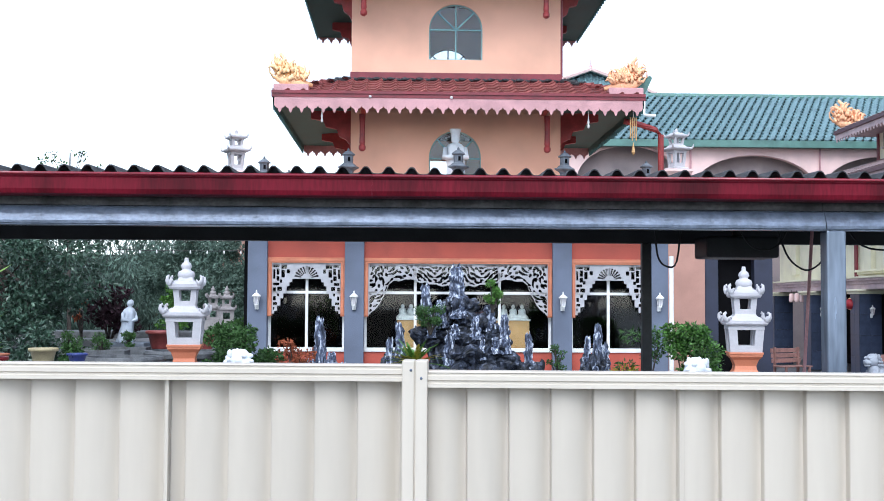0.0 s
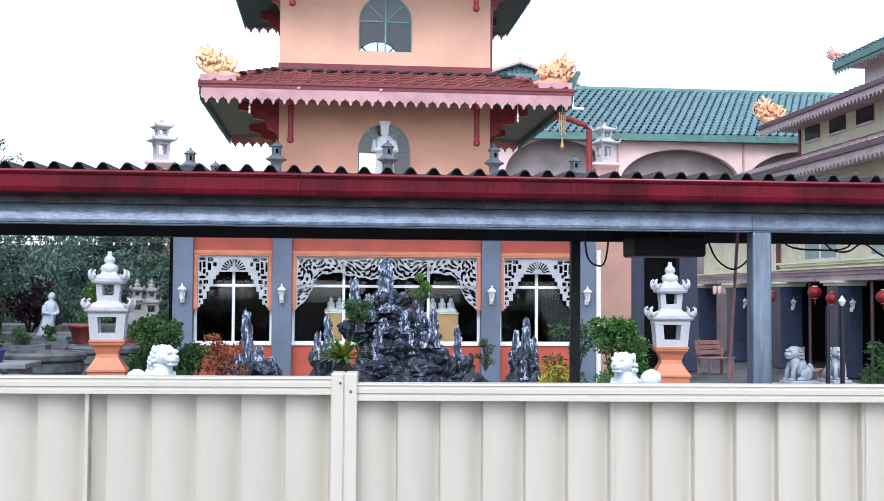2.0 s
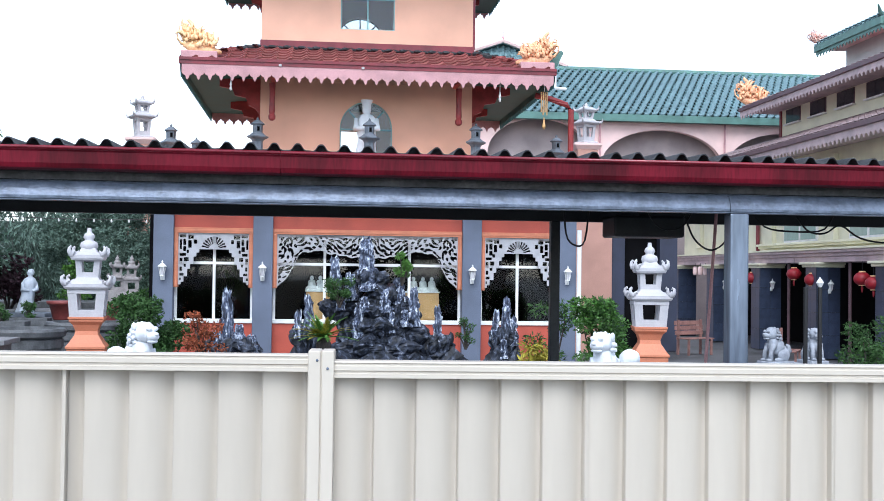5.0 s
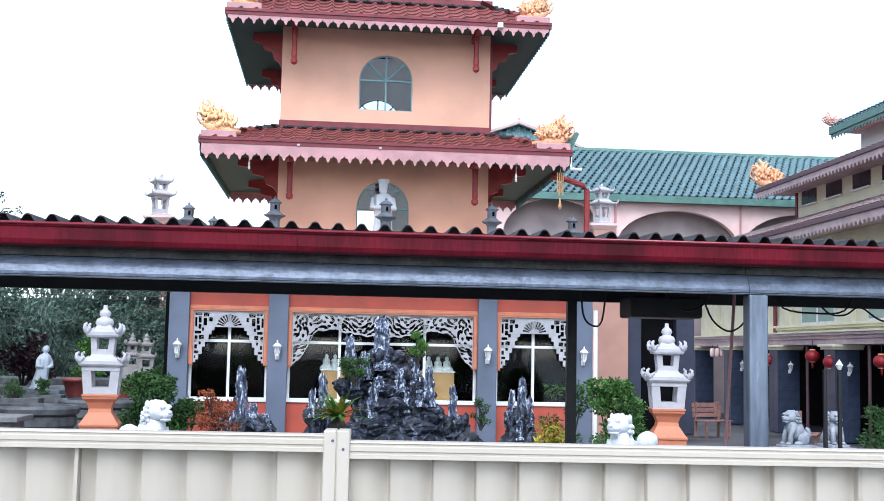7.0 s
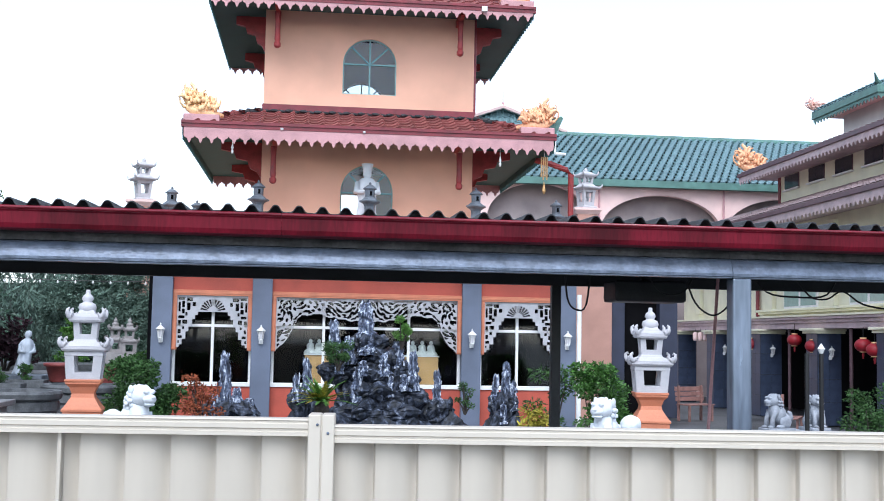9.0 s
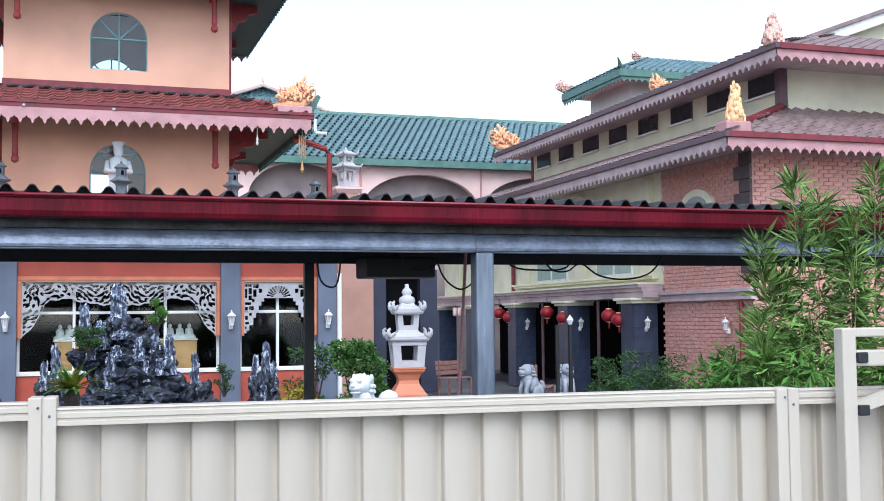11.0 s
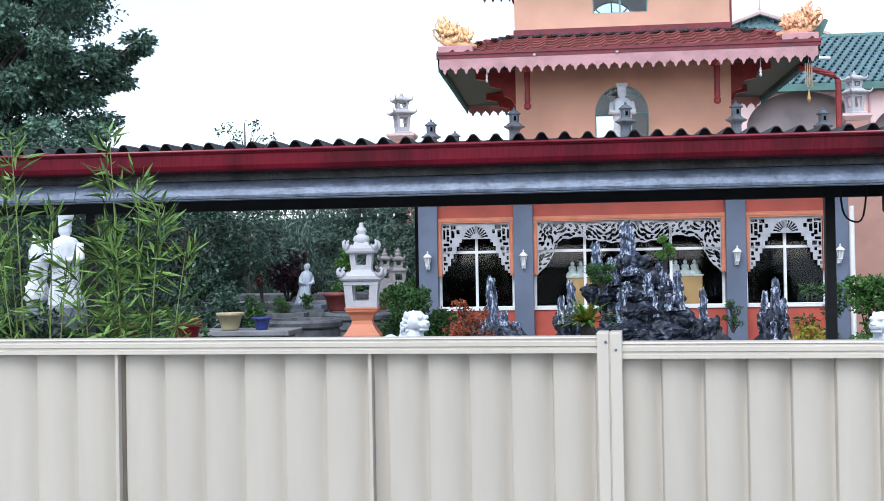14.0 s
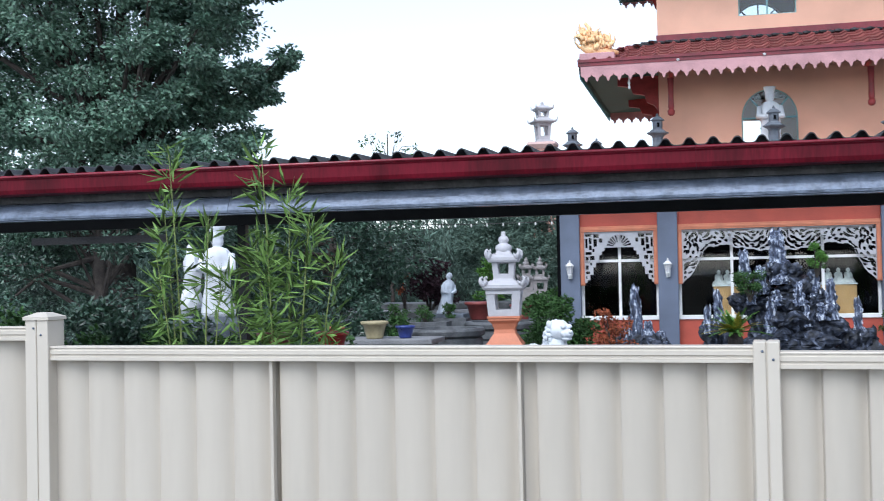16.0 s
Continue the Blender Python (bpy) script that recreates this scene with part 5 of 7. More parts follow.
wpart("screen_rail", box(8.06, 9.98, 30.17, 30.70, 3.402, 3.5, 0.01), MAUVE, hall)

# dark lanterns standing about the terrace and garden


def terrace_lantern(at):
    """A slim six-sided lantern: post, wide brim, small fretted chamber, domed cap."""
    ob = thing("terrace_lantern", "slim dark grey stone lantern on the terrace", "stone lantern", at, 12, "terrace lanterns")
    part("post", lathe([(0.15, 0), (0.15, 0.05), (0.10, 0.08), (0.095, 0.40), (0.12, 0.44)], 6), STONE_DARK, ob)
    part("brim", lathe([(0.12, 0.44), (0.195, 0.475), (0.20, 0.495), (0.15, 0.515), (0.10, 0.56)], 6), STONE_DARK, ob)
    ch = part("chamber", lathe([(0.088, 0.56), (0.092, 0.70)], 6), STONE_DARK, ob)
    # near-black block standing in for the shade inside the chamber's window
    part("opening", box(-0.022, 0.022, -0.085, -0.07, 0.59, 0.67), SHADE_BLACK, ch)
    part("cap", lathe([(0.09, 0.70), (0.125, 0.712), (0.125, 0.725), (0.085, 0.755), (0.05, 0.785), (0.02, 0.79), (0.028, 0.81), (0.0, 0.85)], 12), STONE_DARK, ob, "", True)
    return ob


tl = terrace_lantern((-1.03, 20.6, 3.98))
for x, y in ((0.97, 20.35), (2.94, 20.6), (-2.72, 21.9), (-2.46, 24.0), (4.75, 22.0)):
    copy_thing(tl, pose(x, y, 3.98, 0, 0, 12))
GARDEN_STONE = mat("weathered_grey_garden_stone", (0.33, 0.31, 0.31), 0.8, var=0.12, scale=6, bump=0.3)
dk = stone_lantern((-3.73, 24.0, 0), 10, "small_stone_lantern", "weathered grey stone garden lantern", 0.66, GARDEN_STONE, False)
dk.location.z = 2.34 - 2.57 * 0.66
b = lathe([(0.3, 0), (0.3, 0.2), (0.2, 0.3), (0.2, 2.34 - 1.15 * 0.66)], 4, None, (0, 0, 0), True)
p = part("lantern_plinth", b, GARDEN_STONE)
p.location = (-3.73, 24.0, 0)
tagged(p, "tall grey stone plinth under a lantern", "plinth", "lantern plinths")
copy_thing(dk, pose(-4.27, 25.5, 2.36 - 2.57 * 0.66, 0, 0, 15))
b = lathe([(0.3, 0), (0.3, 0.2), (0.2, 0.3), (0.2, 2.36 - 1.15 * 0.66)], 4, None, (0, 0, 0), True)
p = part("lantern_plinth", b, GARDEN_STONE)
p.location = (-4.27, 25.5, 0)
tagged(p, "tall grey stone plinth under a lantern", "plinth", "lantern plinths")

WHITE_STONE = mat("bright_white_stone", (0.80, 0.84, 0.88), 0.6, var=0.08, scale=6, bump=0.25)
# ---- statues ----


def robed_statue(name, label, at, h, rz=0, material=None, seated=False, slim=1.0, crown=False, lean=0.0):
    """A plain robed figure: a folded cone of cloth, shoulders, head and crown, as one mesh."""
    bm = bmesh.new()
    prof = [(0.19, 0), (0.185, 0.05), (0.15, 0.2), (0.13, 0.4), (0.145, 0.58), (0.15, 0.68), (0.12, 0.77), (0.05, 0.82), (0.045, 0.84), (0.075, 0.87), (0.08, 0.91), (0.07, 0.95), (0.045, 0.985), (0.0, 1.0)]
    if seated:
        prof = [(0.36, 0), (0.38, 0.08), (0.33, 0.2), (0.22, 0.3), (0.20, 0.45), (0.21, 0.58), (0.15, 0.68), (0.07, 0.72), (0.11, 0.78), (0.12, 0.85), (0.09, 0.93), (0.04, 0.98), (0.0, 1.0)]
    if crown:
        prof = [(0.17, 0), (0.165, 0.05), (0.135, 0.2), (0.12, 0.38), (0.13, 0.52), (0.135, 0.62), (0.125, 0.70), (0.095, 0.745), (0.05, 0.765), (0.042, 0.775), (0.058, 0.795), (0.064, 0.83), (0.060, 0.865), (0.066, 0.875), (0.070, 0.89), (0.062, 0.905), (0.078, 0.96), (0.088, 0.99), (0.085, 1.0), (0.0, 0.985)]
    seg = 28
    rings = []
    for r, z in prof:
        ring = []
        for i in range(seg):
            a = 2 * math.pi * i / seg
            k = 1 + (0.13 * math.sin(a * 7 + z * 8) + 0.06 * math.sin(a * 13 - z * 5)) * (1 if z < 0.75 else 0.1)
            ring.append(bm.verts.new((r * k * h * math.cos(a) * 1.12, r * k * h * math.sin(a) * 0.85, z * h)))
        rings.append(ring)
    for a, b in zip(rings, rings[1:]):
        for i in range(seg):
            bm.faces.new((a[i], a[(i + 1) % seg], b[(i + 1) % seg], b[i]))
    bm.faces.new(rings[0][::-1])
    for s in (-1, 1):
        tube([(s * 0.15 * h, 0, 0.68 * h), (s * 0.18 * h, -0.06 * h, 0.52 * h), (s * 0.05 * h, -0.15 * h, 0.50 * h)], [0.05 * h, 0.055 * h, 0.03 * h], 8, bm)
    for v in bm.verts:
        v.co.x, v.co.y = v.co.x * slim + lean * v.co.z, v.co.y * slim
    bmesh.ops.remove_doubles(bm, verts=bm.verts, dist=0.0004)
    ob = part(name, bm, material or MARBLE, None, "", True)
    ob.matrix_basis = pose(*at, 0, 0, rz)
    return tagged(ob, label, "statue", "statues")


robed_statue("standing_statue", "white marble robed statue on the pagoda terrace", (0.93, 20.72, 4.10), 1.11, crown=True)
o = part("statue_base", lathe([(0.24, 0), (0.24, 0.07), (0.20, 0.12)], 16), STONE)
o.location = (0.93, 20.72, 3.98)
tagged(o, "round grey stone base under a statue", "statue base")
robed_statue("standing_statue", "tall white marble robed statue among garden trees", (-5.68, 12.0, 1.58), 1.04, 10, slim=0.98, crown=True)
wing = blob((0, 0, 0), (0.10, 0.08, 0.30), 3, 0.6, 2.6)
blob((-0.03, 0.0, -0.32), (0.13, 0.10, 0.16), 3, 0.6, 3.0, wing, 3)
o = part("marble_cloud", wing, MARBLE, None, "", True)
o.location = (-6.05, 12.1, 2.06)
tagged(o, "white carved marble cloud beside the statue", "carving")
o = part("statue_base", lathe([(0.36, 0), (0.36, 1.2), (0.40, 1.25), (0.40, 1.50), (0.34, 1.58)], 20), STONE_DARK)
o.location = (-5.85, 12.05, 0)
tagged(o, "round dark stone base under a statue", "statue base")
robed_statue("kneeling_statue", "white draped garden statue leaning over a basin", (-5.36, 22.0, 1.22), 0.82, 40, mat("bluish_white_stone", (0.66, 0.72, 0.80), 0.6, var=0.1, scale=6, bump=0.2), slim=0.95, lean=0.14)
o = part("statue_base", box(-0.35, 0.35, -0.3, 0.3, 0, 1.22, 0.02), STONE_DARK)
o.location = (-5.27, 22.0, 0)
tagged(o, "square dark stone base under a statue", "statue base")


def guardian_lion(name, label, at, h, rz, material):
    """A seated guardian lion: haunches, upright chest, forelegs, curled mane and a broad muzzle, one mesh."""
    bm = bmesh.new()
    s = h

    def b(x, y, z, rx, ry, rz_, d=2):
        blob((x * s, y * s, z * s), (rx * s, ry * s, rz_ * s), d, 0.08, 4, bm, x + z)

    b(0, 0.20, 0.22, 0.20, 0.22, 0.20, 3)
    b(0, 0.06, 0.38, 0.18, 0.20, 0.26, 3)
    b(0, -0.10, 0.48, 0.17, 0.15, 0.24, 3)
    b(0, -0.14, 0.76, 0.18, 0.17, 0.18, 3)
    b(0, -0.30, 0.71, 0.12, 0.10, 0.085)
    b(0, -0.38, 0.745, 0.05, 0.035, 0.035)
    b(0, -0.30, 0.63, 0.10, 0.08, 0.035)
    for sx in (-1, 1):
        b(sx * 0.07, -0.29, 0.83, 0.05, 0.05, 0.04)
        b(sx * 0.17, -0.06, 0.86, 0.035, 0.05, 0.075)
        b(sx * 0.18, 0.14, 0.17, 0.09, 0.19, 0.17)
        b(sx * 0.19, -0.02, 0.06, 0.075, 0.15, 0.06)
        tube([(sx * 0.12 * s, -0.15 * s, 0.48 * s), (sx * 0.13 * s, -0.24 * s, 0.27 * s), (sx * 0.13 * s, -0.25 * s, 0.04 * s)], [0.085 * s, 0.062 * s, 0.07 * s], 10, bm)
        b(sx * 0.13, -0.30, 0.05, 0.075, 0.10, 0.05)
    for row, (y, r0, n) in enumerate(((-0.05, 0.175, 13), (0.03, 0.165, 12), (0.09, 0.12, 9))):
        for i in range(n):
            a = 2 * math.pi * (i + 0.5 * row) / n
            b(r0 * math.cos(a), y, 0.73 - 0.05 * row + r0 * math.sin(a), 0.048, 0.048, 0.048, 1)
    for i in range(5):
        b(0, 0.14 + 0.05 * i, 0.60 - 0.07 * i, 0.05, 0.05, 0.05, 1)
    tube([(0, 0.38 * s, 0.14 * s), (0, 0.46 * s, 0.28 * s), (0, 0.42 * s, 0.42 * s), (0, 0.36 * s, 0.46 * s)], [0.05 * s, 0.075 * s, 0.06 * s, 0.03 * s], 8, bm)
    box(-0.27 * s, 0.27 * s, -0.42 * s, 0.44 * s, -0.09 * s, 0.02 * s, 0.015, bm)
    ob = part(name, bm, material, None, "", True)
    ob.matrix_basis = pose(*at, 0, 0, rz)
    return tagged(ob, label, "lion statue", "guardian lions")


def plinth(at, r, h, material, label):
    b = lathe([(r, 0), (r, 0.12), (r * 0.9, 0.16), (r * 0.9, h - 0.1), (r * 1.03, h - 0.06), (r * 1.03, h)], 4, None, (0, 0, 0), True)
    o = part("plinth", b, material)
    o.matrix_basis = pose(*at)
    return tagged(o, label, "plinth", "plinths")


GREY_STONE = mat("blue_grey_carved_stone", (0.33, 0.355, 0.40), 0.8, var=0.12, scale=6, bump=0.3)
guardian_lion("guardian_lion", "white stone guardian lion beside a lantern", (-2.08, 14.0, 0.71), 0.75, 55, WHITE_STONE)
guardian_lion("guardian_lion", "white stone guardian lion beside a lantern", (3.69, 14.0, 0.63), 0.75, -45, WHITE_STONE)
guardian_lion("guardian_lion", "grey stone guardian lion by the temple steps", (9.30, 22.0, 0.36), 0.74, -75, GREY_STONE)
guardian_lion("guardian_lion", "grey stone guardian lion by the temple steps", (10.55, 23.0, 0.31), 0.74, 5, GREY_STONE)
plinth((-2.08, 14.0, 0), 0.32, 0.65, STONE, "square stone plinth under a white lion")
plinth((3.69, 14.0, 0), 0.32, 0.57, STONE, "square stone plinth under a white lion")
plinth((9.30, 22.0, 0), 0.42, 0.30, GREY_STONE, "low stone plinth under a grey lion")
plinth((10.55, 23.0, 0), 0.40, 0.25, GREY_STONE, "low stone plinth under a grey lion")
for x in (-2.33, 3.99):
    b = blob((0, 0, 0), (0.13, 0.13, 0.12), 3, 0.1, 4)
    o = part("stone_ball", b, WHITE_STONE, None, "", True)
    o.location = (x, 13.95, 1.0)
    tagged(o, "white carved stone ball on a small plinth", "stone ball", "stone balls")
    plinth((x, 13.95, 0), 0.10, 0.89, STONE, "slim stone plinth under a ball")

# ---- rockery ----


def rock_mat(name, ramp, scale, squash):
    """Dark blue rock with pale, upright veins."""
    m = bpy.data.materials.new(name)
    m.use_nodes = True
    n, l = m.node_tree.nodes, m.node_tree.links
    b = n["Principled BSDF"]
    co = n.new("ShaderNodeTexCoord")
    mp = n.new("ShaderNodeMapping")
    mp.inputs["Scale"].default_value = (1, 1, squash)
    l.new(co.outputs["Object"], mp.inputs["Vector"])
    tx = n.new("ShaderNodeTexNoise")
    tx.inputs["Scale"].default_value, tx.inputs["Detail"].default_value, tx.inputs["Distortion"].default_value = scale, 8, 0.4
    l.new(mp.outputs["Vector"], tx.inputs["Vector"])
    cr = n.new("ShaderNodeValToRGB")
    for pos, col in ramp:
        e = cr.color_ramp.elements.new(pos)
        e.color = (*col, 1)
    cr.color_ramp.elements.remove(cr.color_ramp.elements[0])
    cr.color_ramp.elements.remove(cr.color_ramp.elements[-1])
    l.new(tx.outputs["Fac"], cr.inputs["Fac"])
    l.new(cr.outputs["Color"], b.inputs["Base Color"])
    b.inputs["Roughness"].default_value = 0.5
    b.inputs["Specular IOR Level"].default_value = 0.35
    bp = n.new("ShaderNodeBump")
    bp.inputs["Strength"].default_value, bp.inputs["Distance"].default_value = 0.9, 0.03
    l.new(tx.outputs["Fac"], bp.inputs["Height"])
    l.new(bp.outputs["Normal"], b.inputs["Normal"])
    return m


ROCK = rock_mat("blue_black_rock", ((0.36, (0.009, 0.011, 0.014)), (0.50, (0.024, 0.029, 0.042)), (0.60, (0.06, 0.072, 0.105)), (0.74, (0.24, 0.27, 0.34))), 13, 0.8)
ROCK_PALE = rock_mat("pale_veined_blue_rock", ((0.38, (0.030, 0.036, 0.055)), (0.48, (0.085, 0.105, 0.165)), (0.55, (0.20, 0.24, 0.33)), (0.62, (0.62, 0.66, 0.74))), 22, 0.36)


def pinnacle(x, y, z0, z1, r, seed):
    """A blunt, broken pillar of rock: deep upright clefts, stepped width and a ragged top."""
    rnd = random.Random(seed)
    seg, lev = 30, 22
    sd = seed * 0.71
    bm = bmesh.new()
    rings = []
    wide, cx, cy = 1.0, 0.0, 0.0
    for k in range(lev + 1):
        t = k / lev
        if k % 3 == 0:
            wide = (1.15 - 0.55 * t ** 1.3) * rnd.uniform(0.84, 1.12)
            cx, cy = rnd.uniform(-0.16, 0.16) * r, rnd.uniform(-0.16, 0.16) * r
        ring = []
        for i in range(seg):
            a = 2 * math.pi * i / seg
            p = Vector((math.cos(a), math.sin(a), 0))
            cleft = -0.55 * max(0, noise.noise(Vector((p.x * 2.2 + sd, p.y * 2.2, t * 1.1)))) ** 0.7
            f = cleft + 0.30 * noise.noise(Vector((p.x * 5, p.y * 5 + sd, t * 5))) + 0.28 * noise.noise(Vector((p.x * 11, p.y * 11, t * 13 + sd)))
            w = r * wide * (1.08 + f)
            zj = 0.22 * (z1 - z0) * t ** 2 * (noise.noise(p * 1.7 + Vector((sd, 0, 0))) - 0.15) + 0.02 * noise.noise(p * 6 + Vector((0, 0, t * 9)))
            ring.append(bm.verts.new((x + cx + p.x * w, y + cy + p.y * w, z0 + (z1 - z0) * t + zj)))
        rings.append(ring)
    for a, b in zip(rings, rings[1:]):
        for i in range(seg):
            bm.faces.new((a[i], a[(i + 1) % seg], b[(i + 1) % seg], b[i]))
    bm.faces.new(rings[-1])
    bm.faces.new(rings[0][::-1])
    return bm


def ledge(x, y, z0, z1, r, seed):
    """A blocky shelf of rock, undercut below and broken on top."""
    seg, lev = 34, 12
    bm = bmesh.new()
    rings = []
    for k in range(lev + 1):
        t = k / lev
        w0 = 0.50 + 0.55 * min(1, t / 0.45) - 0.30 * max(0, (t - 0.7) / 0.3)
        ring = []
        for i in range(seg):
            a = 2 * math.pi * i / seg
            p = Vector((math.cos(a), math.sin(a), 0))
            f = 0.5 * noise.noise(Vector((p.x * 1.6 + seed, p.y * 1.6, t * 1.5))) + 0.38 * noise.noise(Vector((p.x * 4 + seed, p.y * 4, t * 3 + seed))) + 0.2 * noise.noise(Vector((p.x * 9, p.y * 9 + seed, t * 6)))
            w = w0 * (1 + f)
            z = z0 + (z1 - z0) * (t + 0.30 * noise.noise(p * 2.2 + Vector((seed, seed, t))))
            ring.append(bm.verts.new((x + p.x * r * w, y + p.y * r * w * 0.8, z)))
        rings.append(ring)
    for a, b in zip(rings, rings[1:]):
        for i in range(seg):
            bm.faces.new((a[i], a[(i + 1) % seg], b[(i + 1) % seg], b[i]))
    bm.faces.new(rings[-1])
    bm.faces.new(rings[0][::-1])
    return bm


def rockery(label, at, ledges, spires, seed):
    ob = thing("rockery", label, "rockery", at, 0, "rockeries")
    for i, (x, y, z0, z1, r) in enumerate(ledges):
        part("boulder", ledge(x, y, z0, z1, r, seed + i * 1.37), ROCK, ob)
    for i, (x, y, z0, z1, r) in enumerate(spires):
        part("spire", pinnacle(x, y, z0, z1, r * 0.82, int(seed * 10) + i), ROCK_PALE, ob, "pale veined splintered spire")
    return ob


rockery("tall blue black rockery with ledges and splintered spires", (1.0, 18.0, 0),
        [(-0.1, 0.1, 0.0, 0.75, 0.95), (0.75, 0.1, 0.0, 0.80, 0.60), (-0.85, 0.1, 0.0, 0.80, 0.50), (0.02, 0.0, 0.62, 1.05, 0.50), (-0.02, -0.05, 0.98, 1.34, 0.36),
         (-0.10, 0.05, 1.25, 1.62, 0.36), (0.12, 0.05, 1.50, 1.85, 0.26), (-0.08, 0.0, 1.75, 2.06, 0.27), (-0.60, 0.05, 1.28, 1.60, 0.26), (-0.48, 0.1, 1.55, 1.86, 0.22),
         (-0.36, 0.1, 0.7, 1.35, 0.22), (0.42, 0.0, 1.15, 1.50, 0.27), (0.56, 0.05, 0.85, 1.20, 0.28), (0.98, 0.0, 0.70, 1.05, 0.22), (-1.08, 0.0, 0.75, 1.20, 0.20), (0.38, 0.05, 1.45, 1.66, 0.18)],
        [(-0.15, 0.0, 1.92, 2.60, 0.145), (-0.12, -0.10, 1.75, 2.12, 0.17), (-0.64, 0.0, 1.72, 2.27, 0.11), (-0.42, -0.08, 1.60, 2.02, 0.12), (-0.28, -0.22, 1.02, 1.52, 0.10),
         (0.14, -0.20, 1.42, 1.78, 0.10), (0.36, 0.0, 1.55, 1.95, 0.12), (0.60, -0.06, 1.20, 1.80, 0.12), (0.24, -0.20, 1.10, 1.42, 0.08), (0.99, -0.05, 0.95, 1.50, 0.085),
         (-1.06, -0.05, 1.05, 1.66, 0.10), (-1.21, -0.05, 1.0, 1.42, 0.08), (-0.20, -0.24, 1.42, 1.66, 0.09), (0.45, -0.18, 1.20, 1.46, 0.08), (-0.56, -0.16, 1.45, 1.66, 0.09)], 3.1)
rockery("small blue grey rockery with one pale spire", (-1.25, 18.0, 0), [(0, 0, 0.0, 0.75, 0.42), (0.15, 0, 0.65, 1.0, 0.30), (-0.2, 0, 0.6, 0.95, 0.22)], [(-0.08, 0, 0.85, 1.72, 0.12), (-0.25, -0.08, 0.75, 1.10, 0.10), (0.12, -0.12, 0.8, 1.20, 0.12), (0.32, -0.06, 0.7, 1.05, 0.10)], 7.7)
rockery("small blue grey rockery with twin spires", (3.02, 18.0, 0), [(0, 0, 0.0, 0.80, 0.32), (0.04, 0, 0.72, 1.15, 0.22)], [(0.08, 0, 1.0, 1.66, 0.09), (-0.09, -0.03, 0.95, 1.46, 0.07), (0.20, -0.05, 0.9, 1.36, 0.07), (0.0, -0.14, 0.7, 1.10, 0.09)], 11.3)

# ---- shrubs round the pagoda ----
shrub("round_shrub", "dense bright green rounded shrub", (4.42, 17.3, 0.0), 0.52, 1.95, LEAF_ROUND, 0.062, 400, 22, 3)
shrub("green_shrub", "leafy green shrub behind a stone lantern", (-2.55, 17.2, 0.0), 0.52, 1.75, LEAF_MID, 0.06, 280, 22, 4)
shrub("green_shrub", "leafy green shrub behind a stone lantern", (-2.15, 17.6, 0.0), 0.40, 1.35, LEAF_MID, 0.06, 220, 14, 14)
shrub("rust_shrub", "rust orange leafed potted shrub", (-1.60, 17.0, 0.62), 0.31, 0.88, LEAF_ORANGE, 0.055, 80, 14, 5)
shrub("climbing_shrub", "feathery green shrub against a column", (3.75, 17.6, 0.0), 0.42, 1.85, LEAF_MID, 0.09, 110, 16, 6, aspect=0.25)
shrub("yellow_shrub", "yellow green croton shrub", (3.30, 16.6, 0.0), 0.34, 1.25, LEAF_YELLOW, 0.13, 40, 12, 7, aspect=0.28)
shrub("dark_shrub", "dark green low garden shrub", (9.75, 19.0, 0.0), 0.55, 1.45, LEAF_MID, 0.07, 110, 16, 8)
shrub("feathery_shrub", "feathery olive green garden shrub", (9.55, 17.2, 0.0), 0.75, 1.35, LEAF_MID, 0.10, 130, 24, 9, aspect=0.2)
shrub("feathery_shrub", "feathery olive green garden shrub", (9.0, 13.5, 0.0), 0.7, 1.55, LEAF_BRIGHT, 0.10, 130, 24, 19, aspect=0.3)
shrub("bonsai_pine", "small trained pine growing on the rockery", (0.42, 17.75, 1.50), 0.26, 0.50, LEAF_MID, 0.034, 170, 16, 10, "bonsai")
shrub("bonsai_pine", "small trained pine growing on the rockery", (1.40, 17.8, 1.85), 0.18, 0.58, LEAF_BRIGHT, 0.034, 150, 12, 11, "bonsai")
shrub("bonsai_pine", "small trained pine growing on the rockery", (2.42, 17.8, 0.85), 0.16, 0.55, LEAF_MID, 0.034, 100, 9, 12, "bonsai")

cycad = thing("cycad", "yellow green cycad palm in front of the rockery", "palm", (0.17, 16.8, 0.95))
part("trunk", lathe([(0.10, -0.95), (0.11, 0.05), (0.05, 0.15)], 10), BARK, cycad)
rng = np.random.default_rng(21)
for k in range(46):
    a, e = rng.uniform(0, 2 * math.pi), rng.uniform(0.25, 1.25)
    L = rng.uniform(0.42, 0.66)
    pts = [Vector((math.cos(a) * math.cos(e) * s * L, math.sin(a) * math.cos(e) * s * L, 0.12 + math.sin(e) * s * L - 0.30 * L * s * s)) for s in (0, 0.33, 0.66, 1.0)]
    bm = tube(pts, [0.007, 0.006, 0.004, 0.002], 4)
    for j in range(1, 22):
        s = j / 22
        i = min(2, int(s * 3))
        p = pts[i].lerp(pts[i + 1], s * 3 - i)
        d = (pts[i + 1] - pts[i]).normalized()
        side = d.cross(Vector((0, 0, 1))).normalized()
        for sg in (-1, 1):
            q = p + (side * sg + d * 0.6 + Vector((0, 0, 0.15))) * 0.085 * (1.15 - s)
            bm.faces.new([bm.verts.new(p - d * 0.010), bm.verts.new(p + d * 0.014), bm.verts.new(q)])
    part("frond", bm, LEAF_YELLOW if k % 3 == 0 else LEAF_BRIGHT, cycad)

# ---- wall lamps on the columns ----


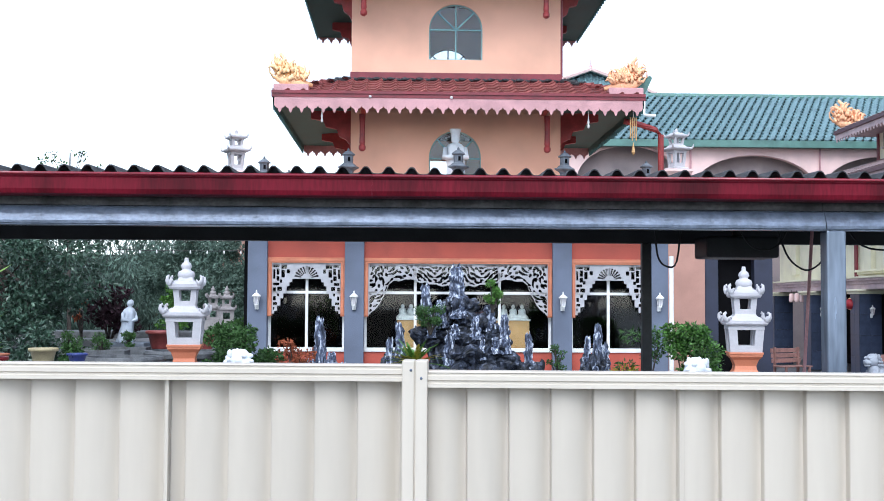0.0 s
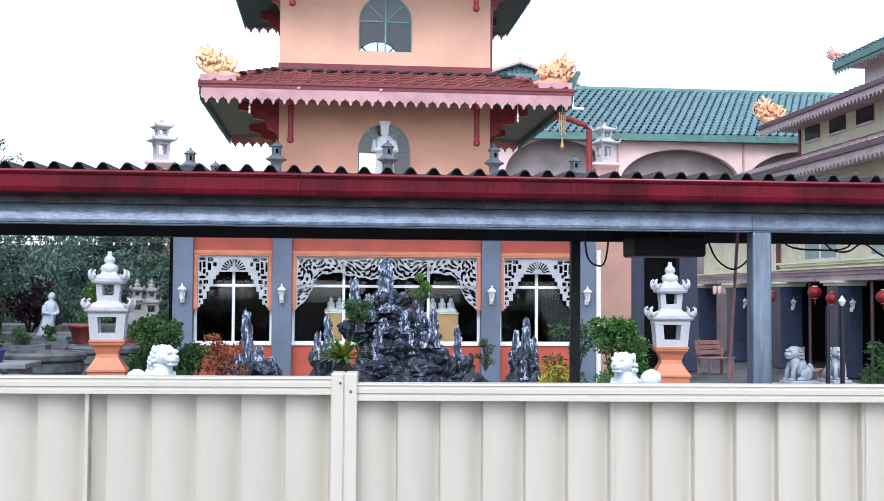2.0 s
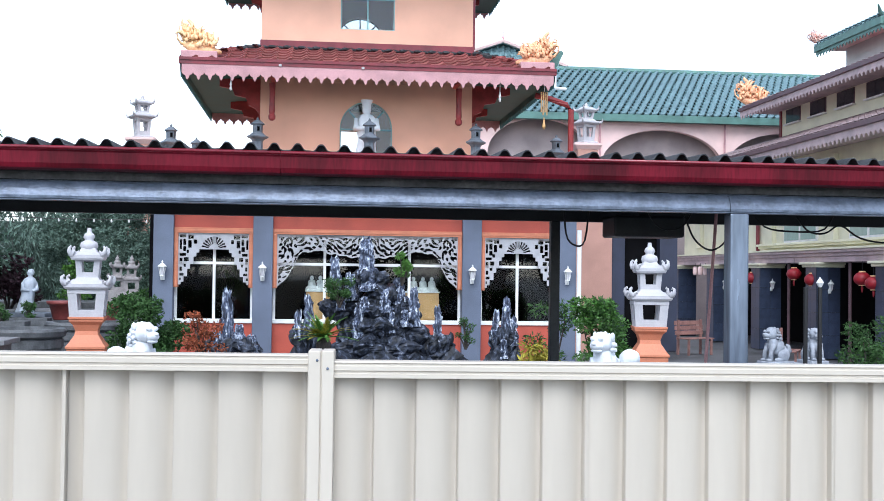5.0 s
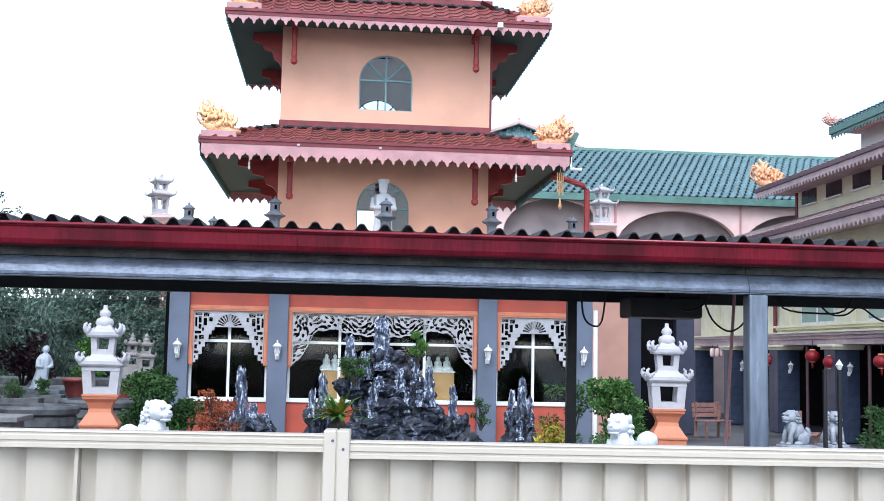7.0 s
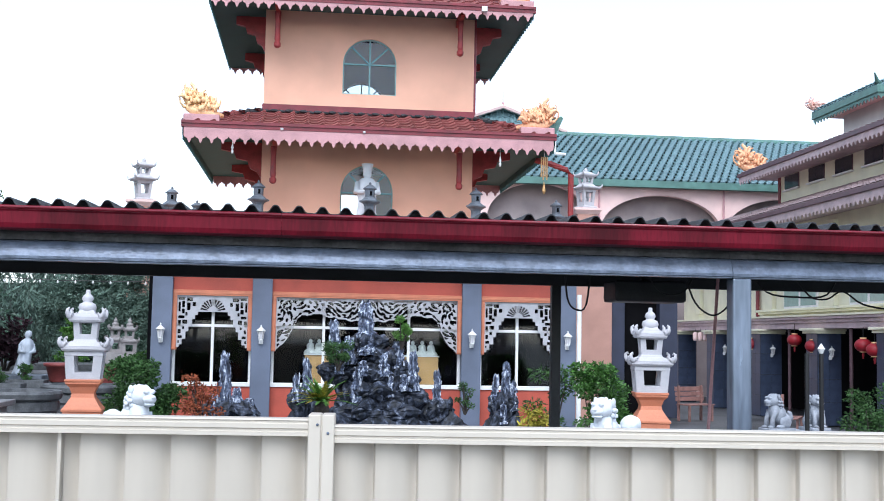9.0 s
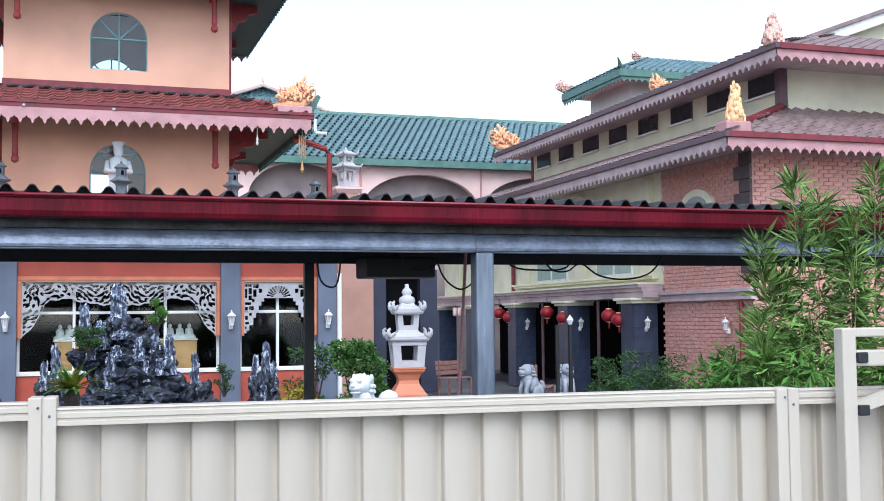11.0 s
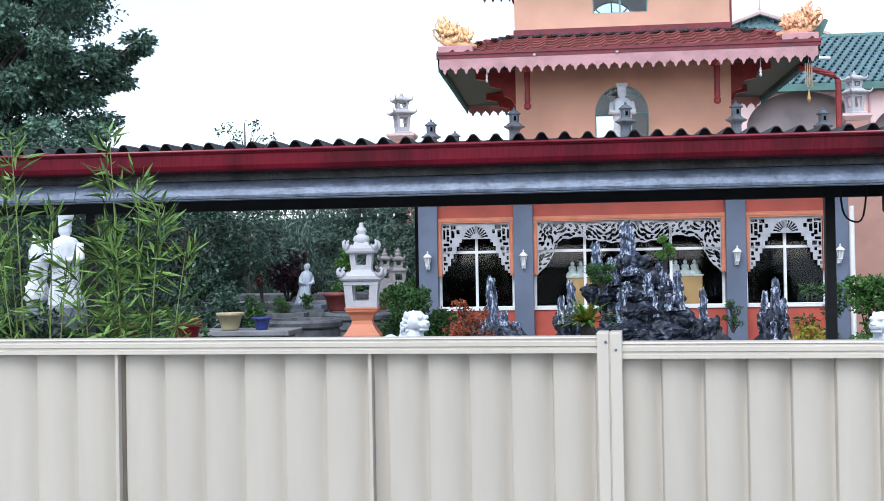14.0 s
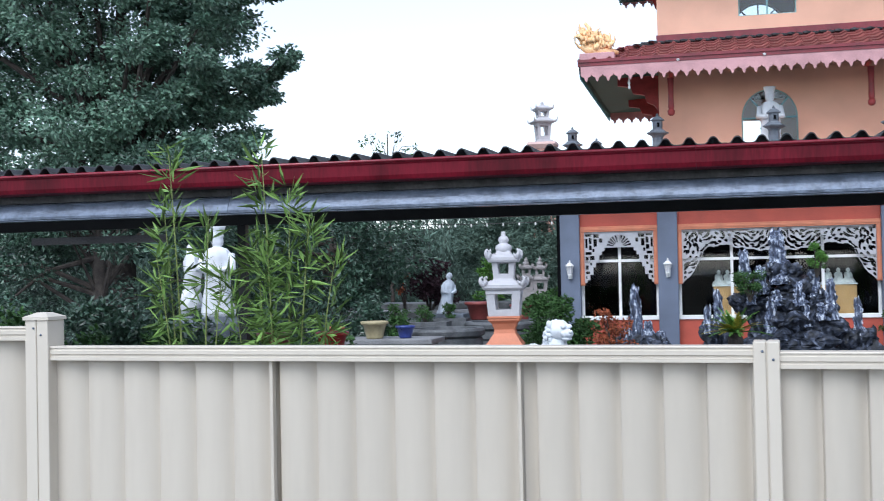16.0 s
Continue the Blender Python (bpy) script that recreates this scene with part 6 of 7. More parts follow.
def wall_lamp(at, rz=0.0, s=1.0):
    ob = thing("wall_lamp", "white carriage style wall lamp on a column", "wall lamp", at, rz, "wall lamps")
    part("back_plate", lathe([(0.035, -0.07), (0.04, 0.0), (0.02, 0.05)], 10, None, (0, -0.015, 0.0)), WHITE, ob)
    part("arm", tube([(0, -0.02, -0.02), (0, -0.06, -0.06), (0, -0.09, -0.03), (0, -0.09, 0.02)], 0.012, 6), WHITE, ob)
    part("lantern_glass", lathe([(0.035, 0.02), (0.058, 0.16)], 6, None, (0, -0.09, 0)), STONE, ob)
    part("lantern_cage", lathe([(0.04, 0.0), (0.04, 0.02), (0.025, 0.021)], 6, None, (0, -0.09, 0)), WHITE, ob)
    for k in range(6):
        a = math.pi * k / 3
        part("bar", tube([(0.037 * math.cos(a), -0.09 + 0.037 * math.sin(a), 0.02), (0.060 * math.cos(a), -0.09 + 0.060 * math.sin(a), 0.16)], 0.005, 4), WHITE, ob)
    part("cap", lathe([(0.078, 0.155), (0.078, 0.168), (0.03, 0.215), (0.012, 0.225), (0.016, 0.245), (0.004, 0.27)], 12, None, (0, -0.09, 0)), WHITE, ob)
    ob.scale = (s, s, s)
    return ob


lamp = wall_lamp((-2.71, 21.0, 1.94), 0, 1.05)
for x in (-0.92, 2.955, 4.765):
    copy_thing(lamp, pose(x, 21.0, 1.94))
for y in (24.0, 27.66, 31.36, 35.16):
    copy_thing(lamp, pose(13.4 - 0.3, y - 0.02, 1.75))
copy_thing(lamp, pose(13.38, 20.85, 1.72, 0, 0, -90))

wpart("white_downpipe", tube([(4.99, 20.96, 0), (4.99, 20.96, 2.9)], 0.045, 10), WHITE, pagoda)
wpart("red_downpipe", tube([(4.10, 20.9, 5.42), (4.40, 20.9, 5.36), (4.70, 20.9, 5.26), (4.79, 20.9, 5.16), (4.79, 20.9, 3.98)], 0.055, 10), RED_TRIM, pagoda)

# hanging bulbs and wind chimes under the first eave
for x, z, n in ((-1.48, 5.36, 1), (3.29, 5.30, 1), (4.10, 5.40, 4)):
    ch = thing("hanging_bulb" if n == 1 else "wind_chime", "small white hanging bulb under the eave" if n == 1 else "pale metal wind chime under the eave", "hanging lamp" if n == 1 else "wind chime", (x, 20.05, z))
    if n == 1:
        part("cord", tube([(0, 0, 0.25), (0, 0, 0)], 0.008, 5), WHITE, ch)
        part("bulb", lathe([(0.010, 0.02), (0.016, -0.02), (0.024, -0.05), (0.012, -0.08), (0.024, -0.11), (0.018, -0.15), (0.0, -0.16)], 10), WHITE, ch, "", True)
    else:
        part("cord", tube([(0, 0, 0.25), (0, 0, -0.05)], 0.006, 5), WHITE, ch)
        for k in range(n):
            part("rod", tube([((k - 1.5) * 0.035, 0, -0.05), ((k - 1.5) * 0.035, 0, -0.42 - 0.05 * (k % 2))], 0.011, 6), CARTON, ch)
        part("drop", lathe([(0.0, -0.74), (0.035, -0.68), (0.02, -0.6), (0.004, -0.5)], 8), CARTON, ch)
sp = part("spotlight", box(-0.05, 0.05, -0.05, 0.05, -0.05, 0.05, 0.012), WHITE)
sp.location = (2.98, 20.18, 8.06)
tagged(sp, "small white spotlight on the eave", "spotlight")
for x in (-0.62, 0.62 + 0.2):
    sp2 = part("spotlight", lathe([(0.02, 0), (0.032, 0.03), (0.0, 0.045)], 10), WHITE)
    sp2.location = (x, 19.86, 5.62)
    tagged(sp2, "small white spotlight on the eave", "spotlight", "spotlights")

# ---- cabinets and statuettes inside the pagoda ----
for x0, x1, ys in ((-0.12, 0.50, (-0.02, 0.14)), (1.66, 2.40, (1.92, 2.10, 2.27))):
    cb = thing("altar_cabinet", "tan wooden cabinet behind the window", "cabinet", ((x0 + x1) / 2, 21.75, 0.35), 0, "cabinets")
    w = (x1 - x0) / 2
    part("body", box(-w, w, -0.2, 0.2, 0, 1.325, 0.01), CARTON, cb)
    part("top", box(-w - 0.02, w + 0.02, -0.22, 0.22, 1.325, 1.35, 0.006), WHITE, cb)
    for x in ys:
        robed_statue("statuette", "small white seated statuette on a cabinet", (x, 21.68, 1.702), 0.28, 0, WHITE, True)
b = thing("altar_table", "dark altar table inside the pagoda", "table", (1.1, 23.5, 0.35))
part("top", box(-0.9, 0.9, -0.3, 0.3, 0.8, 0.86, 0.01), MAROON, b)
for sx in (-0.85, 0.79):
    part("leg", box(sx, sx + 0.06, -0.28, 0.28, 0, 0.8), MAROON, b)

# ---- things under the temple's colonnade ----


def red_lantern(at, r=0.2):
    ob = thing("paper_lantern", "round red paper lantern with gold tassel", "lantern", at, 0, "red paper lanterns")
    part("cord", tube([(0, 0, r * 0.9), (0, 0, r * 0.9 + 0.25)], 0.008, 5), BLACK, ob)
    bm = bmesh.new()
    bmesh.ops.create_uvsphere(bm, u_segments=24, v_segments=12, radius=r)
    for v in bm.verts:
        a = math.atan2(v.co.y, v.co.x)
        k = 1 + 0.035 * math.cos(12 * a)
        v.co = Vector((v.co.x * k, v.co.y * k, v.co.z * 0.85))
    part("shade", bm, RED_SILK, ob, "", True)
    for z in (0.8, -0.88):
        part("cap", lathe([(r * 0.4, z * r), (r * 0.4, z * r + 0.03)], 12), GOLD, ob)
    part("tassel", lathe([(0.02, -r * 0.9), (0.03, -r - 0.03), (0.015, -r - 0.13)], 8), RED_SILK, ob)
    return ob


rlant = red_lantern((12.8, 32.0, 2.05), 0.19)
for y, z in ((32.8, 2.18), (29.1, 2.17), (28.0, 2.02), (25.3, 2.06), (24.75, 1.96)):
    copy_thing(rlant, pose(12.8, y, z))
for y in (37.0, 36.5, 36.0):
    pl = thing("paper_lantern", "small pale pink paper lantern under the porch", "lantern", (12.8, y, 2.28), 0, "small paper lanterns")
    part("cord", tube([(0, 0, 0.12), (0, 0, 0.24)], 0.006, 5), BLACK, pl)
    part("shade", lathe([(0.06, -0.16), (0.085, -0.10), (0.085, 0.08), (0.05, 0.13)], 12), PALE_PINK, pl, "", True)
for x, y in ((13.05, 30.0), (13.05, 26.4), (13.05, 34.0)):
    wpart("porch_post", tube([(x, y, 0), (x, y, 2.47)], 0.045, 8), DARK_MAUVE, temple)


BENCH = mat("faded_pink_brown_timber", (0.28, 0.15, 0.13), 0.7, var=0.15, scale=8)


def bench(at, rz):
    ob = thing("garden_bench", "pinkish slatted garden bench", "bench", at, rz, "benches")
    for k in range(3):
        part("seat_slat", box(-0.5, 0.5, -0.2 + k * 0.14, -0.08 + k * 0.14, 0.42, 0.45, 0.006), BENCH, ob)
    for k in range(3):
        part("back_slat", box(-0.5, 0.5, 0.22 + k * 0.02, 0.245 + k * 0.02, 0.52 + k * 0.13, 0.63 + k * 0.13, 0.006), BENCH, ob)
    for x in (-0.42, 0.38):
        part("leg", box(x, x + 0.05, -0.2, -0.15, 0, 0.42), BENCH, ob)
        part("leg", box(x, x + 0.05, 0.2, 0.26, 0, 0.92), BENCH, ob)
    return ob


bn = bench((10.05, 29.0, 0), 25)
copy_thing(bn, pose(10.6, 24.3, 0, 0, 0, 60))
lean = part("leaning_pole", tube([(3.15, 9.05, 0.0), (3.285, 8.95, 2.58)], 0.014, 8), PINK)
tagged(lean, "thin pinkish wooden pole leaning on the carport", "pole")
for x in (9.30, 9.585):
    st = thing("post_lamp", "black metal post by the temple steps", "post lamp", (x, 20.6, 0), 0, "post lamps")
    part("post", tube([(0, 0, 0), (0, 0, 1.88)], 0.045, 8), BLACK, st)
    if x > 9.4:
        part("lamp_cap", lathe([(0.03, 1.88), (0.055, 1.93), (0.075, 1.97), (0.0, 2.08)], 8), WHITE, st)

# cables under the carport
for pts in ([(1.93, 8.6, 2.66), (1.95, 8.6, 2.36), (2.02, 8.6, 2.27), (2.10, 8.6, 2.31), (2.14, 8.6, 2.66)],
            [(2.86, 8.6, 2.66), (2.95, 8.6, 2.38), (3.05, 8.6, 2.27), (3.15, 8.6, 2.255), (3.26, 8.6, 2.37), (3.30, 8.6, 2.66)],
            [(3.40, 8.6, 2.62), (3.55, 8.6, 2.44), (3.80, 8.6, 2.405), (4.05, 8.6, 2.43), (4.15, 8.6, 2.62)],
            [(3.75, 8.6, 2.62), (3.90, 8.6, 2.42), (4.05, 8.6, 2.395), (4.18, 8.6, 2.46), (4.35, 8.6, 2.36), (4.60, 8.6, 2.33), (4.85, 8.6, 2.40), (5.0, 8.6, 2.62)],
            [(2.55, 8.6, 2.64), (2.66, 8.6, 2.45), (2.78, 8.6, 2.40), (2.90, 8.6, 2.45), (3.0, 8.6, 2.64)]):
    fine = [Vector(p) for p in pts]
    smooth = []
    for i in range(len(fine) - 1):
        p0, p1, p2, p3 = fine[max(0, i - 1)], fine[i], fine[i + 1], fine[min(len(fine) - 1, i + 2)]
        for t in (0, 0.25, 0.5, 0.75):
            smooth.append(0.5 * ((2 * p1) + (p2 - p0) * t + (2 * p0 - 5 * p1 + 4 * p2 - p3) * t * t + (3 * p1 - p0 - 3 * p2 + p3) * t ** 3))
    smooth.append(fine[-1])
    o = part("hanging_cable", tube(smooth, 0.0075, 6), BLACK, None, "", True)
    tagged(o, "black cable looped under the carport roof", "cable", "cables")
fl = thing("ceiling_fan_box", "dusty dark box fixed under the carport roof", "fixture", (2.68, 9.0, 2.42))
part("housing", box(-0.29, 0.29, -0.2, 0.2, -0.07, 0.10, 0.02), DARK_STEEL, fl)
part("bracket", box(-0.03, 0.03, -0.03, 0.03, 0.10, 0.30), DARK_STEEL, fl)
wpart("fascia_board", box(-6.45, -5.05, 9.50, 9.53, 2.365, 2.435, 0.006), CONCRETE, carport, "pale grey board under the roof")

# ---- bamboo in front of the carport ----


def bamboo(label, at, canes, seed, leaf=0.12, per=34, material=None):
    rng = np.random.default_rng(seed)
    ob = thing("bamboo_clump", label, "bamboo", at, 0, "bamboo clumps")
    P, N = [], []
    for x, y, h, lx in canes:
        pts = []
        for k in range(9):
            t = k / 8
            pts.append(Vector((x + lx * t ** 2, y + 0.03 * math.sin(3 * t + x * 9), h * t)))
        part("cane", tube(pts, [0.011 - 0.009 * k / 8 for k in range(9)], 6), CANE, ob)
        for k in range(per):
            t = rng.uniform(0.38, 1.0) ** 0.8
            c = Vector((x + lx * t * t, y, h * t))
            a = rng.uniform(0, 2 * math.pi)
            out = rng.uniform(0.01, 0.13) * (1.2 - t)
            tw = np.array([c.x + out * math.cos(a), c.y + out * math.sin(a), c.z + out * 0.35])
            for j in range(3):
                P.append(tw + rng.normal(0, 0.012, 3))
                N.append(np.array([math.cos(a) * 0.9, math.sin(a) * 0.9, 0.75 if t > 0.85 else rng.uniform(-0.5, 0.55)]))
    part("foliage", leaf_cloud("foliage", np.array(P), np.array(N), leaf, material or LEAF_BAMBOO, 0.125, 0.5), None, ob)
    return ob


bamboo("slender bamboo with narrow drooping leaves", (-2.95, 5.6, 0), [(0.0, 0, 2.76, -0.08), (-0.05, 0.06, 2.45, -0.10), (0.06, 0.05, 2.35, 0.08), (0.03, -0.05, 2.15, -0.16), (0.10, 0.0, 2.05, 0.14)], 31, 0.125, 46)
bamboo("bright green bamboo with narrow leaves", (-2.42, 5.6, 0), [(0.0, 0, 2.72, -0.06), (0.03, 0.06, 2.50, 0.05), (0.08, 0.0, 2.35, 0.14), (-0.05, 0.05, 2.30, -0.08), (0.14, 0.05, 2.10, 0.20), (0.02, -0.05, 2.15, -0.03), (-0.10, 0.02, 1.98, -0.16)], 32, 0.135, 66)
bamboo("bright green bamboo with narrow leaves", (4.60, 6.0, 0), [(-0.05, 0, 2.85, -0.12), (0.05, 0.06, 2.75, 0.0), (0.2, 0.0, 2.65, 0.08), (-0.22, 0.05, 2.45, -0.18), (0.4, 0.05, 2.95, 0.10), (0.62, 0.0, 2.8, 0.1), (0.3, 0.1, 2.5, 0.0), (-0.12, 0.1, 2.3, -0.1), (0.8, 0.0, 2.6, 0.1), (-0.30, 0.0, 2.0, -0.15)], 33, 0.15, 190)
shrub("low_shrub", "mixed green shrub behind the fence", (4.1, 5.9, 0.0), 0.62, 2.0, LEAF_BRIGHT, 0.09, 90, 22, 41, aspect=0.22)
shrub("low_shrub", "mixed green shrub behind the fence", (5.2, 6.1, 0.0), 0.6, 2.1, LEAF_BRIGHT, 0.09, 90, 22, 42, aspect=0.22)

for x, y, h, sd in ((-4.9, 10.4, 1.5, 90), (-5.7, 10.7, 1.62, 91), (-6.5, 10.5, 1.6, 92), (-7.4, 10.8, 1.7, 93), (-8.3, 10.6, 1.75, 94)):
    shrub("border_shrub", "dark green border shrub under the carport edge", (x, y, 0), 0.45, h, LEAF_MID, 0.08, 120, 20, sd, group="border shrubs")
# ---- garden on the left ----


def pot(at, r, h, material, label):
    ob = part("flower_pot", lathe([(r * 0.62, 0), (r * 0.66, 0.02), (r * 0.9, h * 0.8), (r * 1.05, h * 0.82), (r * 1.08, h * 0.98), (r * 1.0, h), (r * 0.88, h - 0.02), (r * 0.8, h * 0.6)], 24), material, None, "", True)
    ob.matrix_basis = pose(*at)
    return tagged(ob, label, "pot", "flower pots")


CREAM_POT = mat("cream_glazed_pot", (0.45, 0.38, 0.22), 0.5, var=0.1, scale=5)
BLUE_POT = mat("blue_glazed_pot", (0.03, 0.05, 0.22), 0.3, var=0.15, scale=5)
BROWN_POT = mat("brown_red_pot", (0.22, 0.05, 0.045), 0.5, var=0.15, scale=5)
table = thing("stone_table", "long grey concrete garden table holding pots", "table", (-4.6, 15.2, 0))
part("top", box(-0.95, 0.75, -0.4, 0.4, 1.06, 1.13, 0.012), CONCRETE, table)
for x in (-0.8, 0.5):
    part("support", box(x, x + 0.16, -0.32, 0.32, 0, 1.06, 0.01), CONCRETE, table)
pot((-4.73, 15.05, 1.134), 0.18, 0.24, CREAM_POT, "cream glazed pot on a concrete table")
pot((-4.30, 15.1, 1.134), 0.13, 0.17, BLUE_POT, "blue glazed pot on a concrete table")
pot((-5.35, 15.2, 1.134), 0.12, 0.16, TERRACOTTA, "terracotta pot on a concrete table")
pot((-4.45, 21.0, 1.13), 0.27, 0.34, BROWN_POT, "brown red glazed bonsai pot")
pot((-3.55, 20.4, 1.13), 0.2, 0.30, BROWN_POT, "brown red glazed bonsai pot")
for x, w in ((-6.4, 0.12), (-6.9, 0.12), (-3.0, 0.10)):
    pot((x, 12.6 if x < -6 else 9.9, 1.02 if x < -6 else 1.12), w, 0.17, TERRACOTTA, "small terracotta pot on a stone block")
    o = part("stone_block", box(-0.2, 0.2, -0.2, 0.2, 0, 1.02 if x < -6 else 1.12, 0.01), CONCRETE)
    o.location = (x, 12.6 if x < -6 else 9.9, 0)
    tagged(o, "rough concrete block under a pot", "block", "blocks")
for x, y, r, m_, lb in ((-3.58, 9.9, 0.15, mat("bright_red_pot", (0.36, 0.02, 0.025), 0.4, var=0.12, scale=5), "red glazed pot behind bamboo"), (-4.15, 9.9, 0.16, BROWN_POT, "brown red pot behind bamboo")):
    pot((x, y, 1.30), r, 0.20, m_, lb)
    o = part("stone_block", box(-0.2, 0.2, -0.2, 0.2, 0, 1.30, 0.01), CONCRETE)
    o.location = (x, y, 0)
    tagged(o, "rough concrete block under a pot", "block", "blocks")
rim = mat("dark_pond_stone", (0.10, 0.105, 0.11), 0.6, var=0.25, scale=6, bump=0.4)
for x, y, r in ((-4.25, 17.3, 0.62), (-3.75, 19.6, 0.68)):
    pd = thing("stone_basin", "round dark stone basin with stepped rim", "basin", (x, y, 0), 0, "stone basins")
    part("wall", lathe([(r * 0.9, 0), (r * 0.9, 0.85), (r * 0.95, 0.88), (r * 0.95, 1.0), (r * 0.9, 1.02)], 32), rim, pd)
    part("rim", lathe([(r * 0.92, 1.02), (r, 1.05), (r * 1.02, 1.12), (r * 0.98, 1.16), (r * 0.82, 1.16), (r * 0.80, 1.06)], 32), rim, pd)
for x, y, w in ((-5.05, 19.2, 0.42), (-5.75, 19.8, 0.45), (-4.95, 20.6, 0.36)):
    pt = thing("bonsai_tray", "long grey stone bonsai tray with low greenery", "planter", (x, y, 0), 0, "bonsai trays")
    part("stand", box(-w * 0.7, w * 0.7, -0.12, 0.12, 0, 1.02, 0.01), CONCRETE, pt)
    tray = bmesh.new()
    for a, b_, c, d in ((-w, w, -0.2, -0.17), (-w, w, 0.17, 0.2), (-w, -w + 0.03, -0.17, 0.17), (w - 0.03, w, -0.17, 0.17)):
        box(a, b_, c, d, 1.04, 1.18, 0.006, tray)
    box(-w + 0.03, w - 0.03, -0.17, 0.17, 1.02, 1.12, 0, tray)
    part("tray", tray, rim, pt)
    shrub("bonsai_plant", "low bonsai greenery in a stone tray", (x, y, 1.12), w * 0.55, 0.34, LEAF_MID, 0.045, 60, 10, int(-x * 10), "bonsai", "tray plants")
ledge2 = thing("garden_terrace", "long low stone garden terrace with planted beds", "terrace", (-6.2, 23.5, 0))
for k, (y, z, x0, x1) in enumerate(((-2.6, 1.12, -1.2, 3.2), (-1.0, 1.24, -1.8, 3.0), (1.0, 1.36, -2.4, 2.9))):
    part("step", box(x0, x1, y, y + 1.4, 0, z, 0.02), CONCRETE if k % 2 else rim, ledge2)
shrub("small_conifer", "small soft green conical conifer", (-4.75, 23.6, 1.24), 0.34, 1.15, LEAF_BRIGHT, 0.06, 130, 16, 50)
shrub("dark_maple", "dark maroon leafed garden maple", (-6.0, 23.3, 1.12), 0.62, 1.25, LEAF_MAROON, 0.09, 150, 22, 51)
shrub("orange_flowers", "small orange flowering plant", (-6.35, 22.6, 1.24), 0.16, 0.85, LEAF_ORANGE, 0.07, 24, 6, 52)
for x, y, r, h, m_, sd in ((-6.4, 18.5, 0.7, 1.5, LEAF_DARK, 53), (-5.5, 18.3, 0.5, 1.35, LEAF_MID, 54), (-7.6, 17.5, 0.9, 1.9, LEAF_DARK, 55), (-5.2, 16.3, 0.4, 1.75, LEAF_DARK, 56), (-7.2, 12.2, 0.75, 1.9, LEAF_DARK, 57), (-8.4, 12.2, 0.8, 1.7, LEAF_MID, 58), (-3.4, 22.4, 0.6, 1.75, LEAF_MID, 59), (-4.6, 12.3, 0.5, 1.35, LEAF_MID, 60), (-9.6, 13.0, 0.9, 2.0, LEAF_DARK, 61), (-5.0, 11.6, 0.4, 1.4, LEAF_DARK, 62), (-3.3, 12.0, 0.3, 0.95, LEAF_MID, 64), (-5.75, 11.2, 0.45, 1.65, LEAF_DARK, 65), (-6.5, 11.2, 0.4, 1.9, LEAF_DARK, 66)):
    shrub("garden_shrub", "dense green garden shrub", (x, y, 0), r, h, m_, 0.085, 150, 24, sd, group="garden shrubs")


def spread(rng, n, x, y, z, r):
    return [((float(rng.uniform(*x)), float(rng.uniform(*y)), float(rng.uniform(*z))), float(rng.uniform(*r))) for _ in range(n)]


rng = np.random.default_rng(70)
# broad tree over the garden, its foliage dipping behind the statue and shrubs
tree("garden_tree", "broad dark leafed garden tree", (-7.2, 20.5, 0), 2.3, 0.13, [c for c in spread(rng, 60, (-2.4, 1.7), (-1.2, 1.2), (1.55, 3.9), (0.35, 0.6))], 380, 0.095, LEAF_DARK, 71)
tree("garden_tree", "broad dark leafed garden tree", (-10.4, 17.5, 0), 2.2, 0.16, [c for c in spread(rng, 60, (-2.4, 2.2), (-1.2, 1.2), (1.3, 4.0), (0.4, 0.65)) if c[0][2] > 3.0 or not -0.5 < c[0][0] < 0.9], 380, 0.095, LEAF_DARK, 72)
# tall tree rising over the carport roof
big = []
for i in range(540):
    z = float(rng.uniform(2.6, 12.5))
    edge = 3.62 - 0.32 * math.sin(z * 2.3) + 0.25 * math.sin(z * 7)
    x = edge - (edge + 5.5) * float(rng.random()) ** 1.35
    r = float(rng.uniform(0.4, 0.85)) * (0.55 if x > edge - 0.8 else 1.0)
    big.append(((x - r * 0.4, float(rng.uniform(-2.4, 2.4)), z), r))
tree("tall_tree", "tall broad dark green tree behind the carport", (-13.9, 24.5, 0), 4.6, 0.32, big, 440, 0.125, LEAF_TALL, 73, limbs=40, squash=0.5)
# light twigs seen over the roof
sap = [c for c in spread(rng, 16, (-0.75, 0.75), (-0.4, 0.4), (4.6, 5.45), (0.08, 0.16))]
tree("young_tree", "thin young tree with sparse leaves", (-7.65, 26.0, 0), 3.6, 0.05, sap, 14, 0.09, LEAF_MID, 74, limbs=16)
# belt of conifers that closes the garden
belt = thing("conifer_belt", "dense belt of dark conifers behind the garden", "trees", (-12, 33, 0), 0, "", "stuff")
cl = []
for i in range(560):
    x = float(rng.uniform(-22, 10.5))
    cl.append(((x, float(rng.uniform(-1.0, 1.2)), float(rng.uniform(0.2, (3.9 if x < 5.5 else 3.4) + 0.5 * math.sin(x * 1.9) + 0.4 * math.sin(x * 5.3 + 1)))), float(rng.uniform(0.4, 0.8))))
P, N = clump_points(rng, cl, 200, 1.3, 0.3)
part("foliage", leaf_cloud("foliage", P, N - [0, 0, 1.2], 0.20, LEAF_FAR, 0.22, 0.5), None, belt)
bm = bmesh.new()
for i in range(40):
    x = -21 + i * 0.8
    tube([(x, 0.3, 0), (x + 0.1, 0.3, 3.6)], [0.09, 0.03], 6, bm)
part("trunks", bm, BARK, belt)
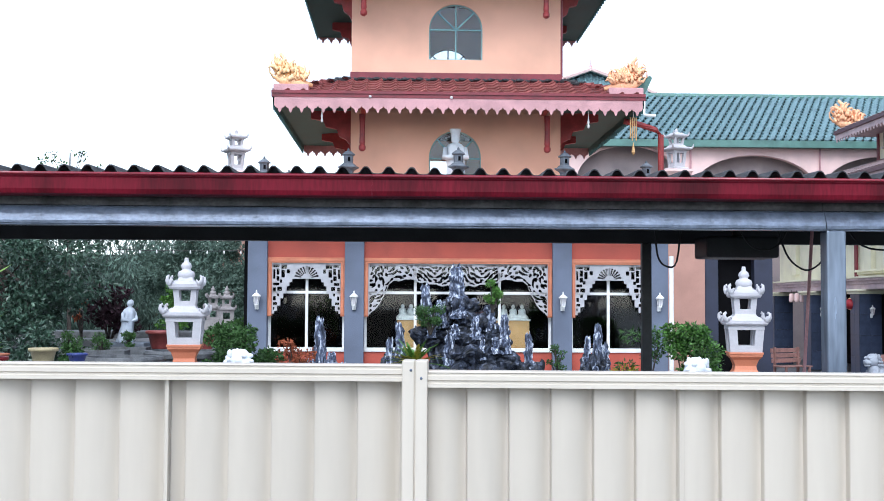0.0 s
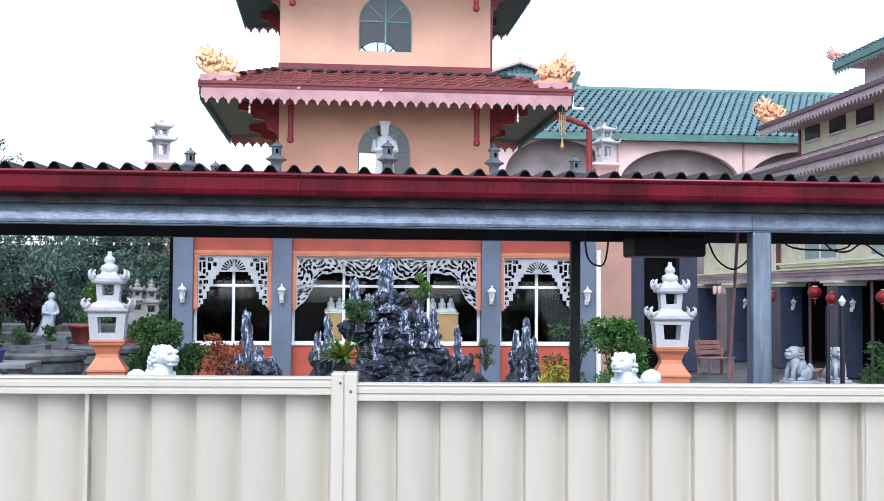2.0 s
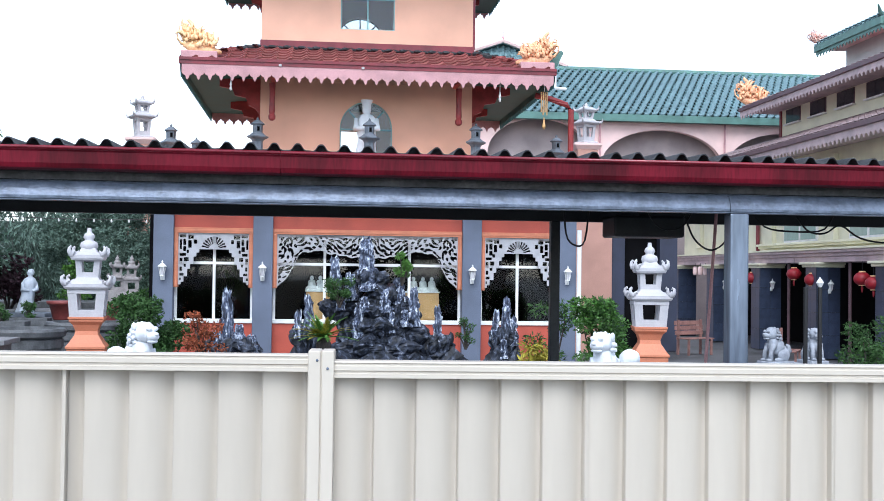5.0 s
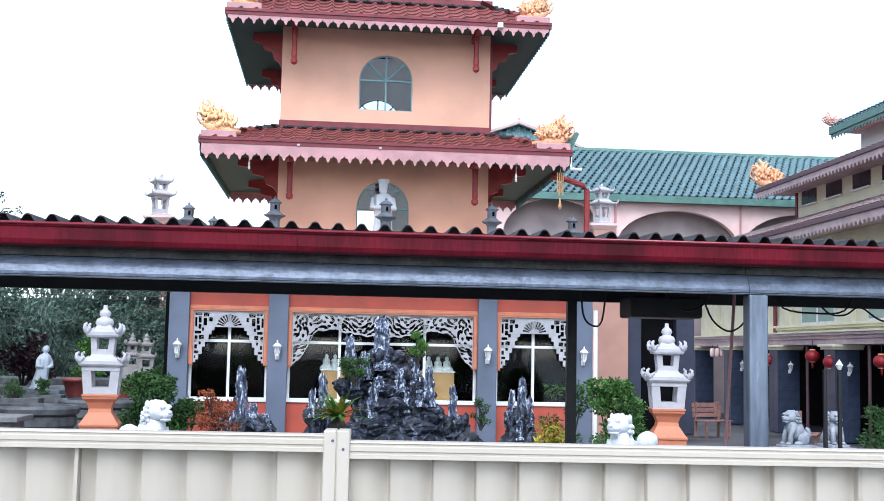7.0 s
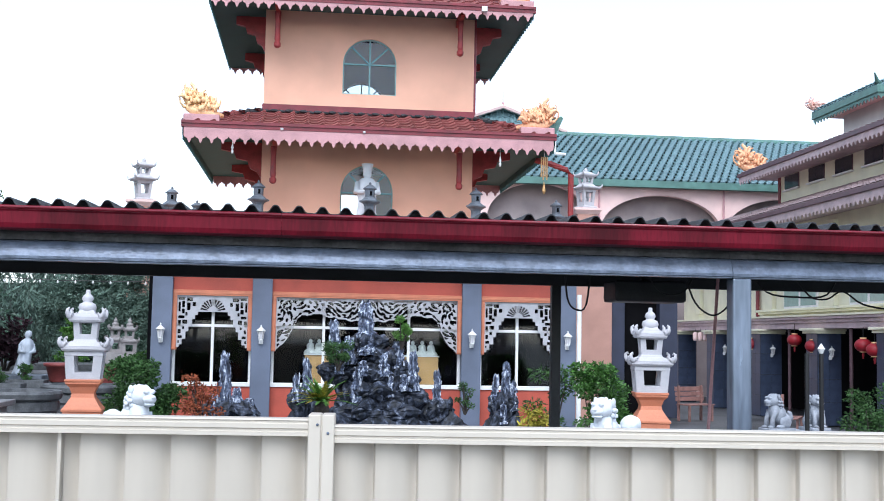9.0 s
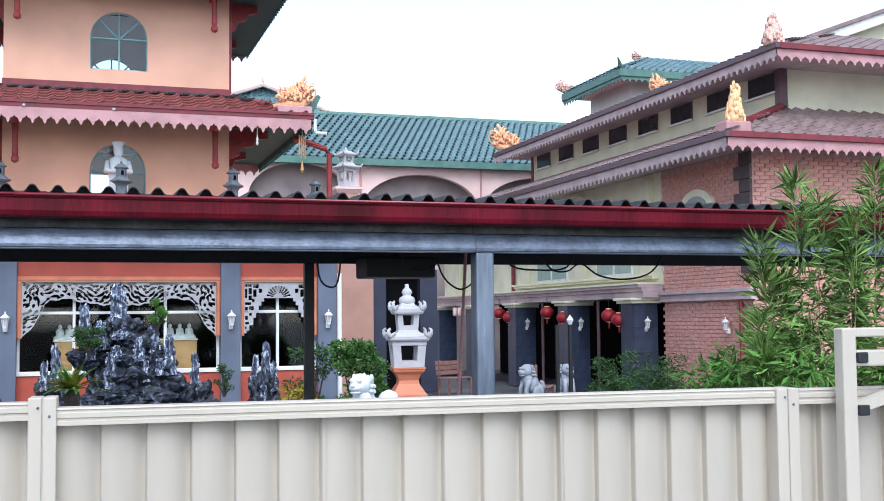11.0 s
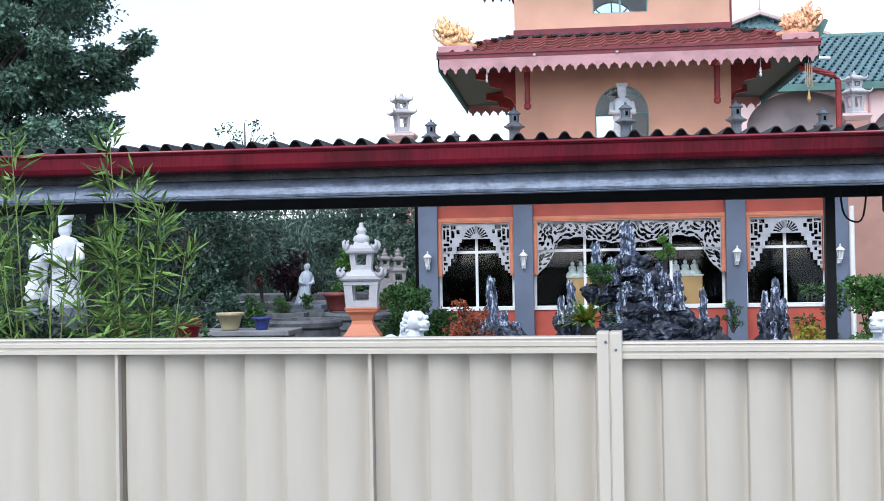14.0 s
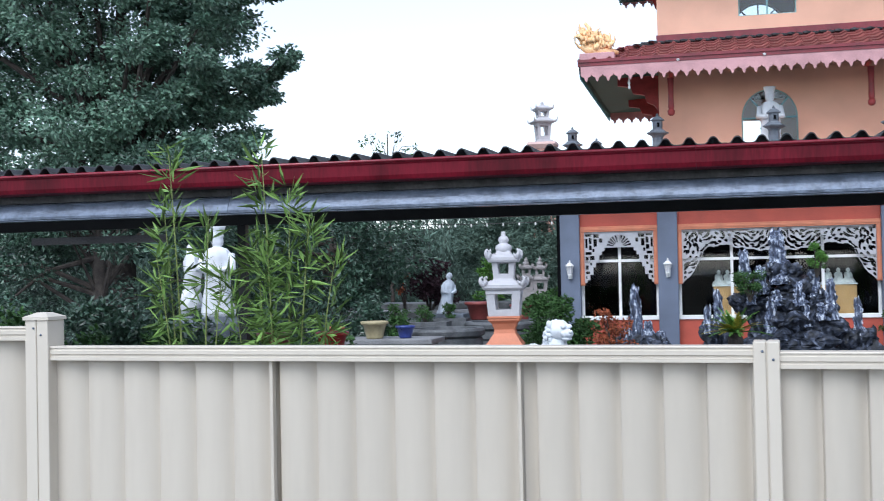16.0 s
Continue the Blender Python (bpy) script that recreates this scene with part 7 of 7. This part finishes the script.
for x, y, h, sd in ((-4.3, 27.6, 3.8, 81), (-5.0, 28.0, 4.0, 82), (-3.6, 27.4, 3.6, 83), (-3.0, 28.2, 3.7, 84), (-5.9, 28.4, 3.7, 85)):
    shrub("tall_conifer", "tall dark green garden conifer", (x, y, 0), 0.75, h, LEAF_FAR, 0.10, 380, 46, sd, "conifer", "conifers", 0.3)
# added dark backdrop that blocks sky gaps between the leaves and the horizon
wall_back = part("backdrop_wall", box(-32, 2.5, 36, 36.25, 0, 3.5, 0.01), mat("dark_green_backdrop", (0.045, 0.06, 0.05), 0.9, var=0.3, scale=0.8, bump=0.4))
tagged(wall_back, "dark green backdrop wall added behind the trees", "wall", kind="structure")
# string of lights across the garden
st = thing("string_lights", "string of small white hanging lights", "string lights", (-4.4, 24.5, 3.1))
part("wire", tube([(-2.2, 0, 0.04), (-1.0, 0, 0.0), (0.4, 0, 0.0), (1.5, 0, 0.05)], 0.008, 5), BLACK, st)
for k in range(10):
    part("bulb", lathe([(0.008, 0), (0.018, -0.03), (0.022, -0.06), (0.0, -0.08)], 8, None, (-2.0 + k * 0.36, 0, 0.01)), WHITE, st)

# ---- bricks of the temple corner ----
bmesh_brick = mesh_of("brick", box(-0.113, 0.113, -0.012, 0.012, -0.036, 0.036, 0.004), BRICK)
front = wpart("brick_facing", box(TX + 0.3, 24.0, TY + 0.052, TY + 0.06, 0, 5.4), MORTAR, temple)
count = 0
V, F = [], []
src_v, src_f = [v.co.copy() for v in bmesh_brick.vertices], [tuple(p.vertices) for p in bmesh_brick.polygons]


def lay(m, single):
    if single:
        o = part("brick", bmesh_brick, None, front)
        o.matrix_basis = m
    else:
        n = len(V)
        V.extend(m @ v for v in src_v)
        F.extend(tuple(i + n for i in f) for f in src_f)


for course in range(62):
    z = 0.05 + course * 0.086
    for k in range(28):
        x = TX + 0.12 + k * 0.24 + (0.12 if course % 2 else 0)
        near = z > 4.15 and x < 18.2
        lay(pose(x, TY + 0.045 + random.uniform(-0.003, 0.003), z), near and count < 290)
        count += near
    for k in range(15):
        y = TY + 0.2 + k * 0.24 + (0.12 if course % 2 else 0)
        lay(pose(TX + 0.052, y, z, 0, 0, 90), False)
rest = part("brickwork", sheet_mesh("brickwork", V, F, BRICK), None, front, kind="stuff")
